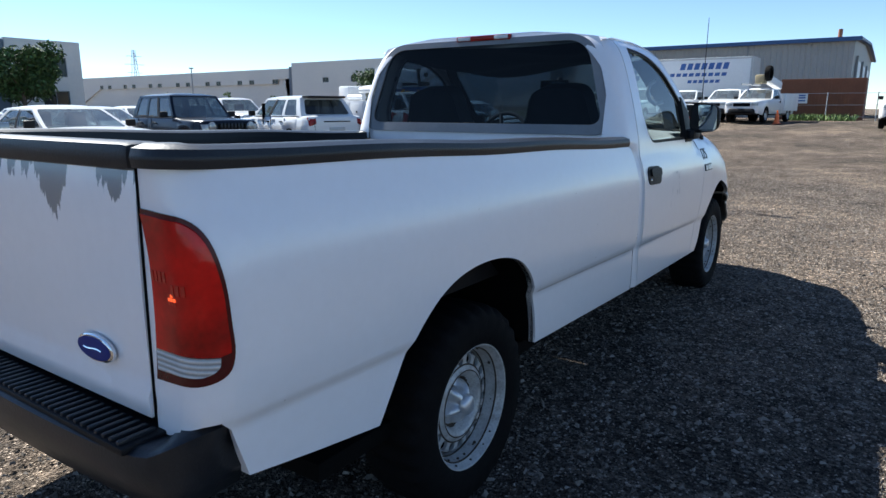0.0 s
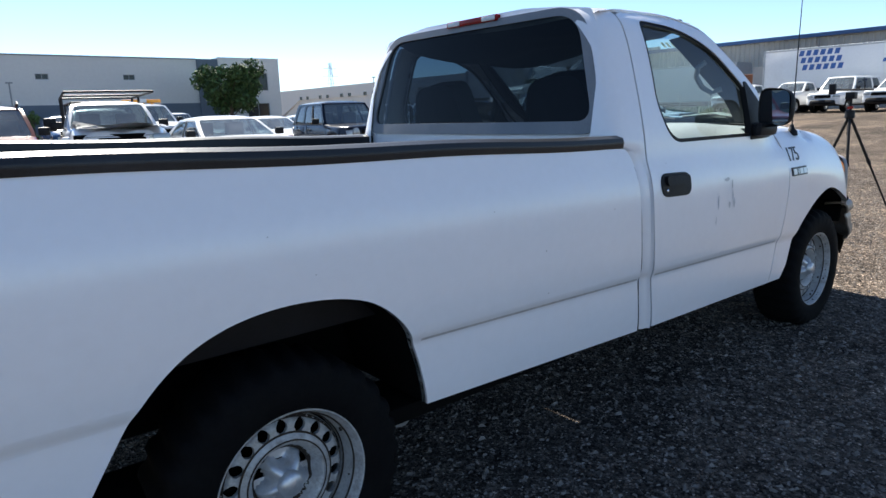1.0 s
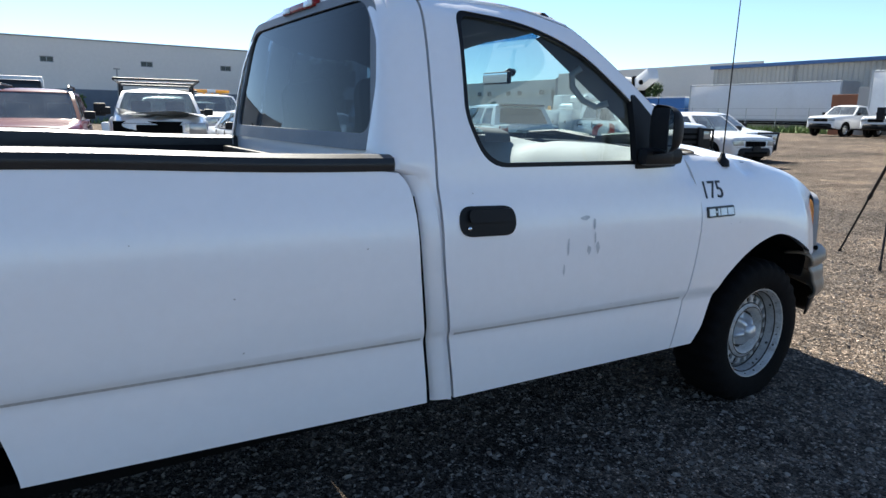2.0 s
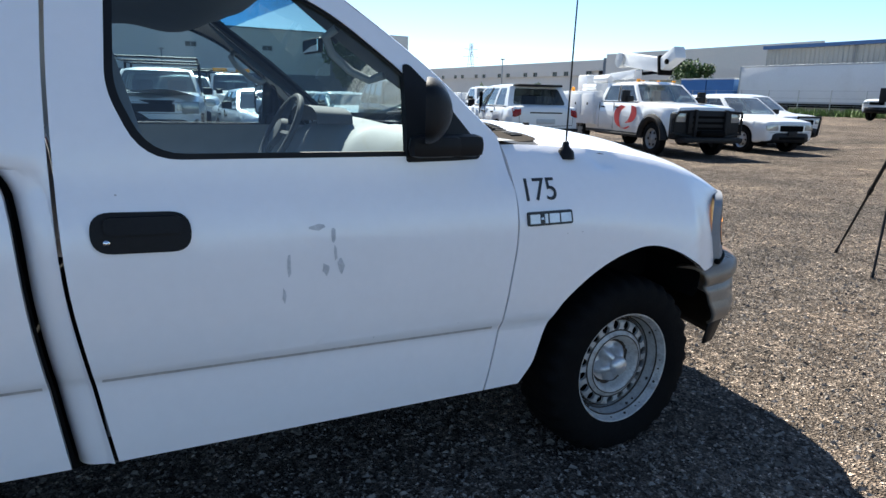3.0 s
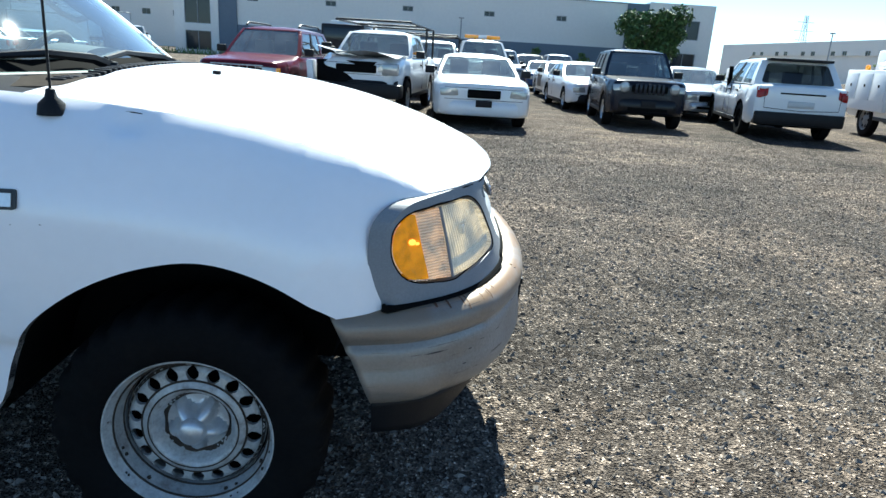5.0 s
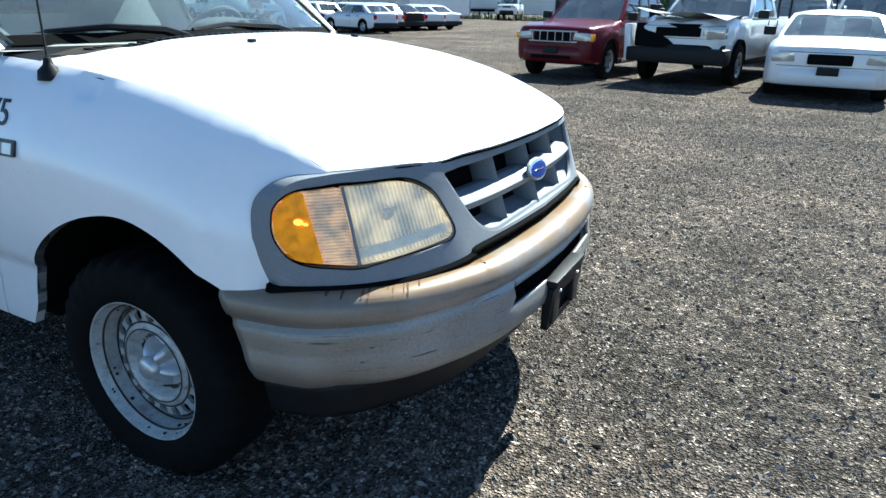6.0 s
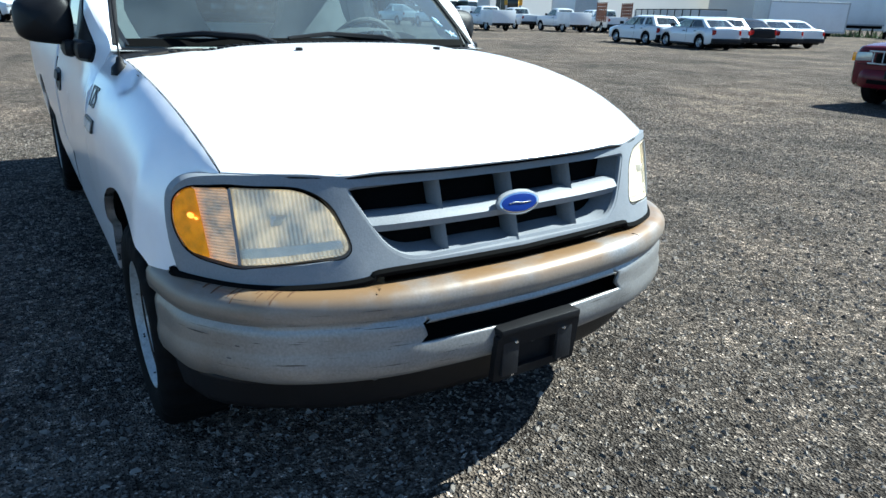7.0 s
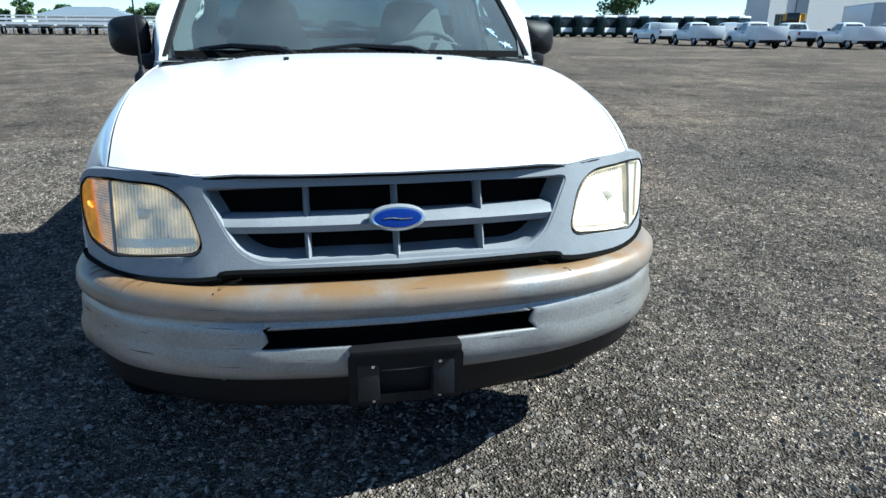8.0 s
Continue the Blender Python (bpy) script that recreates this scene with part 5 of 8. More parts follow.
RUST_RUN = material("rust_run", (0.10, 0.045, 0.018), 0.85, vary=0.3, scale=60)
SCUFF = material("dark_scuff", (0.05, 0.047, 0.045), 0.7, vary=0.4, scale=80)
MESH_DUSTY = material("dusty_mesh", (0.055, 0.048, 0.042), 0.95, vary=0.25, scale=30, fine=300, bump=0.3, spec=0.02)
# Grey for the painted crease shade and for the paint chips.
CREASE_SHADE_CHIP = material("crease_shade", (0.50, 0.47, 0.46), 0.7, vary=0.3, scale=30)
CHALK_BLUE = material("pale_blue_chalk", (0.62, 0.80, 0.92), 0.7, vary=0.2, scale=40)
CHALK_YELLOW = material("pale_yellow_chalk", (0.75, 0.75, 0.45), 0.7, vary=0.2, scale=40)
GHOST = material("sticker_residue", (0.55, 0.55, 0.57), 0.6, vary=0.2, scale=40)


def text_mesh(body, size, depth, space=1.0):
    c = bpy.data.curves.new("text", "FONT")
    c.body, c.size, c.extrude, c.align_x, c.space_character = body, size, depth, "CENTER", space
    ob = bpy.data.objects.new("text", c)
    me = bpy.data.meshes.new_from_object(ob)
    bpy.data.objects.remove(ob)
    return me


def model_badge(s):
    out = rounded([(-0.520, 0.958), (-0.332, 0.958), (-0.332, 1.004), (-0.520, 1.004)], 0.008, 3)
    return panel(out, [], lambda x, z, d=0.0: on_fender(s)(x, fender_at(x, z), -0.007 + d), 0.05, 0.03, flange=0.007)


def mirror_turn(s):
    """Place of a mirror head: the near one is turned well in towards the driver."""
    return pose(-0.90, -1.058, 1.33, 0, 0, -28) if s < 0 else pose(-0.885, 0.985, 1.325, 0, 0, 12)


def mirror_shell(s):
    bm = bmesh.new()
    def f(u, v):
        a = v * math.tau
        k = math.sin(min(1.0, u * 1.10) * math.pi / 2) ** 0.55
        c, d = math.cos(a), math.sin(a)
        e = 0.55
        yy = math.copysign(abs(c) ** e, c) * 0.113 * k
        zz = math.copysign(abs(d) ** e, d) * 0.092 * k
        return Vector((0.040 - 0.075 * u, s * yy, zz * (1.0 - 0.10 * yy / 0.113)))
    grid(bm, 14, 40, f)
    rim = [f(1.0, k / 40) for k in range(41)]
    grid(bm, 40, 2, lambda u, v: rim[round(u * 40)] * (1 - 0.07 * v) + Vector((0.006 * v, 0, 0)))
    bmesh.ops.transform(bm, matrix=mirror_turn(s), verts=bm.verts)
    foot = mirror_turn(s) @ Vector((0.0, -s * 0.02, -0.075))
    for k, (x, w, z, h) in enumerate(((-0.805, 0.125, 1.222, 0.036), (-0.865, 0.085, 1.224, 0.034))):
        y0, y1 = (0.895, 0.965) if k == 0 else (0.945, min(abs(foot.y) + 0.01, 1.0))
        box(bm, x - w, x + w, min(s * y0, s * y1), max(s * y0, s * y1), z - h, z + h, 0.028)
    return bm


def cabin(T):
    """Seats, dashboard, wheel and mirror seen through the glass."""
    for y in (-0.44, 0.44):
        seat = part("seat", box_bm(-1.62, -1.10, y - 0.27, y + 0.27, 0.72, 0.90, 0.06), SEAT_CLOTH, T, "grey cloth seat")
        back = rounded([(-0.26, 0.0), (0.26, 0.0), (0.27, 0.40), (0.20, 0.50), (0.165, 0.68), (-0.165, 0.68), (-0.20, 0.50), (-0.27, 0.40)], [0.05, 0.05, 0.1, 0.06, 0.12, 0.12, 0.06, 0.1], 6)
        tilt = pose(-1.60, y, 0.86, 0, -14, 0)
        bm = panel(back, [], lambda a, b, d=0.0: tilt @ Vector((0.06 - d - 0.8 * a * a, a, b)), 0.08, 0.08, flange=0.13)
        part("backrest", bm, SEAT_CLOTH, seat)
        bm = panel(back, [], lambda a, b, d=0.0: tilt @ Vector((-0.07, a, b)), 0.2, 0.2)
        part("seat_back_panel", bm, SEAT_CLOTH, seat)
    def dash(u, v):
        y = (v - 0.5) * 1.72
        a = u * math.pi * 0.62
        hump = 0.062 * math.exp(-((y - 0.38) / 0.23) ** 4) + 0.045 * math.exp(-((y + 0.32) / 0.30) ** 4)
        lip = math.sin(min(1.0, u * 2.2) * math.pi / 2)
        return Vector((-0.50 - 0.36 * math.sin(a) * (1 + hump), y, 1.232 + hump * lip - 0.40 * (1 - math.cos(a)) ** 1.6))
    part("dashboard", grid(bmesh.new(), 20, 40, dash), INTERIOR, T, "grey moulded dashboard")
    part("instrument_hood", grid(bmesh.new(), 8, 16, lambda u, v: Vector((-0.70 - 0.17 * u, 0.38 + 0.21 * math.cos(v * math.pi), 1.235 + (0.072 + 0.01 * u) * math.sin(v * math.pi) ** 0.5))), INTERIOR_DARK, T, "dark instrument hood")
    part("firewall", box_bm(-0.56, -0.50, -0.84, 0.84, 0.5, 1.20, 0.01), INTERIOR_DARK, T)
    ring = [(0.19 * math.cos(k * math.tau / 32), 0.19 * math.sin(k * math.tau / 32), 0) for k in range(33)]
    m = pose(-0.98, 0.40, 1.185, 0, 0, 0) @ pose(0, 0, 0, 0, -62, 0)
    sw = part("steering_wheel", tube(bmesh.new(), [m @ Vector(p) for p in ring], 0.015, 8, False), INTERIOR_DARK, T, "dark steering wheel")
    bm = lathe(bmesh.new(), [(0.0, 0.03), (0.06, 0.025), (0.075, 0.0)], "z", 18)
    for a in (0.3, 2.84, 4.71):
        tube(bm, [(0.04 * math.cos(a), 0.04 * math.sin(a), 0.005), (0.18 * math.cos(a), 0.18 * math.sin(a), 0)], 0.016, 6)
    bmesh.ops.transform(bm, matrix=m, verts=bm.verts)
    part("steering_hub", bm, INTERIOR_DARK, sw)
    part("headliner", grid(bmesh.new(), 24, 30, lambda u, v: Vector((-1.92 + 0.74 * u, (v - 0.5) * 1.40, 1.742 - 0.035 * u - 0.13 * math.sin(v * math.pi) ** 0.35 * math.sin(u * math.pi) ** 0.6 * (0.75 + 0.25 * math.sin(9 * v + 4 * u)) - 0.012 * math.sin(17 * u + 5 * v)))), INTERIOR_DARK, T, "sagging dark grey headliner cloth")
    rm = part("rear_view_mirror", box_bm(-0.945, -0.925, -0.11, 0.11, 1.528, 1.588, 0.01), BLACK_PLASTIC, T, "black interior mirror")
    part("mirror_face", box_bm(-0.949, -0.946, -0.10, 0.10, 1.535, 1.581), MIRROR, rm, "mirror glass", smooth=0)
    part("mirror_stalk", tube(bmesh.new(), [(-0.925, 0.0, 1.56), (-0.86, 0.0, 1.60), (-0.83, 0.0, 1.588)], [0.009, 0.012, 0.02], 6), BLACK_PLASTIC, rm)
    for s in (-1, 1):
        part("door_card", panel([(-0.60, 0.45), (-1.80, 0.45), (-1.85, 1.20), (-0.62, 1.20)], [], lambda x, z, d=0.0: on_upper(s)(x, z, 0.06), 0.2, 0.2), INTERIOR, T, "grey inner door card")
        bm = tube(bmesh.new(), [(-1.10, s * 0.77, 1.560), (-1.125, s * 0.745, 1.535), (-1.10, s * 0.725, 1.490), (-1.04, s * 0.725, 1.440), (-0.985, s * 0.745, 1.415), (-0.95, s * 0.78, 1.430)], 0.013, 8)
        part("grab_handle", bm, INTERIOR, T)
        part("pillar_trim", grid(bmesh.new(), 8, 2, lambda u, v: on_upper(s)(-0.62 - 0.60 * u, 1.25 + 0.45 * u, 0.03 + 0.05 * v) + Vector((0.05 * v, 0, 0.0))), INTERIOR_DARK, T)
        part("pillar_lining", grid(bmesh.new(), 10, 3, lambda u, v: on_upper(s)(-0.64 - 0.58 * u, 1.27 + 0.42 * u, 0.05) + Vector((-0.05 * v * math.sin(0.4 + 2.4 * u), -s * 0.10 * v, -0.02 * v))), INTERIOR_DARK, T, "dark inner pillar lining")


build_truck()


# ---- ground ----
def ground_z(x, y):
    """The yard is level round the truck and rises gently towards the warehouse."""
    t = min(1.0, max(0.0, (x - 17) / 21))
    return 0.66 * t * t * (3 - 2 * t)


def gravel_material():
    m = bpy.data.materials.new("gravel_ground")
    m.use_nodes = True
    n, l = m.node_tree.nodes, m.node_tree.links
    b = n["Principled BSDF"]
    b.inputs["Roughness"].default_value = 0.95
    b.inputs["Specular IOR Level"].default_value = 0.05
    co = n.new("ShaderNodeTexCoord").outputs["Object"]
    def noise_tex(scale, detail, rough=0.55):
        t = n.new("ShaderNodeTexNoise")
        t.inputs["Scale"].default_value, t.inputs["Detail"].default_value, t.inputs["Roughness"].default_value = scale, detail, rough
        l.new(co, t.inputs["Vector"])
        return t.outputs["Fac"]
    def ramp(fac, stops):
        r = n.new("ShaderNodeValToRGB")
        r.color_ramp.elements[0].position, r.color_ramp.elements[0].color = stops[0][0], (*stops[0][1], 1)
        r.color_ramp.elements[1].position, r.color_ramp.elements[1].color = stops[-1][0], (*stops[-1][1], 1)
        for p, c in stops[1:-1]:
            e = r.color_ramp.elements.new(p)
            e.color = (*c, 1)
        l.new(fac, r.inputs[0])
        return r.outputs[0]
    patch = ramp(noise_tex(0.30, 7, 0.62), [(0.34, (0.090, 0.081, 0.073)), (0.48, (0.140, 0.121, 0.106)), (0.58, (0.183, 0.153, 0.129)), (0.70, (0.232, 0.191, 0.157))])
    damp = ramp(noise_tex(1.7, 5, 0.6), [(0.36, (0.72, 0.71, 0.71)), (0.5, (1.0, 1.0, 1.0)), (0.66, (1.22, 1.19, 1.16))])
    m3 = n.new("ShaderNodeVectorMath")
    m3.operation = "MULTIPLY"
    l.new(patch, m3.inputs[0])
    l.new(damp, m3.inputs[1])
    patch = m3.outputs[0]
    mp = n.new("ShaderNodeMapping")                     # long wheel tracks across the yard
    mp.inputs["Scale"].default_value = (0.34, 1.3, 1.0)
    mp.inputs["Rotation"].default_value = (0, 0, 0.12)
    l.new(co, mp.inputs[0])
    tr = n.new("ShaderNodeTexNoise")
    tr.inputs["Scale"].default_value, tr.inputs["Detail"].default_value = 1.0, 5
    l.new(mp.outputs[0], tr.inputs["Vector"])
    track = ramp(tr.outputs["Fac"], [(0.36, (0.88, 0.88, 0.88)), (0.5, (1.0, 0.99, 0.98)), (0.64, (1.14, 1.11, 1.08))])
    m0 = n.new("ShaderNodeVectorMath")
    m0.operation = "MULTIPLY"
    l.new(patch, m0.inputs[0])
    l.new(track, m0.inputs[1])
    patch = m0.outputs[0]
    clod = ramp(noise_tex(9.0, 6, 0.75), [(0.34, (0.55, 0.55, 0.56)), (0.5, (1.0, 1.0, 1.0)), (0.68, (1.5, 1.47, 1.42))])
    mc = n.new("ShaderNodeVectorMath")
    mc.operation = "MULTIPLY"
    l.new(patch, mc.inputs[0])
    l.new(clod, mc.inputs[1])
    patch = mc.outputs[0]
    vor = n.new("ShaderNodeTexVoronoi")
    vor.inputs["Scale"].default_value = 105
    l.new(co, vor.inputs["Vector"])
    chip = ramp(vor.outputs["Color"], [(0.1, (0.22, 0.21, 0.21)), (0.60, (0.86, 0.84, 0.82)), (0.80, (1.15, 1.12, 1.09)), (0.90, (3.0, 2.95, 2.9))])
    vor2 = n.new("ShaderNodeTexVoronoi")
    vor2.inputs["Scale"].default_value = 34
    l.new(co, vor2.inputs["Vector"])
    chip2 = ramp(vor2.outputs["Color"], [(0.0, (0.5, 0.5, 0.5)), (0.55, (0.95, 0.95, 0.95)), (0.95, (1.9, 1.85, 1.8))])
    m1, m2 = n.new("ShaderNodeVectorMath"), n.new("ShaderNodeVectorMath")
    m1.operation = m2.operation = "MULTIPLY"
    l.new(patch, m1.inputs[0])
    l.new(chip, m1.inputs[1])
    l.new(m1.outputs[0], m2.inputs[0])
    l.new(chip2, m2.inputs[1])
    l.new(m2.outputs[0], b.inputs["Base Color"])
    hsum = n.new("ShaderNodeMath")
    hsum.operation = "ADD"
    l.new(vor.outputs["Distance"], hsum.inputs[0])
    l.new(noise_tex(30, 4), hsum.inputs[1])
    bp = n.new("ShaderNodeBump")
    bp.inputs["Strength"].default_value, bp.inputs["Distance"].default_value = 0.9, 0.02
    l.new(hsum.outputs[0], bp.inputs["Height"])
    l.new(bp.outputs[0], b.inputs["Normal"])
    return m


GRAVEL = gravel_material()
ticks = sorted({0.0} | {sg * v for v in (3, 6, 9, 12, 15, 18, 21, 24, 27, 30, 33, 36, 39, 42, 45, 50, 60, 80, 110, 160, 240, 400, 800, 1600) for sg in (-1, 1)})
bm = bmesh.new()
gv = [[bm.verts.new((x, y, ground_z(x, y))) for y in ticks] for x in ticks]
for i in range(len(ticks) - 1):
    for j in range(len(ticks) - 1):
        bm.faces.new((gv[i][j], gv[i + 1][j], gv[i + 1][j + 1], gv[i][j + 1]))
tagged(part("ground", bm, GRAVEL, None, "brown-grey gravel yard", kind="structure"), category="ground")


# ---- gravel stones ----
def gravel_stones():
    """Loose stones over the stretch of yard beside and before the truck."""
    rng = np.random.default_rng(3)
    n = 420000
    x = rng.uniform(-6.5, 13.0, n)
    y = rng.uniform(-4.0, 13.0, n)
    keep = rng.random(n) < np.clip(1.25 - 0.10 * np.hypot(x - 1.2, y + 0.2), 0.0, 1.0)
    x, y = x[keep], y[keep]
    n = len(x)
    size = np.minimum(0.0030 + 0.0034 * rng.gamma(1.3, 1.0, n), 0.020)
    base = np.array([(-0.42, 0.05, 1), (0.42, -0.05, 1), (1, 0.55, 0), (-1, 0.6, 0), (-1, -0.55, 0), (1, -0.6, 0)], float)
    v = base[None] * rng.uniform(0.65, 1.25, (n, 6, 1))
    ang = rng.uniform(0, math.tau, n)
    c, s = np.cos(ang)[:, None], np.sin(ang)[:, None]
    vx, vy = v[..., 0] * c - v[..., 1] * s, v[..., 0] * s + v[..., 1] * c
    vx = vx + rng.uniform(-0.25, 0.25, (n, 6))
    vy = vy + rng.uniform(-0.25, 0.25, (n, 6))
    vz = np.where(np.arange(6)[None] < 2, 0.62, -0.25) * rng.uniform(0.55, 1.15, (n, 6))
    pts = np.stack([x[:, None] + vx * size[:, None], y[:, None] + vy * size[:, None], vz * size[:, None] + 0.001], -1).reshape(-1, 3)
    tri = np.array([(0, 1, 2), (0, 2, 3), (0, 3, 4), (0, 4, 5), (0, 5, 1), (1, 5, 2)])
    faces = (np.arange(n)[:, None, None] * 6 + tri[None]).reshape(-1, 3)
    me = bpy.data.meshes.new("gravel_stones")
    me.from_pydata(pts.tolist(), [], faces.tolist())
    me.materials.append(STONE)
    return tagged(new("gravel_stones", me), "loose grey and tan gravel stones on the yard", "gravel", kind="stuff")


STONE = material("gravel_stone", (0.165, 0.144, 0.127), 0.9, vary=0.2, scale=20, island=0.6, spec=0.08)
gravel_stones()

# ---- buildings ----
CONCRETE = material("pale_concrete", (0.68, 0.66, 0.63), 0.85, vary=0.05, scale=0.15, fine=3, bump=0.02)
CONCRETE_WARM = material("light_concrete", (0.68, 0.65, 0.60), 0.85, vary=0.05, scale=0.15, fine=3, bump=0.02)
SLATE = material("slate_blue_concrete", (0.13, 0.16, 0.20), 0.85, vary=0.06, scale=0.2, fine=3)
METAL_WALL = material("grey_metal_siding", (0.36, 0.36, 0.34), 0.6, vary=0.06, scale=0.3, fine=6)
BLUE_TRIM = material("blue_roof_trim", (0.03, 0.09, 0.22), 0.5, vary=0.08)
DARK_GLASS = material("dark_window_pane", (0.012, 0.018, 0.024), 0.12, vary=0.1, spec=0.35)
FRAME_GREY = material("window_frame_grey", (0.25, 0.26, 0.27), 0.5)
BOX_WHITE = material("white_trailer_panel", (0.72, 0.73, 0.74), 0.45, vary=0.04, scale=0.5, fine=8, dirt=(0.45, 0.42, 0.38), dirt_amount=0.25)
RUST_BROWN = material("rust_brown_steel", (0.19, 0.075, 0.04), 0.8, vary=0.25, scale=1.2, fine=20)
BLUE_TARP = material("blue_box_panel", (0.05, 0.17, 0.42), 0.6, vary=0.12, scale=1.0)
TAN = material("tan_steel", (0.34, 0.28, 0.17), 0.7, vary=0.12, scale=1.0)
GALV = material("galvanised_steel", (0.42, 0.43, 0.44), 0.5, 0.5, vary=0.1, scale=4)
ORANGE = material("orange_cone_plastic", (0.75, 0.14, 0.03), 0.55, vary=0.1)
PRINT_BLUE = material("blue_print", (0.04, 0.11, 0.33), 0.6, vary=0.1)
SIGN_WHITE = material("white_sign_face", (0.7, 0.71, 0.72), 0.5, vary=0.04)


def wall_with_windows(b, axis, at, lo, hi, z0, z1, wins, mat, thick=0.4, facing=-1, name="wall"):
    """A wall in the plane x = at or y = at with real window openings (lo, hi, z0, z1), each with a frame and pane."""
    def place(a, z, d=0.0):
        return Vector((at - facing * d, a, z)) if axis == "x" else Vector((a, at - facing * d, z))
    holes = [[(a0, c0), (a1, c0), (a1, c1), (a0, c1)] for a0, a1, c0, c1 in wins]
    w = part(name, panel([(lo, z0), (hi, z0), (hi, z1), (lo, z1)], holes, place, 1e9, 1e9, flange=thick), mat, b, smooth=0)
    for a0, a1, c0, c1 in wins:
        bm = bmesh.new()
        bm.faces.new([bm.verts.new(place(a, c, 0.18)) for a, c in ((a0, c0), (a1, c0), (a1, c1), (a0, c1))])
        win = part("window", bm, DARK_GLASS, b, "dark window", smooth=0)
        bm = bmesh.new()
        t = 0.07
        for (p0, p1, q0, q1) in ((a0, a1, c0, c0 + t), (a0, a1, c1 - t, c1), (a0, a0 + t, c0, c1), (a1 - t, a1, c0, c1), ((a0 + a1) / 2 - t / 2, (a0 + a1) / 2 + t / 2, c0, c1)):
            u, v = place(p0, q0, 0.10), place(p1, q1, 0.17)
            box(bm, min(u.x, v.x), max(u.x, v.x), min(u.y, v.y), max(u.y, v.y), q0, q1)
        part("frame", bm, FRAME_GREY, win, smooth=0)
    return w


def body_box(b, x0, x1, y0, y1, z0, z1, mat, name):
    return part(name, box_bm(x0, x1, y0, y1, z0, z1), mat, b, smooth=0)


# office warehouse with the slate-blue base, north of the yard
A = root("office_warehouse", "pale concrete warehouse with slate-blue base and corner towers", "building", kind="structure")
small = [(x, x + 1.25, 6.25, 6.85) for x in (-19.2, -10.1, -1.0, 8.75, 17.5)]
wall_with_windows(A, "y", 80.0, -20.4, 26.0, 3.55, 8.75, small, CONCRETE)
body_box(A, -20.4, 26.0, 79.85, 80.4, -0.5, 3.55, SLATE, "base_band")
body_box(A, -20.4, 26.0, 80.4, 118, -0.5, 8.70, CONCRETE, "core")
body_box(A, -20.4, 26.0, 79.9, 118, 8.70, 8.85, FRAME_GREY, "parapet_cap")
wall_with_windows(A, "y", 79.6, 28.6, 36.7, -0.5, 9.05, [(32.0, 35.0, 5.0, 7.2), (32.0, 35.0, 0.6, 3.4)], CONCRETE)
body_box(A, 28.6, 36.7, 80.0, 116, -0.5, 9.0, CONCRETE, "corner_tower")
body_box(A, 26.0, 28.6, 79.75, 116, -0.5, 8.80, SLATE, "tower_joint")
body_box(A, -22.5, -20.4, 79.75, 116, -0.5, 8.80, SLATE, "tower_joint")
wall_with_windows(A, "y", 79.6, -27.6, -22.5, -0.5, 9.05, [(-26.4, -23.4, 3.4, 6.2), (-26.4, -23.4, 0.4, 2.6)], CONCRETE)
body_box(A, -27.6, -22.5, 80.0, 116, -0.5, 9.0, CONCRETE, "corner_tower")

# long low building to the north-east
B = root("long_warehouse", "long low pale concrete warehouse with small high windows", "building", kind="structure")
bw = []
for k in range(9):
    y = 84 + 12.0 * k
    bw += [(y, y + 1.7, 6.7, 7.7), (y + 4.2, y + 5.9, 6.7, 7.7)]
wall_with_windows(B, "x", 96.0, 108.2, 205.0, -0.5, 9.9, bw[4:], CONCRETE_WARM)
wall_with_windows(B, "x", 95.3, 60.0, 106.8, -0.5, 10.9, bw[:3], CONCRETE_WARM)
body_box(B, 95.8, 97.0, 106.8, 108.2, -0.5, 10.2, SLATE, "wall_joint")
body_box(B, 96.5, 150, 60.0, 205, -0.5, 9.85, CONCRETE_WARM, "core")

# grey metal workshop with blue eaves to the east
C = root("metal_workshop", "grey ribbed metal workshop with blue eaves", "building", kind="structure")
bm = bmesh.new()
ribs = []
y = 1.5
while y < 39.0:
    ribs += [(55.0, y), (55.0, y + 0.26), (54.93, y + 0.31), (54.93, y + 0.36)]
    y += 0.42
prev = None
for x, y in ribs:
    cur = (bm.verts.new((x, y, 0.0)), bm.verts.new((x, y, 6.55)))
    if prev:
        bm.faces.new((prev[0], cur[0], cur[1], prev[1]))
    prev = cur
part("ribbed_wall", bm, METAL_WALL, C, "grey ribbed wall", smooth=0)
bm = bmesh.new()
gable = [(55.05, 0.0), (85, 0.0), (85, 6.55), (70, 7.2), (55.05, 6.55)]
for yy in (1.5, 39.0):
    bm.faces.new([bm.verts.new((x, yy, z)) for x, z in gable])
part("gable_wall", bm, METAL_WALL, C, smooth=0)
bm = bmesh.new()
for (x0, z0), (x1, z1) in (((54.6, 6.52), (70, 7.25)), ((70, 7.25), (85.4, 6.52))):
    bm.faces.new([bm.verts.new(p) for p in ((x0, 1.2, z0), (x1, 1.2, z1), (x1, 39.3, z1), (x0, 39.3, z0))])
part("roof", bm, METAL_WALL, C, "grey metal roof", smooth=0)
part("eaves_trim", box_bm(54.5, 54.8, 1.1, 39.4, 6.42, 6.72), BLUE_TRIM, C, "blue eaves trim", smooth=0)
bm = tube(bmesh.new(), [(54.6, 1.15, 6.58), (70, 1.15, 7.3), (85.4, 1.15, 6.58)], 0.14, 4)
part("gable_trim", bm, BLUE_TRIM, C, "blue gable trim", smooth=0)
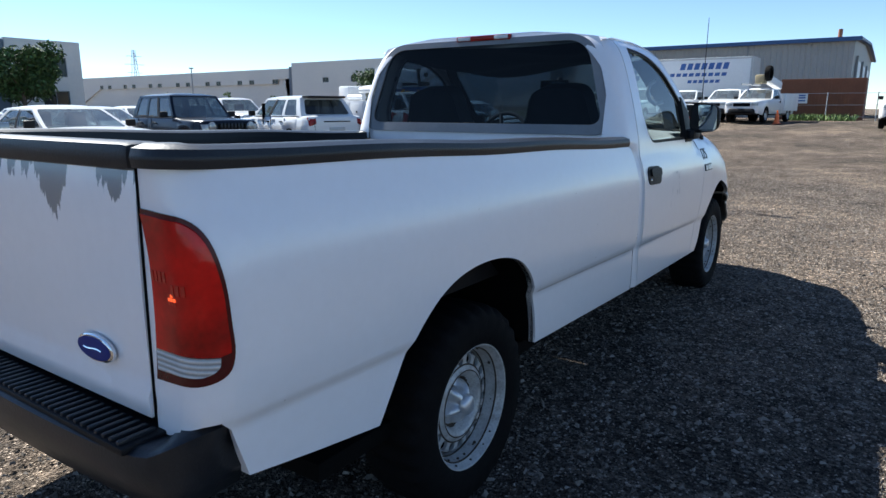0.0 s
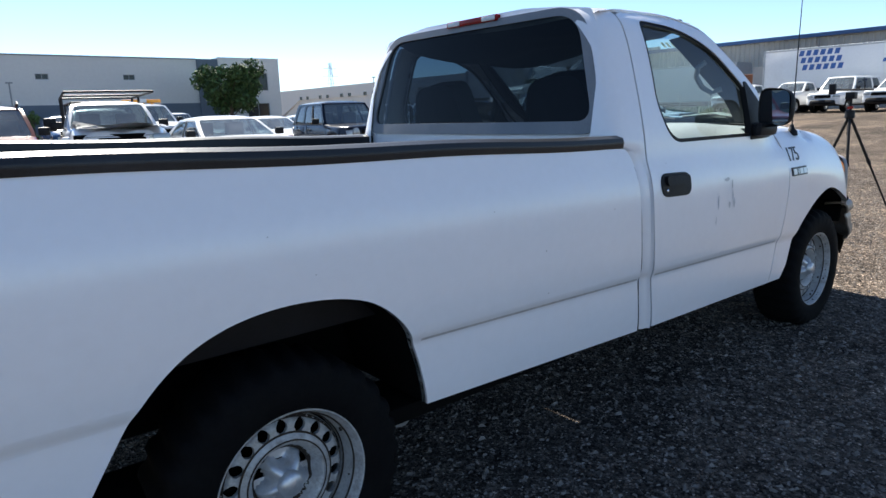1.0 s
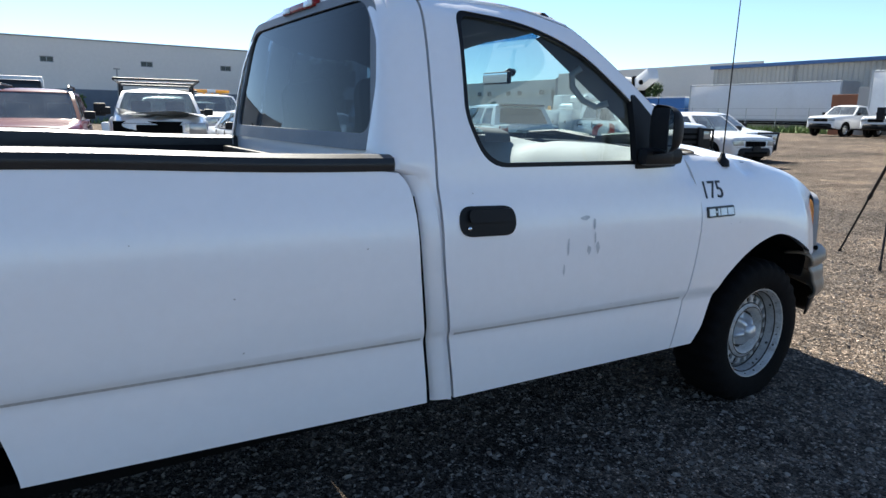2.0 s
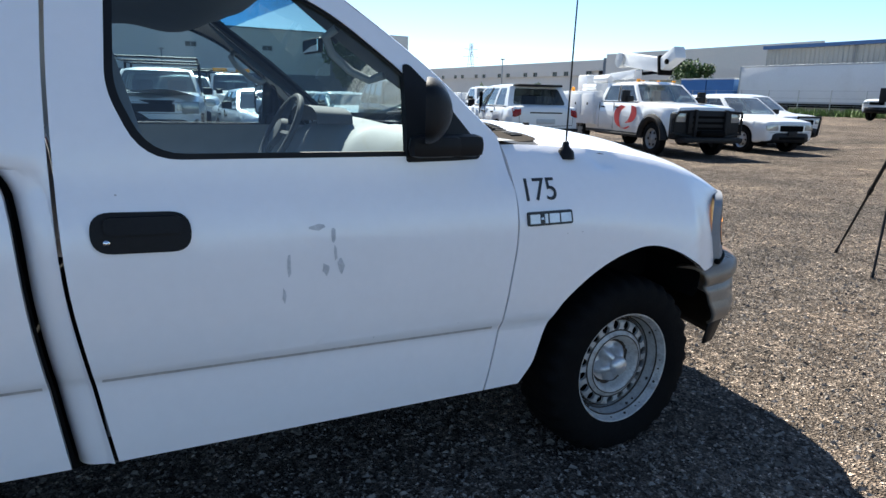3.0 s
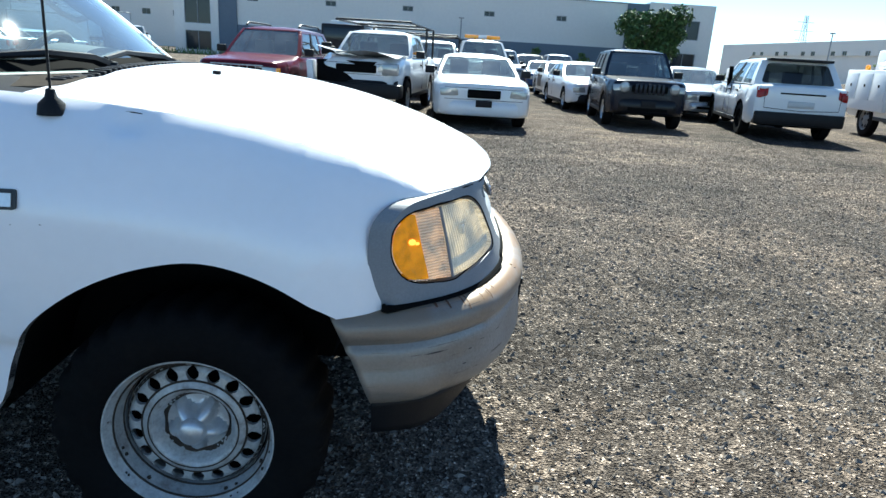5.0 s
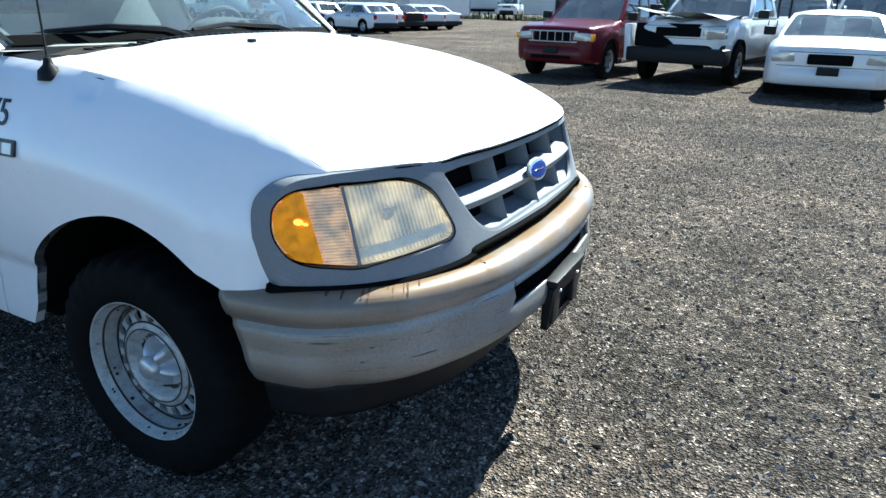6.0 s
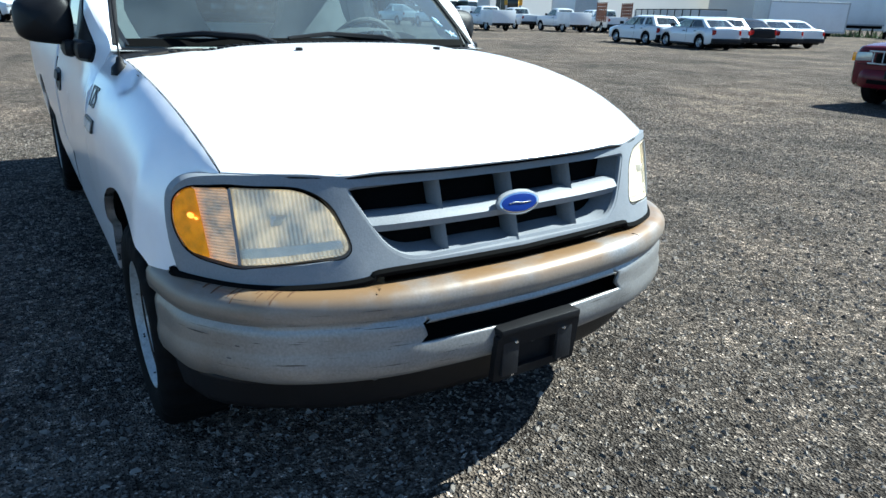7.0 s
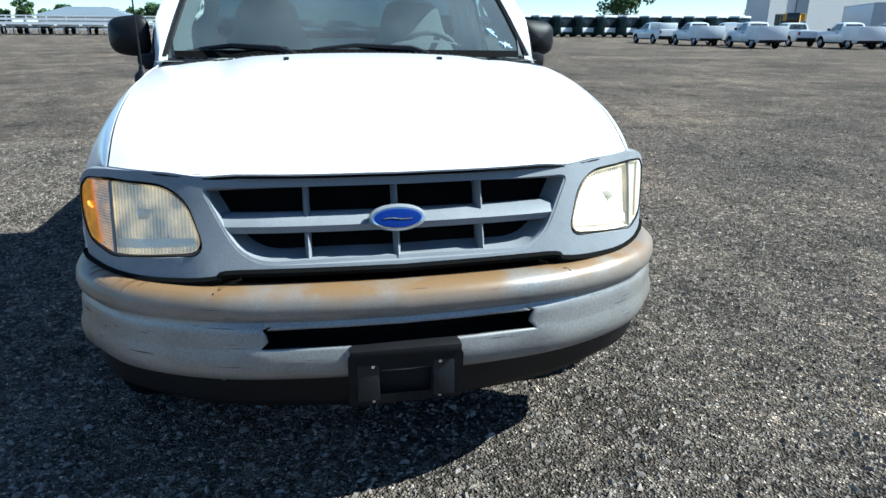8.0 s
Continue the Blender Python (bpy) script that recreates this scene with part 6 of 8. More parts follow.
part("vent_pipe", tube(bmesh.new(), [(55.6, 2.6, 6.4), (55.6, 2.6, 7.4)], 0.16, 10), RUST_BROWN, C)
for k in range(3):
    x0 = 58 + 8 * k
    dr = part("bay_door", box_bm(x0, x0 + 5, 1.36, 1.46, 0.3, 5.2), BOX_WHITE, C, "white bay door", smooth=0)
    part("door_frame", box_bm(x0 - 0.3, x0, 1.30, 1.47, 0.3, 5.5), FRAME_GREY, dr, smooth=0)
for yy in (9.0, 20.0, 31.0):
    part("downpipe", tube(bmesh.new(), [(54.85, yy, 0.4), (54.85, yy, 6.6)], 0.06, 6), FRAME_GREY, C)

# distant blocks west of the yard
D = root("west_warehouse", "large pale grey concrete warehouse with slate strip", "building", kind="structure")
wall_with_windows(D, "x", -112.0, 84.5, 90.0, -0.5, 13.5, [(86.0, 88.6, 1.4, 4.0)], CONCRETE, facing=1)
body_box(D, -119, -111.7, 90.0, 92.5, -0.5, 13.0, SLATE, "strip")
wall_with_windows(D, "x", -112.0, 92.5, 175.0, -0.5, 13.2, [(100 + 15 * k, 102.4 + 15 * k, 7.6, 9.2) for k in range(5)], CONCRETE, facing=1)
body_box(D, -119, -112.5, 84.5, 175, -0.5, 13.0, CONCRETE, "core")
E_ = root("north_west_warehouse", "long white concrete warehouse with small high windows", "building", kind="structure")
wall_with_windows(E_, "y", 150.0, -108.0, -45.0, -0.5, 13.0, [(-104 + 6.5 * k, -102.2 + 6.5 * k, 6.4, 7.6) for k in range(9)], CONCRETE_WARM)
body_box(E_, -108, -45, 150.5, 190, -0.5, 12.9, CONCRETE_WARM, "core")


def trailer(name, label, m, L, H, mat, floor=1.15, prints=()):
    """Box trailer: body, ribs, landing legs and twin axles. Local x runs along it, y = -1.3 is the printed side."""
    t = root(name, label, "trailer", m)
    part("box_body", box_bm(-L / 2, L / 2, -1.28, 1.28, floor, floor + H, 0.04), mat, t)
    part("top_rail", box_bm(-L / 2, L / 2, -1.31, 1.31, floor + H - 0.12, floor + H - 0.02), GALV, t, smooth=0)
    part("bottom_rail", box_bm(-L / 2, L / 2, -1.31, 1.31, floor, floor + 0.14), GALV, t, smooth=0)
    for x in (-L / 2, L / 2):
        part("corner_post", box_bm(x - 0.06, x + 0.06, -1.32, 1.32, floor, floor + H, 0.01), GALV, t, smooth=0)
    for x in (-L * 0.36, -L * 0.28):
        for y in (-1.05, 1.05):
            part("tyre", lathe(bmesh.new(), [(0.2, -0.13), (0.46, -0.13), (0.5, -0.08), (0.5, 0.08), (0.46, 0.13), (0.2, 0.13)], "y", 20, (x, y, 0.5)), RUBBER, t)
    for y in (-0.9, 0.9):
        part("landing_leg", box_bm(L * 0.3, L * 0.3 + 0.12, y - 0.06, y + 0.06, 0, floor, 0.01), DARK, t, smooth=0)
    part("chassis", box_bm(-L * 0.45, L * 0.4, -0.5, 0.5, floor - 0.3, floor), DARK, t, smooth=0)
    for (x0, x1, z0, z1, slant) in prints:
        bm = bmesh.new()
        bm.faces.new([bm.verts.new(p) for p in ((x0, -1.286, z0), (x1, -1.286, z0), (x1 + slant, -1.286, z1), (x0 + slant, -1.286, z1))])
        part("printed_bar", bm, PRINT_BLUE, t, "blue printed bar", smooth=0)
    return t


def on_ground(x, y, yaw, z=0.0):
    return pose(x, y, ground_z(x, y) + z, 0, 0, yaw)


bars = []
for r, (n0, z0) in enumerate(((0, 3.55), (0.12, 3.1), (0.24, 2.65))):
    for k in range(6):
        bars.append((-3.9 + n0 + 0.42 * k, -3.62 + n0 + 0.42 * k, z0, z0 + 0.34, 0.08))
for k in range(7):
    bars.append((1.55 + 0.46 * k, 1.88 + 0.46 * k, 3.30, 3.72, 0.1))
for k in range(9):
    bars.append((0.9 + 0.42 * k, 1.2 + 0.42 * k, 2.86, 3.08, 0.05))
for k in range(6):
    bars.append((2.1 + 0.36 * k, 2.36 + 0.36 * k, 2.42, 2.62, 0.05))
trailer("moving_trailer", "white box trailer with blue lettering bars parked by the workshop", on_ground(43.3, 12.4, -90), 12.2, 2.9, BOX_WHITE, prints=bars)
trailer("storage_trailer", "plain white box trailer behind a wire fence", on_ground(51.0, 31.0, -90), 13.5, 3.1, BOX_WHITE, floor=0.9)
c1 = root("brown_container", "rust-brown steel container beside the workshop", "container", on_ground(43.5, 2.2, -90))
part("container_body", box_bm(-2.3, 2.3, -1.2, 1.2, 0.05, 2.55, 0.02), RUST_BROWN, c1, smooth=0)
for k in range(22):
    part("corrugation", box_bm(-2.2 + 0.2 * k, -2.1 + 0.2 * k, -1.23, -1.2, 0.2, 2.42), RUST_BROWN, c1, smooth=0)
for x in (-1.15, -2.05):
    s1 = root("notice_board", "white notice board with blue bars on the brown container", "sign", on_ground(42.25, 2.2 - x, -90) @ pose(0, 0, 1.05))
    part("board", box_bm(-0.42, 0.42, -0.03, 0.0, 0, 0.62, 0.01), SIGN_WHITE, s1, smooth=0)
    for z in (0.12, 0.30, 0.44):
        part("bar", box_bm(-0.3, 0.3, -0.036, -0.03, z, z + 0.09), PRINT_BLUE, s1, smooth=0)
c2 = root("crate_stack", "rust-brown crates stacked by the trailer", "crates", on_ground(44, 20.6, -90))
for k in range(3):
    part("crate", box_bm(-0.9, 0.9, -0.7, 0.7, 0.9 * k + 0.02, 0.9 * k + 0.88, 0.03), RUST_BROWN, c2, smooth=0)
c3 = root("grey_container", "grey steel container beside stacked crates", "container", on_ground(44, 18.9, -90))
part("container_body", box_bm(-0.7, 0.7, -1.2, 1.2, 0.05, 3.1, 0.02), FRAME_GREY, c3, smooth=0)
for k in range(2):
    bx = root("blue_box_container", "blue box container behind the fence", "container", on_ground(51.0, 39.9 + 3.1 * k, -90))
    part("container_body", box_bm(-1.5, 1.5, -1.2, 1.2, 0.9, 2.9, 0.04), BLUE_TARP, bx, smooth=0)
    part("lid", box_bm(-1.53, 1.53, -1.23, 1.23, 2.9, 3.02, 0.02), SIGN_WHITE, bx, smooth=0)
    part("skid", box_bm(-1.4, 1.4, -1.0, 1.0, 0.0, 0.9), DARK, bx, smooth=0)
tb = root("tan_container", "tan steel container behind the parked trucks", "container", on_ground(50.0, 46.6, -90))
part("container_body", box_bm(-1.2, 1.2, -1.2, 1.2, -0.05, 2.9, 0.03), TAN, tb, smooth=0)

# wire fence before the storage trailer
fence = root("wire_fence", "thin grey wire fence with steel posts", "fence")
for k in range(15):
    y = 20.0 + 2.6 * k
    part("post", tube(bmesh.new(), [(47.4, y, ground_z(47, y) - 0.1), (47.4, y, ground_z(47, y) + 1.9)], 0.035, 6), GALV, fence)
for z in (0.15, 0.75, 1.3, 1.85):
    part("wire", tube(bmesh.new(), [(47.4, 20.0, 0.66 + z), (47.4, 56.4, 0.66 + z)], 0.014, 4), GALV, fence)


low_fence = root("low_wire_fence", "thin wire fence before the brown container", "fence")
for k in range(5):
    part("post", tube(bmesh.new(), [(41.6, -6 + 2.6 * k, 0.6), (41.6, -6 + 2.6 * k, 2.35)], 0.03, 6), GALV, low_fence)
for z in (0.9, 1.6, 2.3):
    part("wire", tube(bmesh.new(), [(41.6, -6, z), (41.6, 4.4, z)], 0.014, 4), GALV, low_fence)


def traffic_cone(m):
    c = root("traffic_cone", "faded orange traffic cone on gravel", "cone", m)
    part("cone_body", lathe(bmesh.new(), [(0.02, 0.71), (0.04, 0.70), (0.15, 0.04)], "z", 16), ORANGE, c)
    part("cone_base", box_bm(-0.19, 0.19, -0.19, 0.19, 0, 0.05, 0.02), ORANGE, c)


traffic_cone(on_ground(33.6, 3.35, 0))


def tripod(m):
    """Black camera tripod, empty head, red lock rings."""
    t = root("tripod", "black camera tripod with red rings standing on gravel", "tripod", m)
    top = Vector((0, 0, 1.18))
    for k, (fx, fy) in enumerate(((0.17, 0.50), (-0.47, -0.20), (0.33, -0.42))):
        foot = Vector((fx, fy, 0.0))
        leg = part("leg", tube(bmesh.new(), [top, top.lerp(foot, 0.45), top.lerp(foot, 0.46), foot], [0.017, 0.016, 0.012, 0.010], 8), BLACK_PLASTIC, t)
        part("leg_lock", tube(bmesh.new(), [top.lerp(foot, 0.43), top.lerp(foot, 0.48)], 0.021, 8), BLACK_PLASTIC, leg)
        part("foot_tip", tube(bmesh.new(), [top.lerp(foot, 0.97), foot], 0.015, 8), BLACK_PLASTIC, leg)
    part("column", tube(bmesh.new(), [(0, 0, 0.95), (0, 0, 1.36)], 0.016, 8), BLACK_PLASTIC, t)
    part("collar", lathe(bmesh.new(), [(0.0, 1.24), (0.05, 1.23), (0.055, 1.15), (0.0, 1.12)], "z", 14), BLACK_PLASTIC, t)
    part("lock_ring", lathe(bmesh.new(), [(0.0, 1.285), (0.034, 1.28), (0.034, 1.25), (0.0, 1.245)], "z", 14), RED_LENS, t, "red lock ring")
    part("head", box_bm(-0.05, 0.05, -0.05, 0.05, 1.36, 1.44, 0.012), BLACK_PLASTIC, t)
    part("pan_bar", tube(bmesh.new(), [(0.0, -0.22, 1.46), (0.0, 0.22, 1.47)], 0.012, 6), BLACK_PLASTIC, t)
    part("clamp", box_bm(-0.02, 0.02, 0.17, 0.24, 1.42, 1.54, 0.005), BLACK_PLASTIC, t)


tripod(pose(4.31, 0.38, 0))

# ---- trees and weeds ----
LEAF = material("leaf_green", (0.055, 0.105, 0.030), 0.7, vary=0.25, scale=3, island=0.55)
LEAF_PALE = material("pale_leaf", (0.11, 0.17, 0.05), 0.7, vary=0.25, scale=3, island=0.5)
BARK = material("bark", (0.10, 0.075, 0.055), 0.9, vary=0.3, scale=6, bump=0.3)


def tree(m, height, spread, seed, leaves=2600, size=0.16, crown_low=0.28, mat=None, label="green deciduous tree with uneven crown", name="tree"):
    t = root(name, label, "tree", m)
    rng = random.Random(seed)
    bm = bmesh.new()
    tips = []
    tube(bm, [(0, 0, -0.2), (0.03 * height * 0.2, 0, height * 0.3), (0, 0.02 * height, height * 0.72)], [0.035 * height, 0.026 * height, 0.010 * height], 8)
    for k in range(11):
        a, h = rng.uniform(0, math.tau), rng.uniform(crown_low, 0.7) * height
        r = spread * rng.uniform(0.5, 0.9) * (1.0 - 0.45 * abs(h / height - 0.5))
        tip = Vector((r * math.cos(a), r * math.sin(a), min(height * 0.93, h + r * rng.uniform(0.35, 0.9))))
        tube(bm, [(0, 0, h * 0.8), tip * 0.5 + Vector((0, 0, h * 0.42)), tip], [0.012 * height, 0.008 * height, 0.003 * height], 5)
        tips.append(tip)
    part("trunk", bm, BARK, t, "brown trunk with limbs")
    clumps = [(tip, spread * rng.uniform(0.24, 0.42)) for tip in tips] + [(Vector((rng.uniform(-.5, .5) * spread, rng.uniform(-.5, .5) * spread, height * rng.uniform(crown_low + 0.15, 0.92))), spread * rng.uniform(0.26, 0.42)) for _ in range(14)]
    verts, faces = [], []
    for i in range(leaves):
        c, r = clumps[rng.randrange(len(clumps))]
        d = Vector((rng.gauss(0, 1), rng.gauss(0, 1), rng.gauss(0, 0.8))).normalized() * r * rng.random() ** 0.4
        p = c + d
        if p.z < crown_low * height * 0.75:
            continue
        q = Euler((rng.uniform(-1.2, 1.2), rng.uniform(-1.2, 1.2), rng.uniform(0, 6.28))).to_matrix()
        s = size * rng.uniform(0.6, 1.4)
        b = len(verts)
        for v in ((-s, 0, 0), (0, -s * 0.5, s * 0.12), (s, 0, 0), (0, s * 0.5, s * 0.12)):
            verts.append(p + q @ Vector(v))
        faces.append((b, b + 1, b + 2, b + 3))
    me = bpy.data.meshes.new("crown")
    me.from_pydata([tuple(v) for v in verts], [], faces)
    me.materials.append(mat or LEAF)
    ob = new("crown", me)
    ob.parent = t
    tagged(ob, "dense green leaves", kind="stuff")
    return t


tree(pose(26.6, 72, 0), 7.3, 3.7, 2, 8500, 0.24)
tree(pose(86, 76, 0.4), 7.6, 3.6, 4, 4200, 0.26)
tree(pose(-122, 60.5, 0), 9.5, 5.2, 5, 3600, 0.36)
for k, (x, y, h, sp) in enumerate(((-205, -75.3, 8.8, 2.6), (-206, -81, 5.6, 2.2), (-208, -70.5, 5.4, 2.4), (-205, -65.0, 6.8, 2.6), (-206, -53.0, 6.2, 2.4), (-204, -46.5, 6.6, 2.6), (-206, -41.5, 7.4, 3.4), (-122, 92, 6, 4))):
    tree(pose(x, y, -0.3), h, sp, 20 + k, 1500, 0.42)
for k, (x, y, h) in enumerate(((2, 77, 3.4), (7.5, 77, 3.0), (14.8, 77, 3.2), (20.5, 77, 2.8), (-13, 77, 3.0), (56, 92, 4.0), (70, 96, 4.5), (84, 100, 4.2))):
    tree(pose(x, y, 0), h, 0.8, 50 + k, 380, 0.16, 0.3, LEAF_PALE, "thin young tree with pale leaves", "sapling")


def weeds(name, label, x0, x1, y0, y1, count, height, seed):
    rng = np.random.default_rng(seed)
    v, f = [], []
    for i in range(count):
        x, y = rng.uniform(x0, x1), rng.uniform(y0, y1)
        z, h, a = ground_z(x, y), height * rng.uniform(0.4, 1.2), rng.uniform(0, math.pi)
        w = 0.05
        dx, dy = math.cos(a) * w, math.sin(a) * w
        lx, ly = rng.normal(0, 0.25) * h, rng.normal(0, 0.25) * h
        b = len(v)
        v += [(x - dx, y - dy, z), (x + dx, y + dy, z), (x + lx + dx * 0.8, y + ly + dy * 0.8, z + h * 0.7), (x + lx * 1.5, y + ly * 1.5, z + h)]
        f += [(b, b + 1, b + 2), (b, b + 2, b + 3)]
    me = bpy.data.meshes.new(name)
    me.from_pydata(v, [], f)
    me.materials.append(LEAF_PALE)
    return tagged(new(name, me), label, "weeds", kind="stuff")


weeds("fence_weeds", "green weeds along the wire fence", 45.8, 47.3, 21, 56, 3800, 0.55, 1)
weeds("container_weeds", "green weeds before the brown container", 40.6, 42.0, 0.2, 4.0, 500, 0.40, 2)
weeds("lot_weeds", "green weeds at the edge of the lot", -40, 40, 72, 76, 2600, 0.7, 3)

# far power tower
PT = root("power_tower", "distant grey lattice power tower", "tower", pose(186, 318, 0))
for sx, sy in ((-1, -1), (1, -1), (1, 1), (-1, 1)):
    part("leg", tube(bmesh.new(), [(3.0 * sx, 3.0 * sy, 0), (1.0 * sx, 1.0 * sy, 20), (0.5 * sx, 0.5 * sy, 30)], 0.14, 4), GALV, PT)
for z, w in ((19, 4), (23, 5), (27, 4)):
    part("cross_arm", tube(bmesh.new(), [(-w, 0, z), (w, 0, z)], 0.14, 4), GALV, PT)
for z0, z1, r0, r1 in ((0, 8, 3, 2.2), (8, 15, 2.2, 1.5), (15, 22, 1.5, 0.9), (22, 29, 0.9, 0.5)):
    part("brace", tube(bmesh.new(), [(-r0, -r0, z0), (r1, -r1, z1)], 0.09, 4), GALV, PT)
    part("brace", tube(bmesh.new(), [(r0, -r0, z0), (-r1, -r1, z1)], 0.09, 4), GALV, PT)
for x, y, h in ((52, 80, 6.8), (5.8, 76.0, 5.6)):
    lp = root("lamp_post", "thin grey lamp post", "lamp post", pose(x, y, 0))
    part("pole", tube(bmesh.new(), [(0, 0, 0), (0, 0, h)], [0.10, 0.07], 8), FRAME_GREY, lp)
    part("lamp_head", box_bm(-0.3, 0.3, -0.15, 0.15, h, h + 0.15, 0.03), FRAME_GREY, lp)


# ---- parked vehicles ----
CAR_WHITE = material("car_white_paint", (0.66, 0.67, 0.68), 0.28, vary=0.02, scale=2, coat=0.6)
CAR_SILVER = material("car_silver_paint", (0.45, 0.47, 0.50), 0.28, 0.4, vary=0.03, scale=2, coat=0.6)
CAR_PEARL = material("car_pearl_paint", (0.60, 0.62, 0.65), 0.28, 0.2, vary=0.03, scale=2, coat=0.5)
CAR_RED = material("car_dark_red_paint", (0.085, 0.006, 0.012), 0.25, vary=0.06, scale=2, coat=0.1, spec=0.2)
CAR_NAVY = material("car_navy_paint", (0.006, 0.009, 0.018), 0.25, vary=0.08, scale=2, coat=0.1, spec=0.2)
CAR_BLACK = material("car_black_paint", (0.007, 0.007, 0.009), 0.28, vary=0.08, scale=2, coat=0.1, spec=0.2)
CAR_BLUE = material("car_blue_paint", (0.02, 0.05, 0.13), 0.25, vary=0.08, scale=2, coat=0.1, spec=0.2)
CAR_GREEN = material("car_dark_green_paint", (0.015, 0.035, 0.03), 0.3, vary=0.08, scale=2, coat=0.1, spec=0.2)
STEEL_WHEEL = material("dull_steel_wheel", (0.20, 0.20, 0.20), 0.6, 0.2, vary=0.2, scale=10)
ALLOY = material("alloy_wheel", (0.42, 0.43, 0.44), 0.35, 0.7, vary=0.1, scale=10)
LAMP_GLASS = material("headlight_glass", (0.30, 0.31, 0.31), 0.12, 0.3, vary=0.15, scale=12, coat=0.8)
DECAL_RED = material("red_decal", (0.50, 0.03, 0.03), 0.45, vary=0.05)
UTILITY_WHITE = material("utility_body_white", (0.70, 0.71, 0.72), 0.4, vary=0.04, scale=1.5, dirt=(0.4, 0.38, 0.34), dirt_amount=0.2)

SEDAN = dict(L=4.9, W=1.86, wb=2.9, wr=0.33, zb=0.24, hood=0.92, nose=0.78, belt=0.98, tail=1.00, roof=1.46, ws0=0.85, ws1=0.05, rf1=-1.05, rf0=-1.75, bed=None, front=2.45, fo=0.98)
SMALL = dict(SEDAN, L=4.4, W=1.76, wb=2.65, hood=0.90, nose=0.72, belt=0.98, tail=1.02, roof=1.45, ws0=0.95, ws1=0.1, rf1=-1.15, rf0=-1.8, fo=0.88)
HATCH = dict(SMALL, rf1=-1.6, rf0=-2.02, tail=0.98, roof=1.50)
SUV = dict(L=4.75, W=1.90, wb=2.85, wr=0.37, zb=0.32, hood=1.08, nose=0.98, belt=1.16, tail=1.16, roof=1.80, ws0=0.80, ws1=0.10, rf1=-1.85, rf0=-2.15, bed=None, fo=0.90)
BOXY = dict(SUV, L=4.45, W=1.84, wb=2.7, hood=1.10, nose=1.06, belt=1.14, roof=1.80, ws0=0.62, ws1=0.15, rf1=-1.75, rf0=-1.95, fo=0.80)
PICKUP = dict(L=5.6, W=1.98, wb=3.55, wr=0.40, zb=0.42, hood=1.22, nose=1.10, belt=1.26, tail=1.26, roof=1.88, ws0=0.95, ws1=0.30, rf1=-0.55, rf0=-0.75, bed=(-2.75, -0.90), fo=0.95)
CREW = dict(PICKUP, L=5.85, wb=3.65, ws0=1.10, ws1=0.45, rf1=-1.05, rf0=-1.22, bed=(-2.85, -1.35))


def tyre_parts(v, x, y, r, s, mat):
    w = new("wheel")
    w.parent = v
    w.matrix_basis = Matrix.Translation((x, y, r))
    part("tyre", lathe(bmesh.new(), [(r * 0.60, s * -0.10), (r * 0.9, s * -0.11), (r, s * -0.08), (r, s * 0.08), (r * 0.9, s * 0.11), (r * 0.62, s * 0.105)], "y", 28), RUBBER, w)
    bm = lathe(bmesh.new(), [(r * 0.63, s * 0.105), (r * 0.58, s * 0.09), (r * 0.52, s * 0.05), (r * 0.30, s * 0.06), (r * 0.16, s * 0.09), (0.0, s * 0.092)], "y", 28)
    rim = part("rim", bm, mat, w)
    bm = bmesh.new()
    for k in range(6):
        a = k * math.tau / 6
        box(bm, r * 0.34, r * 0.47, -0.003, 0.003, -r * 0.07, r * 0.07, m=Matrix.Translation((0, s * 0.075, 0)) @ pose(0, 0, 0, 0, math.degrees(a), 0))
    part("vent", bm, DARK, rim, smooth=0, kind="stuff")


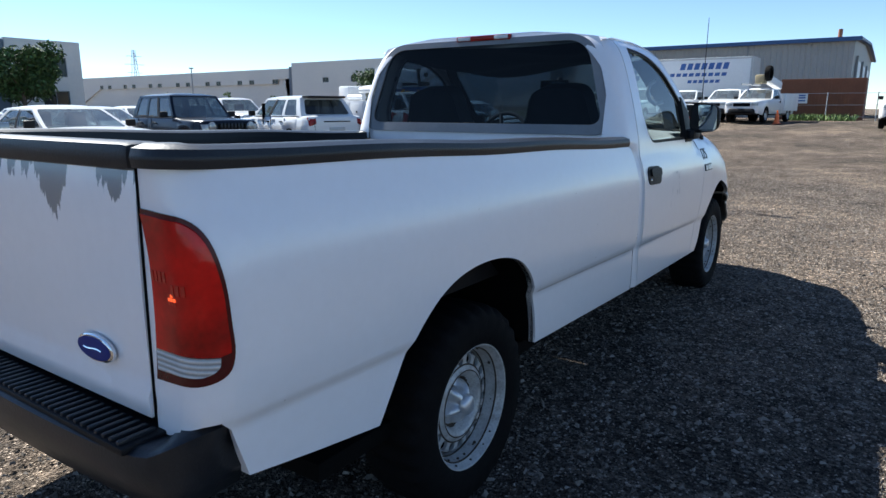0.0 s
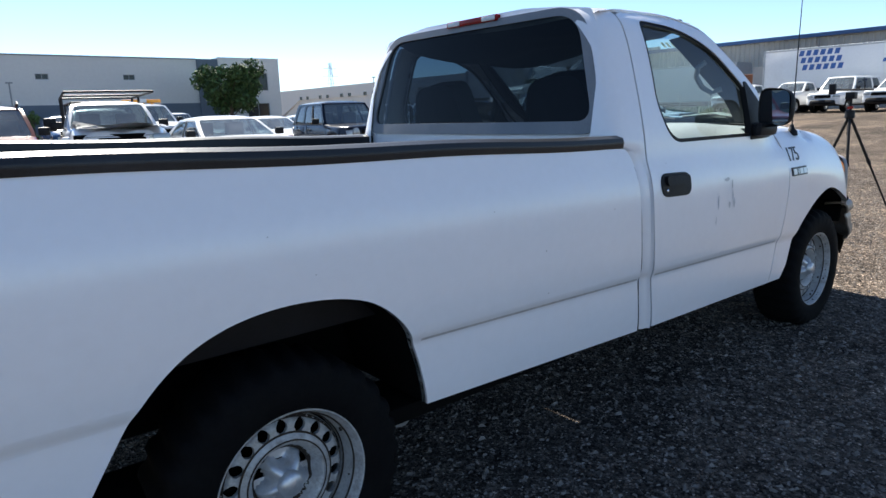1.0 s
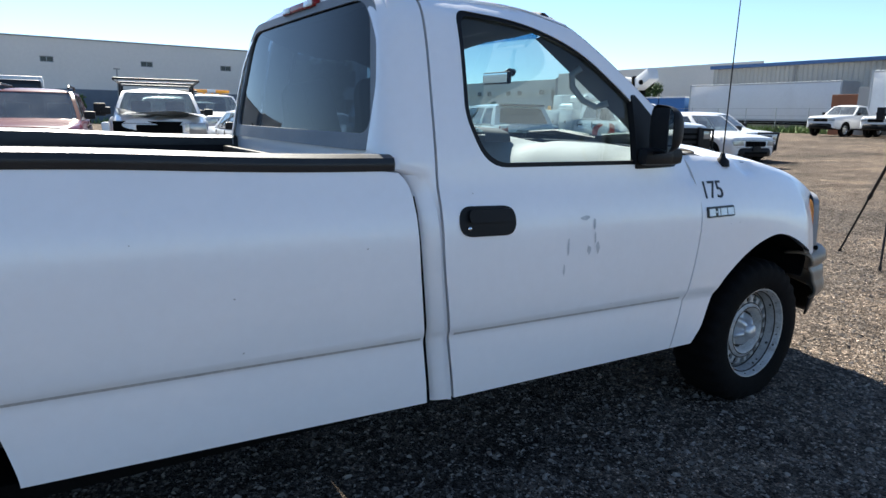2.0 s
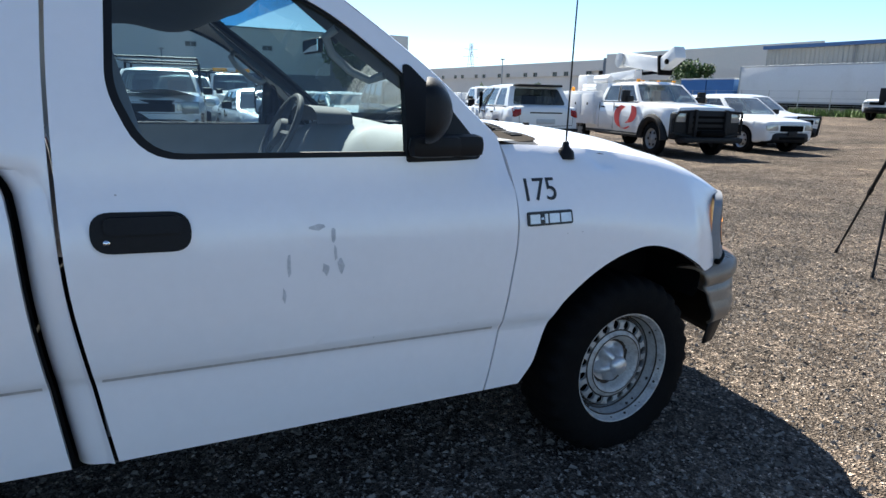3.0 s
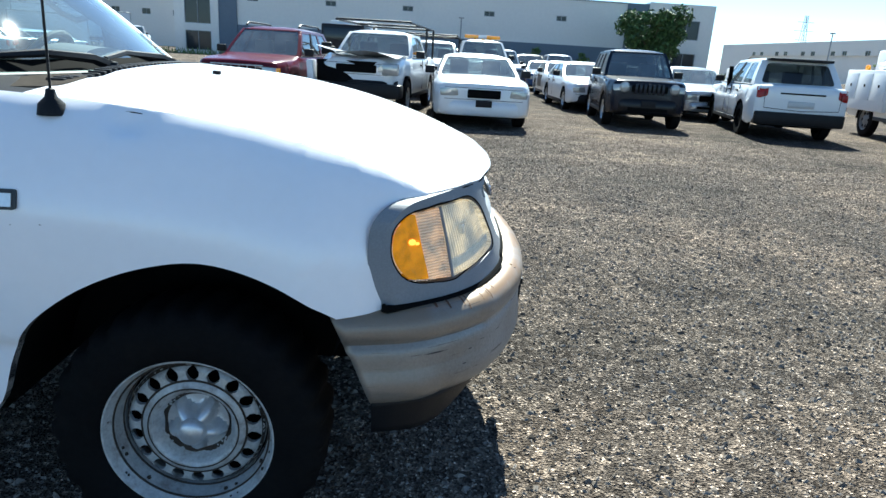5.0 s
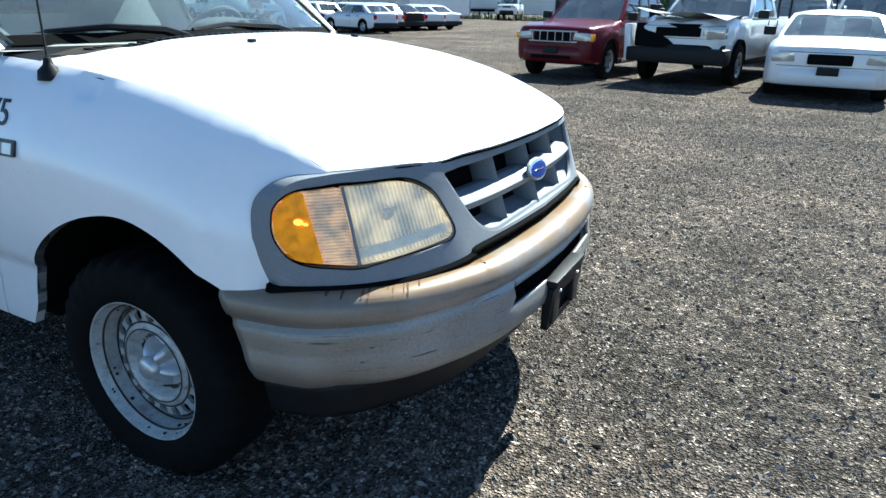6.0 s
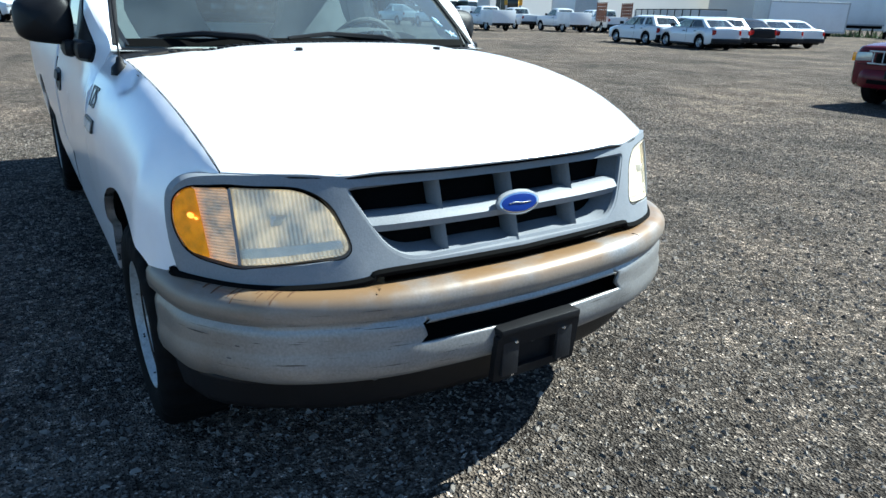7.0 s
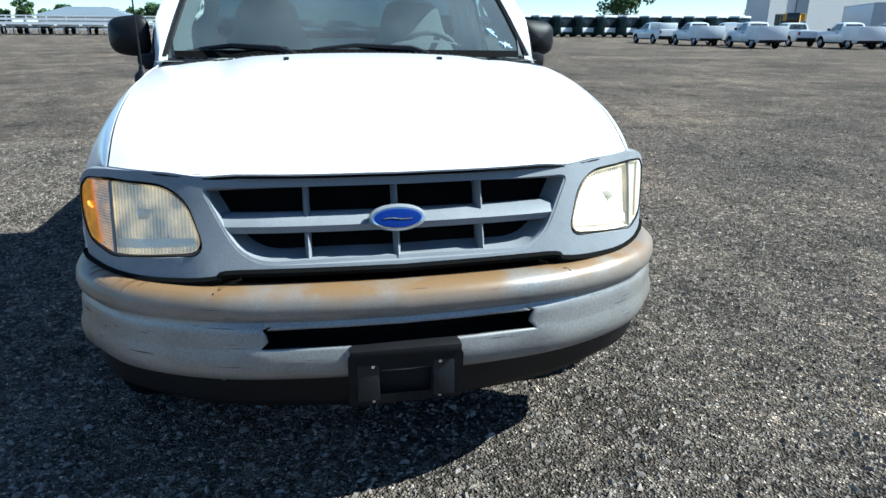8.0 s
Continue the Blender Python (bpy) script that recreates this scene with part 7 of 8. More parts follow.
def vehicle(name, label, m, S, paint, front_trim=None, rims=None, rack=False, light_bar=None, cap=False, dark_grille=True, group="", category="car", crushed=False, stripe=None, utility=False):
    """A parked vehicle, nose towards local +x, standing on z = 0: lofted body with open wheel arches, glazed cabin, lamps and trim."""
    V = root(name, label, category, m, group)
    L, W, wb, wr = S["L"], S["W"] / 2, S["wb"], S["wr"]
    rims = rims or ALLOY
    xf = wb / 2 + S["fo"]
    xr = xf - L
    xa = (wb / 2, -wb / 2)
    zb, arch = S["zb"], wr * 1.18
    hood, nose, belt, tail = S["hood"], S["nose"], S["belt"], S["tail"]
    bed = S["bed"]
    ws0, rf0 = S["ws0"], S["rf0"]

    def top(x):
        if x > ws0:
            t = (x - ws0) / (xf - ws0)
            return belt + (hood - belt) * min(1, t * 4) + (nose - hood) * t ** 2.5
        if x > rf0 or bed:
            return belt
        t = (rf0 - x) / (rf0 - xr)
        return belt + (tail - belt) * min(1.0, t * 3) - 0.05 * t ** 3

    def half(x):
        e = min(xf - x, x - xr)
        k = 1.0 - 0.20 * max(0.0, 1 - (xf - x) / 0.55) ** 2.2 - 0.12 * max(0.0, 1 - (x - xr) / 0.40) ** 2.2
        return W * k

    def low(x):
        z = zb + 0.10 * max(0.0, 1 - min(xf - x, x - xr) / 0.35)
        for a in xa:
            if abs(x - a) < arch:
                z = max(z, wr + math.sqrt(arch * arch - (x - a) ** 2) * 0.98)
        return z

    nd, td = (0.10, 0.04) if bed else (0.20, 0.14)          # how deep the nose and the tail are rounded
    xs = set(np.linspace(xr + td, xf - nd, 40).tolist())
    for a in xa:
        xs |= {a + arch * math.cos(k * math.pi / 12) for k in range(13)} | {a + arch * 1.001, a - arch * 1.001}
    if bed:
        xs |= {bed[1] - 0.001, bed[1] + 0.02, xr + 0.06, xr + 0.061}
    xs |= {ws0, rf0}
    xs = sorted(x for x in xs if xr + td <= x <= xf - nd)

    def section(x):
        w, z0, z1 = half(x), low(x), top(x)
        z0 = min(z0, z1 - 0.12)
        h = z1 - z0
        flare = 0.012 * max(math.exp(-((x - a) / (arch * 1.2)) ** 4) for a in xa)
        sec = [(w - 0.06, z0), (w - 0.016 + flare, z0 + 0.06 * h), (w + flare, z0 + 0.30 * h), (w + flare * 0.6, z0 + 0.52 * h), (w + 0.004, z0 + 0.66 * h), (w - 0.004, z0 + 0.70 * h),
               (w - 0.022, z0 + 0.85 * h), (w - 0.050, z0 + 0.95 * h), (w - 0.085, z1 + 0.002), (w - 0.13, z1 + (0.004 if x <= ws0 else 0.016))]
        if bed and xr + 0.0605 < x < bed[1]:
            sec += [(w - 0.14, z1 - 0.02), (w - 0.15, 0.80), (0, 0.80)]
        else:
            sec += [(w * 0.66, z1 + 0.024), (w * 0.36, z1 + 0.034), (0, z1 + 0.038)]
        if crushed and x > wb / 2 + 0.05:
            sec = [(y * 0.92, z - 0.05 * math.sin(9 * y + 5 * x) if z > 0.8 else z) for y, z in sec]
        return sec

    SWELL = [(0.0, 1.0), (0.42, 0.985), (0.66, 0.94), (0.82, 0.88), (0.93, 0.78), (0.98, 0.62), (1.0, 0.0)]

    def end_x(y, z, front=True):
        """The rounded face of the nose or the tail."""
        x0 = xf - nd if front else xr + td
        sec = section(x0)
        w, zl, zh = max(p[0] for p in sec), sec[0][1], max(p[1] for p in sec)
        g = ((abs(y) / w) ** 5 + abs((z - (zl + zh) / 2) / ((zh - zl) / 2)) ** 5) ** 0.2
        t = curve_at([(g1, t1) for t1, g1 in SWELL[::-1]], min(1.0, g))
        return x0 + nd * t if front else x0 - td * t

    bm = bmesh.new()
    rings = []

    def ring(x, sec):
        return [bm.verts.new((x, y, z)) for y, z in sec] + [bm.verts.new((x, -y, z)) for y, z in sec[:-1][::-1]]

    def shrunk(sec, g):
        zm = (sec[0][1] + sec[-1][1]) / 2
        return [(y * g, zm + (z - zm) * g) for y, z in sec]

    s0, s1 = section(xs[0]), section(xs[-1])
    for t, g in SWELL[1:-1][::-1]:
        rings.append(ring(xs[0] - td * t, shrunk(s0, g)))
    for x in xs:
        rings.append(ring(x, section(x)))
    for t, g in SWELL[1:-1]:
        rings.append(ring(xs[-1] + nd * t, shrunk(s1, g)))
    n = len(rings[0])
    for r0, r1 in zip(rings, rings[1:]):
        if len(r0) != len(r1):
            continue
        for k in range(n - 1):
            bm.faces.new((r0[k], r1[k], r1[k + 1], r0[k + 1]))
    bm.faces.new(rings[0])
    bm.faces.new(rings[-1])
    part("body", bm, paint, V, smooth=38)
    # dark floor and wheel wells
    part("underbody", box_bm(xr + 0.12, xf - 0.25, -W + 0.24, W - 0.24, zb - 0.02, min(belt, hood) - 0.25, 0.02), DARK, V, smooth=0)
    # cabin: painted frame with real openings, glazed
    rz, wt = S["roof"], W * 0.75
    wbse = W - 0.075
    zbase, zt = belt - 0.012, rz - 0.075
    xb0, xb1 = ws0 + 0.03, rf0 - (0.02 if bed else 0.05)
    xt0, xt1 = S["ws1"], S["rf1"]

    def cab_y(b):
        return wbse + (wt - wbse) * b ** 1.35

    def side_place(s):
        def f(u, b, d=0.0):
            return Vector(((xb1 + (xb0 - xb1) * u) * (1 - b) + (xt1 + (xt0 - xt1) * u) * b, s * (cab_y(b) - d), zbase + (zt - zbase) * b))
        return f

    def end_place(front):
        def f(v, b, d=0.0):
            x = (xb0 * (1 - b) + xt0 * b) if front else (xb1 * (1 - b) + xt1 * b)
            bow = (0.13 if front else 0.06) * (1 - v * v) * (1 - 0.5 * b)
            return Vector((x + (bow - d if front else d - bow), v * cab_y(b), zbase + (zt - zbase) * b))
        return f

    def roof(u, v):
        y = (v - 0.5) * 2
        x0, x1 = xt1 - 0.045 * (1 - y * y), xt0 + 0.075 * (1 - y * y)
        e = abs(2 * u - 1)
        return Vector((x0 + (x1 - x0) * u, y * wt, rz - (rz - zt) * max(abs(y) ** 3.2, e ** 5) - 0.012 * e ** 2))
    part("roof", grid(bmesh.new(), 16, 16, roof), paint, V)

    def glazed(nm, outline, hole, place, mat, steps=(0.12, 0.25)):
        frame_bm = panel(outline, hole, place, *steps, flange=0.03)
        part(nm + "_frame", frame_bm, paint, V)
        for h in hole:
            part(nm, panel(h, [], lambda a, b, d=0.0: place(a, b, 0.012 + d), *steps), mat, V)
    glazed("windscreen", [(-1, 0), (1, 0), (1, 1), (-1, 1)], [rounded([(-0.925, 0.05), (0.925, 0.05), (0.90, 0.955), (-0.90, 0.955)], 0.08, 4)], end_place(True), CAR_SCREEN, (0.2, 0.3))
    glazed("rear_window", [(-1, 0), (1, 0), (1, 1), (-1, 1)], [rounded([(-0.84, 0.14), (0.84, 0.14), (0.82, 0.90), (-0.82, 0.90)], 0.10, 4)], end_place(False), CAR_PRIVACY if S["rf1"] < -1.7 else CAR_GLASS, (0.2, 0.3))
    long_cab = (S["ws1"] - S["rf1"]) > 1.0
    for s in (-1, 1):
        if S["rf1"] < -1.5:                               # estate bodies: two doors and a quarter light
            cuts = ((0.09, 0.335), (0.385, 0.625), (0.665, 0.955))
        elif long_cab:
            cuts = ((0.10, 0.475), (0.525, 0.955))
        else:
            cuts = ((0.13, 0.93),)
        holes = []
        for c0, c1 in cuts:
            edge = [0.06 if c1 > 0.9 else 0.035, 0.03, 0.03, 0.06 if c0 < 0.2 else 0.03]
            holes.append(rounded([(c1, 0.09), (c0, 0.09), (c0, 0.90), (c1, 0.90)], edge, 3))
        glazed("side_window", [(1, 0), (0, 0), (0, 1), (1, 1)], holes, side_place(s), CAR_GLASS, (0.15, 0.25))
        part("window_trim", tube(bmesh.new(), [side_place(s)(u, 0.03, -0.006) for u in (0.04, 0.35, 0.65, 0.97)], 0.010, 5), BLACK_PLASTIC, V)
        if long_cab:
            mid = (cuts[-2][1] + cuts[-1][0]) / 2
            part("door_pillar", panel([(mid - 0.022, 0.06), (mid + 0.022, 0.06), (mid + 0.022, 0.93), (mid - 0.022, 0.93)], [], lambda a, b, d=0.0: side_place(s)(a, b, -0.004 + d), 0.1, 0.3, flange=0.01), BLACK_PLASTIC, V)
        # mirrors, handles, lamps
        mi = Vector((ws0 - 0.22, s * (W + 0.09), belt + 0.09))
        part("mirror", box_bm(mi.x - 0.05, mi.x + 0.05, mi.y - 0.11, mi.y + 0.10, mi.z - 0.075, mi.z + 0.085, 0.03), BLACK_PLASTIC, V)
        for hx in ((ws0 - 1.05, ws0 - 1.9) if long_cab else (ws0 - 1.1,)):
            part("door_handle", box_bm(hx - 0.09, hx + 0.09, s * W - 0.02, s * W + 0.02, belt - 0.17, belt - 0.13, 0.01), BLACK_PLASTIC, V)
            part("door_gap", box_bm(hx - 0.2, hx - 0.19, s * (W - 0.02), s * (W + 0.002), zb + 0.12, belt - 0.03), DARK, V, smooth=0)
        hl = half(xf - nd)
        if not (crushed and s < 0):
            lamp = rounded([(s * (hl - 0.40), nose - 0.20), (s * (hl - 0.045), nose - 0.215), (s * (hl - 0.03), nose - 0.075), (s * (hl - 0.37), nose - 0.06)], 0.03, 3)
            part("headlight", panel(lamp, [], lambda y, z, d=0.0: Vector((end_x(y, z) + 0.008 - d, y, z)), 0.05, 0.05, flange=0.03), LAMP_GLASS, V)
        tl = half(xr + td)
        lw, lt, lh = S.get("tl", (0.20, 0.10, 0.24))         # width, drop below the tail's edge and height of the tail lamps
        lamp = rounded([(s * (tl - lw), tail - lt - lh * 0.75), (s * (tl - 0.10), tail - lt - lh), (s * (tl - 0.025), tail - lt - lh), (s * (tl - 0.03), tail - lt), (s * (tl - lw), tail - lt - 0.02)], 0.025, 3)
        part("tail_light", panel(lamp, [], lambda y, z, d=0.0: Vector((end_x(y, z, False) - 0.008 + d, y, z)), 0.05, 0.05, flange=0.03), RED_LENS, V)
        for a in xa:
            tyre_parts(V, a, s * (W - 0.125), wr, s, rims)
            part("arch_liner", tube(bmesh.new(), [(a + arch * math.cos(k * math.pi / 14), s * (W - 0.05), wr + arch * 0.98 * math.sin(k * math.pi / 14)) for k in range(15)], 0.045, 5), DARK, V)
        part("rocker_trim", box_bm(-wb / 2 + arch, wb / 2 - arch, s * (W - 0.06), s * (W - 0.002), zb - 0.03, zb + 0.06, 0.01), BLACK_PLASTIC, V)
    gw = half(xf) * S.get("gw", 0.55)
    gr = rounded([(-gw, nose - 0.235), (gw, nose - 0.235), (gw, nose - 0.07), (-gw, nose - 0.07)], 0.03, 3)
    part("grille", panel(gr, [], lambda y, z, d=0.0: Vector((end_x(y, z) + 0.010 - d, y, z)), 0.08, 0.06, flange=0.03), DARK if dark_grille else CHROME, V)
    fb = front_trim or paint
    hw = half(xf - 0.02)
    for nm, z in (("hood_gap", nose - 0.045), ("bumper_gap", nose - 0.265)):
        ys = [(-1 + 2 * k / 12) * (hw - 0.02) for k in range(13)]
        part(nm, tube(bmesh.new(), [(end_x(y, z) - 0.001, y, z) for y in ys], 0.006, 4), DARK, V)
    def bumper(u, v):
        y = (u - 0.5) * 2
        a = abs(y)
        b = half(xf - 0.1) * 1.01
        z0, z1 = zb + 0.02, zb + 0.04 + (nose - zb) * 0.44
        q = v * math.pi
        return Vector((xf + 0.05 - 0.55 * max(0.0, a - 0.55) ** 2.2 * 2.2 - 0.06 * (1 - math.sin(q)), y * b, z0 + (z1 - z0) * (0.5 - 0.5 * math.cos(q))))
    bp = part("front_bumper", grid(bmesh.new(), 24, 8, bumper), fb, V, smooth=60)
    so = bp.modifiers.new("thickness", "SOLIDIFY")
    so.thickness = 0.06
    if S.get("intake", True):
        part("air_intake", box_bm(xf + 0.02, xf + 0.062, -gw * 1.1, gw * 1.1, zb + 0.10, zb + 0.17, 0.005), DARK, V)
    part("plate_mount", box_bm(xf + 0.04, xf + 0.072, -0.16, 0.16, zb + 0.20, zb + 0.33, 0.005), BLACK_PLASTIC, V)
    part("rear_bumper", box_bm(xr - 0.06, xr + 0.16, -half(xr + 0.1) * 0.98, half(xr + 0.1) * 0.98, zb + 0.06, zb + 0.30, 0.04), front_trim or BLACK_PLASTIC, V)
    part("dashboard", box_bm(ws0 - 0.55, ws0 - 0.1, -wbse + 0.1, wbse - 0.1, belt - 0.25, belt + 0.02, 0.04), INTERIOR_DARK, V)
    for y in (-0.38, 0.38):
        part("seat", box_bm(S["ws1"] - 0.62, S["ws1"] - 0.45, y - 0.22, y + 0.22, belt - 0.4, belt + 0.34, 0.05), INTERIOR_DARK, V)
    if rack:
        for s in (-1, 1):
            part("rack_rail", tube(bmesh.new(), [(xr + 0.25, s * (W - 0.12), rz + 0.16), (ws0 + 0.1, s * (W - 0.12), rz + 0.16)], 0.03, 6), BLACK_PLASTIC, V)
            for x in (xr + 0.25, bed[1] - 0.1 if bed else -0.5, ):
                part("rack_post", tube(bmesh.new(), [(x, s * (W - 0.12), belt - 0.05), (x, s * (W - 0.12), rz + 0.16)], 0.03, 6), BLACK_PLASTIC, V)
        for x in (xr + 0.25, (xr + ws0) / 2, ws0 + 0.1):
            part("rack_bar", tube(bmesh.new(), [(x, -W + 0.12, rz + 0.17), (x, W - 0.12, rz + 0.17)], 0.025, 6), BLACK_PLASTIC, V)
    if light_bar:
        lb = part("light_bar", box_bm(S["ws1"] - 0.5, S["ws1"] - 0.22, -0.68, 0.68, rz + 0.03, rz + 0.16, 0.03), AMBER, V, "amber beacon bar")
        part("bar_middle", box_bm(S["ws1"] - 0.51, S["ws1"] - 0.21, -0.16, 0.16, rz + 0.035, rz + 0.165, 0.02), CLEAR_WHITE, lb)
        for y in (-0.3, 0.0, 0.3):
            part("marker_lamp", box_bm(S["ws1"] - 0.12, S["ws1"] - 0.06, y - 0.04, y + 0.04, rz - 0.02, rz + 0.02, 0.01), AMBER, V)
    if cap:
        part("bed_cap", box_bm(bed[0] + 0.02, bed[1] + 0.05, -W + 0.1, W - 0.1, belt, rz - 0.05, 0.08), paint, V)
    if utility:
        ub = part("utility_body", box_bm(bed[0] - 0.25, bed[1] - 0.05, -W - 0.05, W + 0.05, 0.62, belt + 0.32, 0.03), UTILITY_WHITE, V, "white utility boxes")
        for s in (-1, 1):
            for x in (bed[0] + 0.1, bed[0] + 0.85):
                part("box_door", box_bm(x, x + 0.62, s * (W + 0.045), s * (W + 0.062), 0.95, belt + 0.22, 0.005), UTILITY_WHITE, ub)
    if stripe:
        part("door_band", box_bm(-0.6, 0.5, -W - 0.004, -W + 0.02, belt - 0.55, belt - 0.1), stripe, V, smooth=0)
    return V


def suv_crossover():
    v = vehicle("damaged_suv", "white SUV with crumpled side doors seen from behind", on_ground(9.60, 14.20, 77), dict(SUV, L=5.1, W=2.0, wb=3.1, roof=1.78, belt=1.15, tail=1.18, tl=(0.24, 0.04, 0.24)), CAR_WHITE, None, DARK, category="SUV")
    part("tailgate_strip", box_bm(-2.66, -2.58, -0.46, 0.46, 1.00, 1.035, 0.01), DARK, v, "black tailgate strip")
    part("plate_recess", box_bm(-2.665, -2.60, -0.27, 0.27, 0.72, 0.86, 0.02), GALV, v, "grey plate recess")
    part("tailgate_gap", tube(bmesh.new(), [(-2.655, -0.78, 1.05), (-2.675, -0.76, 0.70), (-2.68, 0.0, 0.66), (-2.675, 0.76, 0.70), (-2.655, 0.78, 1.05)], 0.007, 5), DARK, v)
    part("roof_spoiler", box_bm(-2.15, -1.80, -0.66, 0.66, 1.70, 1.76, 0.02), BLACK_PLASTIC, v)
    bm = bmesh.new()
    rng = random.Random(2)
    grid(bm, 9, 7, lambda a, b: Vector((-0.75 + 1.6 * a, 0.955 + rng.uniform(-0.03, 0.05), 0.45 + 0.62 * b)))
    part("crumpled_door", bm, CAR_WHITE, v, "dented white doors", smooth=20)
    part("rear_cladding", box_bm(-2.70, -2.40, -0.92, 0.92, 0.34, 0.53, 0.05), BLACK_PLASTIC, v, "black lower bumper")
    part("torn_door_edge", box_bm(0.02, 0.07, 0.90, 1.0, 0.45, 1.55, 0.01), DARK, v)
    return v


def bucket_truck():
    S = dict(PICKUP, L=6.6, W=2.03, wb=4.2, wr=0.43, zb=0.48, hood=1.34, nose=1.24, belt=1.36, tail=1.36, roof=1.95, ws0=1.30, ws1=0.70, rf1=-0.75, rf0=-0.88, bed=(-3.4, -1.0), fo=0.92)
    v = vehicle("bucket_truck", "white bucket truck with red swirl decal and black push bar", on_ground(12.80, 11.95, -103), S, CAR_WHITE, BLACK_PLASTIC, STEEL_WHEEL, category="utility truck")
    for y in (-0.5, 0.0, 0.5):
        part("marker_lamp", box_bm(0.62, 0.70, y - 0.04, y + 0.04, 1.93, 1.975, 0.01), AMBER, v)
    part("roof_beacon", lathe(bmesh.new(), [(0.0, 0.09), (0.05, 0.085), (0.065, 0.0)], "z", 12, (0.35, -0.45, 1.93)), AMBER, v)
    for s in (-1, 1):
        ub = part("utility_box", box_bm(-3.5, -1.0, s * 0.55, s * 1.10, 0.66, 1.66, 0.03), UTILITY_WHITE, v, "white utility body box")
        for x in (-3.42, -2.58, -1.76):
            d = part("box_door", box_bm(x, x + 0.72, s * 1.095, s * 1.118, 0.92, 1.58, 0.006), UTILITY_WHITE, ub)
            part("latch", box_bm(x + 0.33, x + 0.40, s * 1.115, s * 1.13, 1.24, 1.31, 0.004), DARK, d)
        part("fender_flare", tube(bmesh.new(), [(2.1 + 0.57 * math.cos(a), s * 0.98, 0.43 + 0.56 * math.sin(a)) for a in [k * math.pi / 12 for k in range(13)]], 0.11, 8), BLACK_PLASTIC, v)
        part("headlamp_bezel", box_bm(2.86, 3.06, s * 0.66, s * 0.93, 0.90, 1.16, 0.02), LAMP_GLASS, v)
        part("running_board", box_bm(-0.9, 1.45, s * 0.92, s * 1.06, 0.42, 0.50, 0.02), BLACK_PLASTIC, v)
        part("tow_mirror", box_bm(0.95, 1.08, s * 1.10, s * 1.32, 1.36, 1.68, 0.03), BLACK_PLASTIC, v)
        part("guard_post", box_bm(3.10, 3.20, s * 0.40, s * 0.48, 0.45, 1.22, 0.02), BLACK_PLASTIC, v)
        part("guard_hoop", tube(bmesh.new(), [(3.12, s * 0.46, 1.18), (3.14, s * 0.92, 1.15), (3.02, s * 1.02, 0.95), (3.02, s * 1.02, 0.62), (3.12, s * 0.5, 0.55)], 0.035, 6), BLACK_PLASTIC, v)
        # red swirl on the door: two crescents
        for lines in (((0.62, 1.24), (0.36, 1.12), (0.28, 0.90), (0.42, 0.68), (0.74, 0.62), (1.02, 0.70)), ((1.16, 1.24), (1.18, 1.02), (1.02, 0.84), (0.78, 0.78))):
            mid = smooth_line(lines, 5)
            bm = bmesh.new()
            rows = []
            for i, (x, z) in enumerate(mid):
                t = i / (len(mid) - 1)
                w = 0.02 + 0.13 * math.sin(math.pi * min(1.0, 0.28 + 0.72 * t))
                rows.append((bm.verts.new((x - w, s * 1.022, z + w * 0.25)), bm.verts.new((x + w, s * 1.022, z - w * 0.1))))
            for r0, r1 in zip(rows, rows[1:]):
                bm.faces.new((r0[0], r1[0], r1[1], r0[1]))
            part("door_decal", bm, DECAL_RED, v, "red swirl decal", smooth=0)
    part("front_mask", box_bm(2.80, 3.03, -0.97, 0.97, 0.46, 1.12, 0.05), BLACK_PLASTIC, v, "black front end")
    part("grille_guard", box_bm(2.98, 3.14, -0.62, 0.62, 0.60, 1.20, 0.03), BLACK_PLASTIC, v, "black grille guard")
    for z in (0.72, 0.86, 1.0):
        part("guard_slot", box_bm(3.13, 3.145, -0.52, 0.52, z, z + 0.06, 0.004), DARK, v)
    part("winch", tube(bmesh.new(), [(3.22, -0.35, 0.62), (3.22, 0.35, 0.62)], 0.09, 10), DARK, v, "black winch drum")
    part("winch_tray", box_bm(2.95, 3.36, -0.86, 0.86, 0.40, 0.54, 0.04), BLACK_PLASTIC, v, "black winch bumper")
    # boom: turret, folded arms, bucket
    part("turret", lathe(bmesh.new(), [(0.0, 2.10), (0.26, 2.06), (0.30, 1.5), (0.32, 1.1)], "z", 16, (-1.7, 0, 0)), UTILITY_WHITE, v, "white boom turret")
    part("lower_arm", box_bm(-1.2, 1.0, -0.13, 0.13, -0.12, 0.12, 0.03, m=pose(-1.2, -0.15, 2.12, 0, -3, 0)), UTILITY_WHITE, v, "white lower boom arm")
    part("upper_arm", box_bm(-1.2, 1.2, -0.16, 0.16, -0.20, 0.20, 0.04, m=pose(-0.35, 0.12, 2.52, 0, 7, 0)), UTILITY_WHITE, v, "white upper boom arm")
    part("arm_elbow", box_bm(-0.42, 0.40, -0.18, 0.18, -0.18, 0.18, 0.06, m=pose(1.05, 0.1, 2.55, 0, -24, 0)), UTILITY_WHITE, v, "white boom elbow")
    part("knuckle", lathe(bmesh.new(), [(0.0, -0.26), (0.22, -0.24), (0.22, 0.24), (0.0, 0.26)], "y", 16, (-1.42, 0.1, 2.62)), GALV, v)
    part("elbow_band", box_bm(-0.06, 0.06, -0.21, 0.21, -0.30, 0.24, 0.02, m=pose(0.74, 0.1, 2.42, 0, -10, 0)), DARK, v, "black hose band")
    part("elbow_pin", lathe(bmesh.new(), [(0.0, -0.24), (0.07, -0.23), (0.07, 0.23), (0.0, 0.24)], "y", 12, (1.12, 0.1, 2.47)), DARK, v)
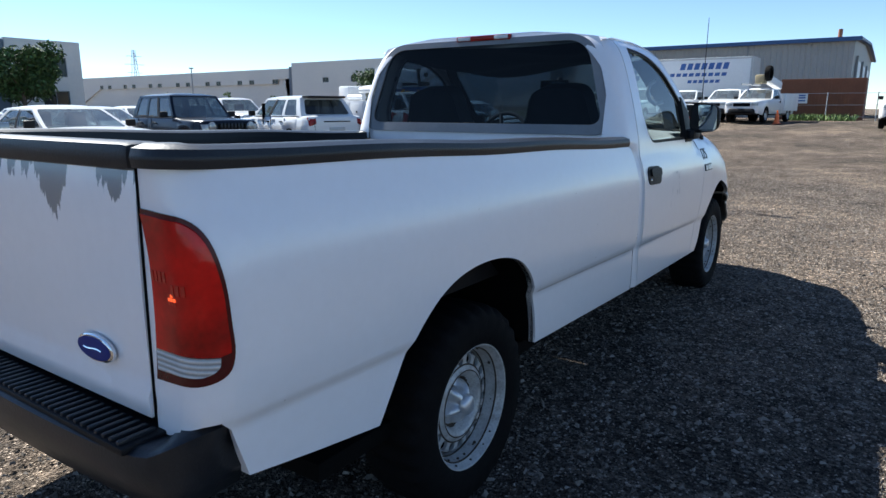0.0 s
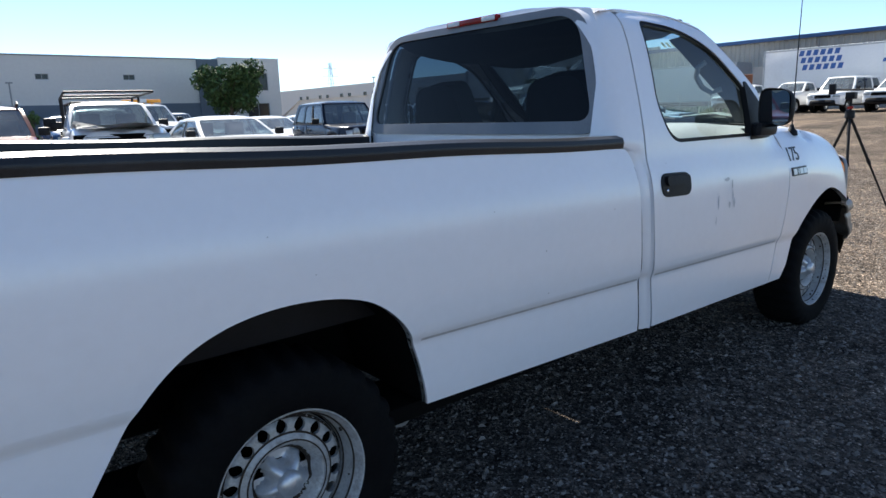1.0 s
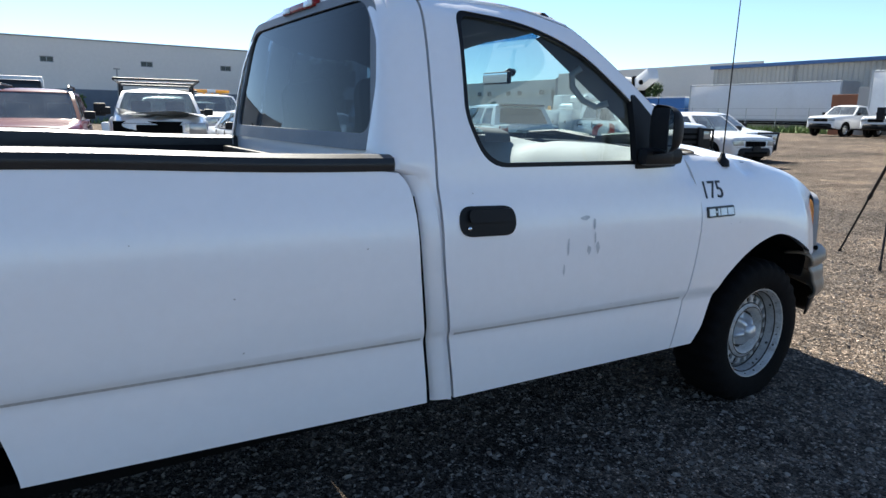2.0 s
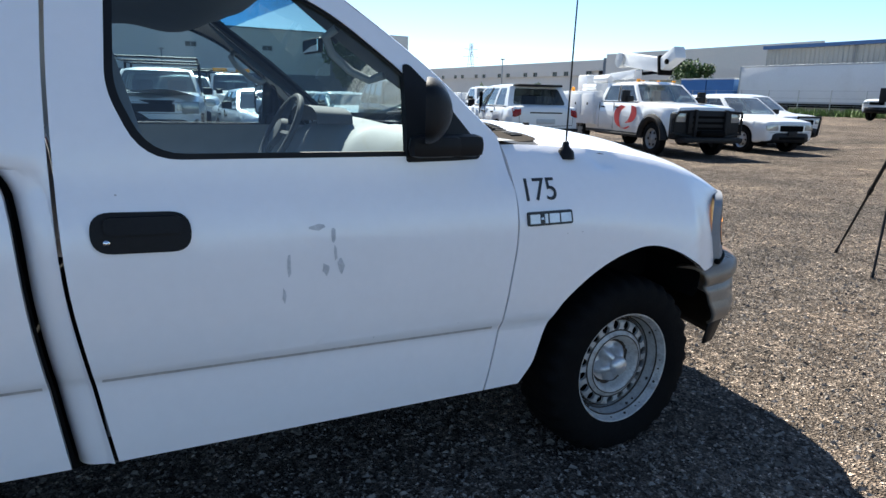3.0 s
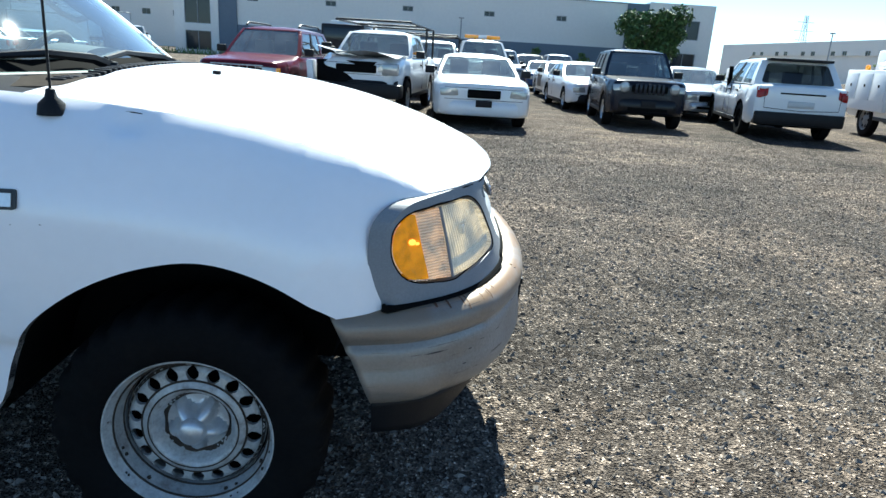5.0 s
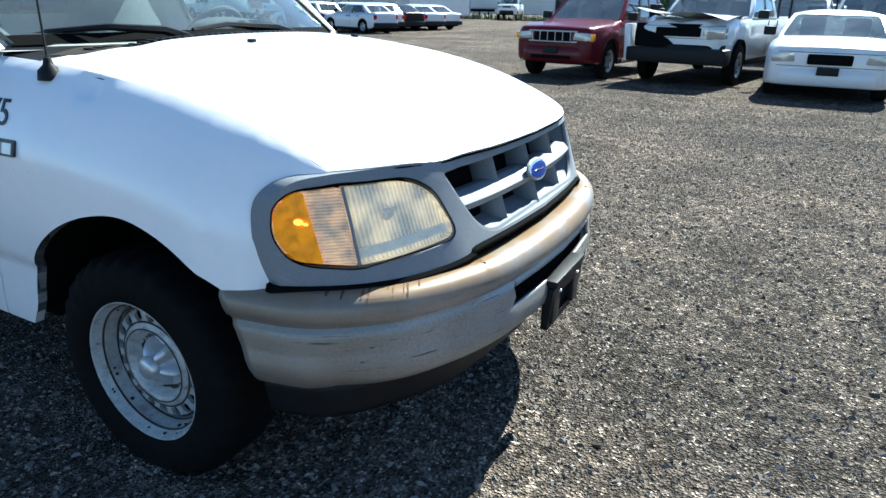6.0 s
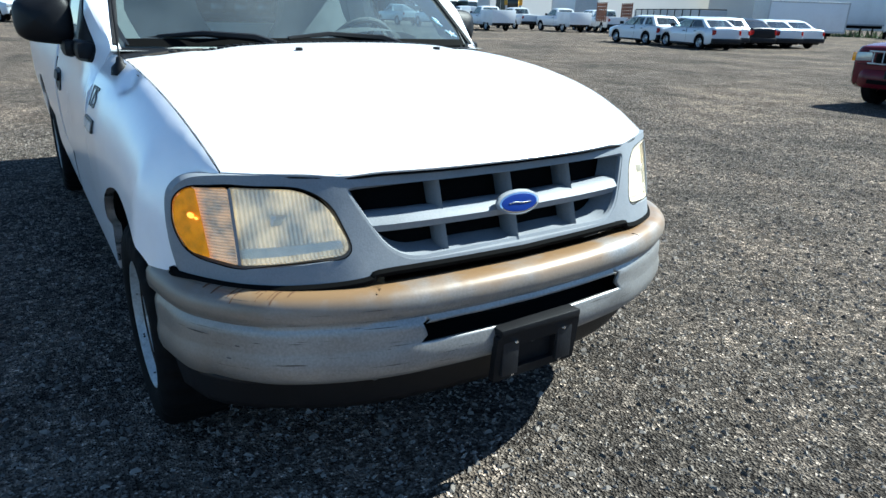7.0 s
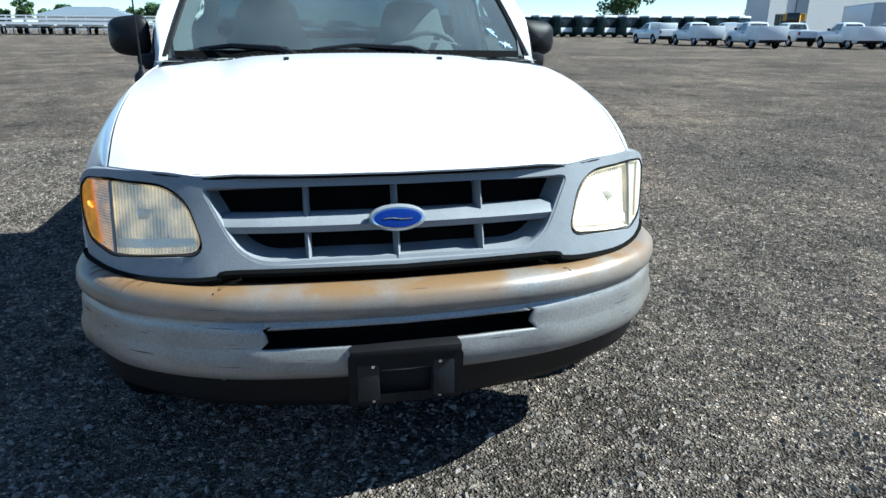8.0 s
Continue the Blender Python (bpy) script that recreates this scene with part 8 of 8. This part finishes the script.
    part("hydraulic_ram", tube(bmesh.new(), [(-1.0, 0.3, 2.20), (0.5, 0.3, 2.24)], 0.05, 8), DARK, v)
    part("bucket", box_bm(-3.5, -2.8, -0.45, 0.30, 1.62, 2.20, 0.06), UTILITY_WHITE, v, "white worker bucket")
    for z, x in ((1.78, -1.9), (2.02, -1.2)):
        part("storage_tube", tube(bmesh.new(), [(x - 0.5, -0.72, z), (x + 0.4, -0.72, z)], 0.10, 10), UTILITY_WHITE, v)
    part("beacon", lathe(bmesh.new(), [(0.0, 0.16), (0.06, 0.14), (0.07, 0.0)], "z", 12, (-3.3, -0.7, 1.66)), AMBER, v)
    return v


suv_crossover()
bucket_truck()
v = vehicle("white_crossover", "white crossover with black lower bumper and slotted grille", on_ground(16.3, 11.5, -99), dict(SUV, L=4.6, wb=2.7, roof=1.66, belt=1.08, hood=1.0, nose=0.88), CAR_WHITE, BLACK_PLASTIC, category="SUV")
for k in range(7):
    part("grille_slot", box_bm(2.235, 2.27, -0.40 + 0.125 * k, -0.33 + 0.125 * k, 0.68, 0.80, 0.006), DARK, v)
v = vehicle("patrol_suv", "white SUV with black push bumper", on_ground(19.2, 13.2, -97), dict(SUV, roof=1.72), CAR_WHITE, BLACK_PLASTIC, DARK, category="SUV")
part("push_bar", tube(bmesh.new(), [(2.45, -0.5, 0.4), (2.52, -0.5, 1.0), (2.52, 0.5, 1.0), (2.45, 0.5, 0.4)], 0.04, 6), BLACK_PLASTIC, v)
v = vehicle("navy_suv", "dark navy boxy SUV facing the yard", on_ground(6.25, 14.65, -98), dict(BOXY, L=4.3, roof=1.82), CAR_NAVY, CAR_BLACK, category="SUV")
for k in range(7):
    part("grille_slot", box_bm(2.13, 2.165, -0.33 + 0.10 * k, -0.27 + 0.10 * k, 0.80, 1.02, 0.006), CAR_NAVY, v)
for s in (-1, 1):
    part("round_headlight", lathe(bmesh.new(), [(0.0, 0.03), (0.09, 0.02), (0.12, -0.02)], "x", 20, (2.16, s * 0.56, 0.93)), LAMP_GLASS, v)
v = vehicle("white_sedan", "white former patrol sedan with dark grille", on_ground(2.02, 13.05, -91), dict(SEDAN, L=5.3, W=1.95, wb=2.91, fo=1.02, roof=1.47, hood=0.96, nose=0.84, gw=0.42, intake=False), CAR_WHITE, None, DARK)
v = vehicle("wrecked_pickup", "white crew-cab pickup with crushed front and black ladder rack", on_ground(-0.20, 14.55, -99), dict(CREW, hood=1.25, nose=1.16), CAR_WHITE, BLACK_PLASTIC, ALLOY, rack=True, crushed=True, category="pickup truck")
part("torn_front", grid(bmesh.new(), 14, 8, lambda a, b: Vector((2.81 + 0.06 * math.sin(5 * a + 3 * b) - 0.12 * (2 * a - 1) ** 2, -0.86 + 1.34 * a, 0.66 + 0.50 * b))), DARK, v, "dark gap where the grille is torn away")
part("exposed_bumper", box_bm(2.42, 2.90, -0.97, 0.97, 0.42, 0.72, 0.07), BLACK_PLASTIC, v, "bare black bumper")
part("hanging_trim", box_bm(2.55, 2.86, -0.98, -0.84, 0.50, 1.20, 0.03, m=pose(0, 0, 0, 4, 0, 0)), CAR_WHITE, v, "torn white corner panel")
bm = grid(bmesh.new(), 8, 8, lambda a, b: Vector((1.3 + 1.62 * a, -0.82 + 1.72 * b, 1.27 + 0.16 * a * (1 - b) + 0.05 * math.sin(7 * b + 3 * a))))
part("bent_hood", bm, CAR_WHITE, v, "bent white hood")
part("chrome_headlight", box_bm(2.62, 2.84, 0.56, 0.90, 0.90, 1.14, 0.03), LAMP_GLASS, v)
part("tow_mirror", box_bm(0.75, 0.90, -1.32, -1.08, 1.24, 1.52, 0.03), BLACK_PLASTIC, v)
v = vehicle("red_suv", "dark red SUV with chrome grille facing the yard", on_ground(-2.72, 13.70, -97), dict(SUV, L=4.82, W=1.85, wb=2.89, roof=1.80, hood=1.10, nose=1.00), CAR_RED, CAR_RED, ALLOY, category="SUV")
for z in (0.745, 0.945):
    part("grille_trim", box_bm(2.33, 2.352, -0.54, 0.54, z, z + 0.025, 0.005), GALV, v)
for k in range(6):
    part("grille_mesh", box_bm(2.345, 2.356, -0.46 + 0.17 * k, -0.445 + 0.17 * k, 0.77, 0.945), GALV, v, smooth=0)
for s in (-1, 1):
    part("roof_rail", tube(bmesh.new(), [(-1.7, s * 0.62, 1.80), (-1.6, s * 0.62, 1.86), (-0.1, s * 0.62, 1.86), (0.05, s * 0.62, 1.80)], 0.025, 6), BLACK_PLASTIC, v)
    part("side_step", tube(bmesh.new(), [(-0.95, s * 0.97, 0.36), (0.95, s * 0.97, 0.36)], 0.035, 6), CHROME, v)
    part("corner_marker", box_bm(2.18, 2.30, s * 0.80, s * 0.86, 0.78, 0.92, 0.01), AMBER, v)
# rows behind
vehicle("beacon_truck", "white truck with amber beacon bar on its roof", on_ground(3.15, 23.6, -90), dict(PICKUP, roof=2.05, belt=1.36, hood=1.32, nose=1.2), CAR_WHITE, BLACK_PLASTIC, light_bar=True, category="truck")
vehicle("rack_pickup", "white pickup with black ladder rack", on_ground(1.25, 21.8, -96), PICKUP, CAR_WHITE, BLACK_PLASTIC, rack=True, category="pickup truck")
vehicle("blue_suv", "blue-grey SUV in the second row", on_ground(2.0, 30.5, -92), SUV, CAR_BLUE, category="SUV")
vehicle("white_coupe_sedan", "white sedan parked behind the navy SUV", on_ground(6.15, 19.4, -91), dict(SEDAN, L=5.0, roof=1.46), CAR_WHITE, BLACK_PLASTIC)
vehicle("two_tone_sedan", "white and black sedan with a dark door", on_ground(6.7, 25.0, -93), SEDAN, CAR_WHITE, BLACK_PLASTIC, stripe=CAR_BLACK)
vehicle("blue_sedan", "dark blue sedan in the back row", on_ground(7.1, 31.5, -96), SEDAN, CAR_BLUE)
vehicle("black_suv", "black SUV in the back row", on_ground(7.6, 38.5, -94), SUV, CAR_BLACK, category="SUV")
vehicle("silver_suv", "silver SUV in the back row", on_ground(9.6, 39.5, -94), dict(SUV, roof=1.9), CAR_SILVER, category="SUV")
vehicle("white_van", "white van behind the beacon truck", on_ground(5.6, 36.0, -90), dict(SUV, roof=1.95), CAR_WHITE, category="van")
vehicle("silver_sedan", "silver sedan with roof bars behind the navy SUV", on_ground(9.4, 18.6, -96), dict(SEDAN, roof=1.5), CAR_SILVER)
vehicle("white_wagon", "white wagon behind the navy SUV", on_ground(10.6, 24.5, -100), HATCH, CAR_WHITE)
vehicle("white_service_pickup", "white service pickup behind the damaged SUV", on_ground(14.6, 23.5, -104), PICKUP, CAR_WHITE, BLACK_PLASTIC, utility=True, category="pickup truck")
vehicle("white_old_sedan", "white sedan between parked rows", on_ground(11.4, 31.0, -100), SEDAN, CAR_WHITE)
rv = root("box_truck", "dark glazed box truck behind the wrecked pickup", "truck", on_ground(-3.2, 36.5, -92))
part("cab", box_bm(-1.2, 2.2, -1.15, 1.15, 0.6, 2.7, 0.12), CAR_BLACK, rv)
part("windscreen", box_bm(2.16, 2.23, -1.0, 1.0, 1.5, 2.5, 0.03), DARK_GLASS, rv)
part("cargo_box", box_bm(-5.0, -1.3, -1.2, 1.2, 0.8, 3.0, 0.05), UTILITY_WHITE, rv)
for x in (1.3, -3.6):
    for s in (-1, 1):
        tyre_parts(rv, x, s * 1.0, 0.48, s, ALLOY)
# trucks by the workshop
wk = vehicle("workshop_pickup", "white pickup facing the yard by the workshop", on_ground(37.4, 6.6, 174), PICKUP, CAR_WHITE, BLACK_PLASTIC, group="trucks by the workshop", category="pickup truck")
for x, y, a in ((38.8, 9.4, 174), (39.3, 15.2, 174), (39.9, 18.6, 176)):
    copy_thing(wk, on_ground(x, y, a))
vehicle("white_panel_van", "white van facing the yard by the workshop", on_ground(39.0, 12.3, 174), dict(SUV, L=5.4, W=2.0, wb=3.5, roof=2.05, belt=1.25, hood=1.15, nose=1.05, zb=0.4, ws0=1.15, ws1=0.6, rf1=-2.2, rf0=-2.5), CAR_WHITE, BLACK_PLASTIC, category="van")
vehicle("yard_edge_pickup", "white pickup at the edge of the yard", on_ground(31.6, -2.3, 178), PICKUP, CAR_WHITE, BLACK_PLASTIC, category="pickup truck")
dg = vehicle("digger_truck", "white utility truck with a small boom on its bed", on_ground(35.8, 4.6, 172), dict(PICKUP, L=6.2, wb=4.0, bed=(-3.3, -0.90)), CAR_WHITE, BLACK_PLASTIC, utility=True, category="utility truck")
part("boom", box_bm(-1.3, 0.9, -0.2, 0.2, -0.2, 0.2, 0.05, m=pose(-1.1, 0.2, 2.25, 0, -9, 0)), UTILITY_WHITE, dg, "white folded boom")
part("boom_head", lathe(bmesh.new(), [(0.28, -0.12), (0.40, -0.12), (0.42, 0.0), (0.40, 0.12), (0.28, 0.12)], "y", 18, (0.4, 0.45, 2.65)), RUBBER, dg, "coiled black hose")
part("boom_motor", box_bm(-0.3, 0.35, -0.3, 0.2, 2.1, 2.6, 0.08), TAN, dg)
part("ladder_rack", tube(bmesh.new(), [(-2.7, -0.9, 2.1), (0.6, -0.9, 2.1)], 0.04, 6), GALV, dg)
# row of pale cars to the north-west
row = [("pale_hatchback", "silver-white hatchback in a row of cars", HATCH, CAR_WHITE, -23.4, 28.7, 168), ("pale_estate_car", "white hatchback in a row of cars", HATCH, CAR_WHITE, -22.8, 31.4, 167),
       ("pale_sedan", "pale silver sedan in a row of cars", SMALL, CAR_PEARL, -19.4, 28.0, 164), ("pale_crossover", "white crossover in a row of cars", HATCH, CAR_WHITE, -20.6, 30.6, 163),
       ("dark_sedan", "black sedan in a row of cars", SMALL, CAR_BLACK, -20.4, 32.6, 163), ("old_silver_sedan", "silver sedan in a row of cars", SEDAN, CAR_PEARL, -20.3, 34.5, 163), ("old_white_sedan", "white sedan in a row of cars", SEDAN, CAR_WHITE, -20.2, 36.4, 163)]
for nm, lb, S, c, x, y, a in row:
    vehicle(nm, lb, on_ground(x, y, a), S, c, None, group="row of pale cars")
# service trucks further west
uv = vehicle("service_truck", "white service body pickup parked in a row", on_ground(-50.6, 32.4, 174), PICKUP, CAR_WHITE, BLACK_PLASTIC, utility=True, category="pickup truck", group="white service trucks")
for x, y, a in ((-43.7, 33.0, 171), (-42.2, 39.9, 170)):
    copy_thing(uv, on_ground(x, y, a))
cp = vehicle("canopy_pickup", "white pickup with bed canopy in a row", on_ground(-56.8, 31.9, 178), PICKUP, CAR_WHITE, BLACK_PLASTIC, cap=True, category="pickup truck", group="white service trucks")
copy_thing(cp, on_ground(-50.6, 35.6, 174))
pp = vehicle("plain_pickup", "plain white pickup in a row", on_ground(-48.6, 40.0, 168), CREW, CAR_WHITE, BLACK_PLASTIC, category="pickup truck", group="white service trucks")
copy_thing(pp, on_ground(-45.4, 47.0, 168))
copy_thing(pp, on_ground(-50, -0.6, 20))
copy_thing(pp, on_ground(-54, 2.8, 20))
dk = vehicle("dark_pickup", "dark green pickup across the yard", on_ground(-45.5, -8.6, 20), CREW, CAR_GREEN, BLACK_PLASTIC, category="pickup truck")
copy_thing(dk, on_ground(-55, -5.6, 20))
st = vehicle("stake_truck", "white truck with a rust-brown stake bed", on_ground(-41.5, 44.5, 152), dict(PICKUP, L=6.6, wb=4.2, bed=(-3.8, -0.9)), CAR_WHITE, BLACK_PLASTIC, category="truck")
for k in range(5):
    for s in (-1, 1):
        part("stake_board", box_bm(-3.5, -0.95, s * 1.08, s * 1.12, 1.1 + 0.26 * k, 1.3 + 0.26 * k, 0.01), RUST_BROWN, st, smooth=0)
for k in range(6):
    for s in (-1, 1):
        part("stake_post", box_bm(-3.5 + 0.49 * k, -3.4 + 0.49 * k, s * 1.06, s * 1.15, 0.9, 2.45, 0.01), RUST_BROWN, st, smooth=0)


def bus(m):
    b = root("transit_bus", "white bus with dark windscreen in a long row", "bus", m, "row of buses")
    part("body", box_bm(-6, 6, -1.28, 1.28, 0.35, 3.0, 0.12), CAR_GREEN, b)
    part("roof", box_bm(-5.9, 6.05, -1.27, 1.27, 2.75, 3.12, 0.10), UTILITY_WHITE, b, "white roof")
    part("windscreen", box_bm(5.95, 6.05, -1.12, 1.12, 1.45, 2.62, 0.06), DARK_GLASS, b, "dark windscreen")
    part("front_mask", box_bm(5.9, 6.06, -1.05, 1.05, 0.75, 1.35, 0.05), UTILITY_WHITE, b, "white front mask")
    part("destination_sign", box_bm(5.98, 6.07, -0.9, 0.9, 2.66, 2.85, 0.02), DARK_GLASS, b)
    for s in (-1, 1):
        part("headlight", box_bm(6.0, 6.09, s * 0.72, s * 1.0, 0.62, 0.76, 0.02), LAMP_GLASS, b)
        for k in range(6):
            part("side_window", box_bm(-5.2 + 1.7 * k, -3.8 + 1.7 * k, s * 1.27, s * 1.295, 1.5, 2.5, 0.01), DARK_GLASS, b)
        for x in (3.6, -3.2):
            part("tyre", lathe(bmesh.new(), [(0.1, s * 1.0), (0.45, s * 1.0), (0.5, s * 1.06), (0.5, s * 1.22), (0.45, s * 1.29), (0.1, s * 1.27)], "y", 18, (x, 0, 0.5)), RUBBER, b)
    return b


b0 = bus(on_ground(-104.0, 24.0, 18))
for k in range(1, 13):
    copy_thing(b0, on_ground(-104.0 + 0.62 * k * 1.5, 24.0 + 3.05 * k, 18))
# flat trailers far to the west
def flat_trailer(m):
    f = root("flat_trailer", "empty grey flatbed trailer in a distant row", "trailer", m, "row of flat trailers")
    part("deck", box_bm(-6, 6, -1.25, 1.25, 1.1, 1.3, 0.02), GALV, f, smooth=0)
    part("front_panel", box_bm(5.9, 6.0, -1.25, 1.25, 1.06, 1.34, 0.02), GALV, f)
    for y in (-0.8, 0.0, 0.8):
        part("lashing_hook", box_bm(5.98, 6.06, y - 0.05, y + 0.05, 0.9, 1.1, 0.01), DARK, f)
    part("beam", box_bm(-5.5, 5.0, -0.5, 0.5, 0.8, 1.1), CAR_NAVY, f, smooth=0)
    for x in (-4.4, -3.2):
        for s in (-1, 1):
            part("tyre", lathe(bmesh.new(), [(0.2, -0.13), (0.46, -0.13), (0.5, 0.0), (0.46, 0.13), (0.2, 0.13)], "y", 16, (x, s * 1.0, 0.5)), RUBBER, f)
    for s in (-1, 1):
        part("leg", box_bm(4.0, 4.15, s * 0.9 - 0.07, s * 0.9 + 0.07, 0, 1.1), GALV, f, smooth=0)
    return f


f0 = flat_trailer(on_ground(-100, -52, 8))
for k in range(1, 11):
    copy_thing(f0, on_ground(-100, -52 + 3.0 * k, 8))
fence = root("rail_fence", "long white rail fence behind flat trailers", "fence", on_ground(-122, -36, 0))
for k in range(23):
    part("post", box_bm(-0.08, 0.08, -33 + 3 * k - 0.08, -33 + 3 * k + 0.08, -0.3, 2.75), UTILITY_WHITE, fence, smooth=0)
for z, h in ((0.5, 0.5), (1.25, 0.45), (1.95, 0.35), (2.55, 0.2)):
    part("board", box_bm(0.08, 0.14, -33.2, 33.2, z, z + h), UTILITY_WHITE, fence, smooth=0)
hall = root("low_hall", "distant low hall with a dark hipped roof", "building", pose(-190, -54.5, 0), kind="structure")
part("wall", box_bm(-6, 6, -10, 10, -0.5, 3.4), CONCRETE_WARM, hall, smooth=0)
bm = bmesh.new()
c = [bm.verts.new(p) for p in ((-7, -11, 3.4), (7, -11, 3.4), (7, 11, 3.4), (-7, 11, 3.4))]
r0, r1 = bm.verts.new((0, -5, 5.6)), bm.verts.new((0, 5, 5.6))
for f in ((c[0], c[1], r0), (c[1], c[2], r1, r0), (c[2], c[3], r1), (c[3], c[0], r0, r1)):
    bm.faces.new(f)
part("roof", bm, SLATE, hall, "dark hipped roof", smooth=0)
# trailers and work trucks to the north-west
trailer("office_trailer", "white site office trailer", on_ground(-31.5, 58.0, 60), 7.0, 2.5, BOX_WHITE, floor=0.5)
trailer("long_box_trailer", "long white box trailer across the yard", on_ground(-36.0, 72.0, 62), 13.5, 2.9, BOX_WHITE)
trailer("plain_box_trailer", "white box trailer behind service trucks", on_ground(-62.0, 60.0, 150), 13.0, 2.8, BOX_WHITE)
gr = root("grey_flatbed", "grey flatbed sides in a row", "trailer", on_ground(-44, 57, 150))
part("side_panel", box_bm(-9, 9, -1.2, 1.2, 0.9, 2.1, 0.02), GALV, gr, smooth=0)
for k in range(10):
    part("stake", box_bm(-8.8 + 1.9 * k, -8.7 + 1.9 * k, -1.25, 1.25, 0.5, 2.2), DARK, gr, smooth=0)
part("running_gear", box_bm(-7, 6, -0.9, 0.9, 0.0, 0.9), DARK, gr, smooth=0)
vehicle("dump_truck", "white dump truck facing the yard", on_ground(-29.5, 82 - 9, -75), dict(PICKUP, L=7.0, W=2.3, wb=4.6, wr=0.5, zb=0.6, hood=1.7, nose=1.6, belt=1.75, roof=2.6, ws0=1.3, ws1=0.9, rf1=0.0, rf0=-0.1, bed=(-3.4, -0.4)), CAR_WHITE, BLACK_PLASTIC, category="truck")
yd = root("yellow_loader", "yellow wheel loader behind service trucks", "loader", on_ground(-74, 60, 140))
LOADER = material("loader_yellow", (0.55, 0.30, 0.02), 0.5, vary=0.1, scale=2)
part("chassis", box_bm(-2.4, 2.0, -1.0, 1.0, 0.8, 1.9, 0.15), LOADER, yd)
part("cab", box_bm(-0.6, 0.7, -0.75, 0.75, 1.9, 3.3, 0.08), DARK_GLASS, yd)
part("lift_arm", box_bm(0, 2.6, -0.8, 0.8, -0.15, 0.15, 0.05, m=pose(1.2, 0, 2.0, 0, -25, 0)), LOADER, yd)
part("bucket", box_bm(3.2, 4.0, -1.3, 1.3, 2.4, 3.3, 0.1), LOADER, yd)
for x in (-1.5, 1.4):
    for s in (-1, 1):
        tyre_parts(yd, x, s * 1.0, 0.8, s, LOADER)
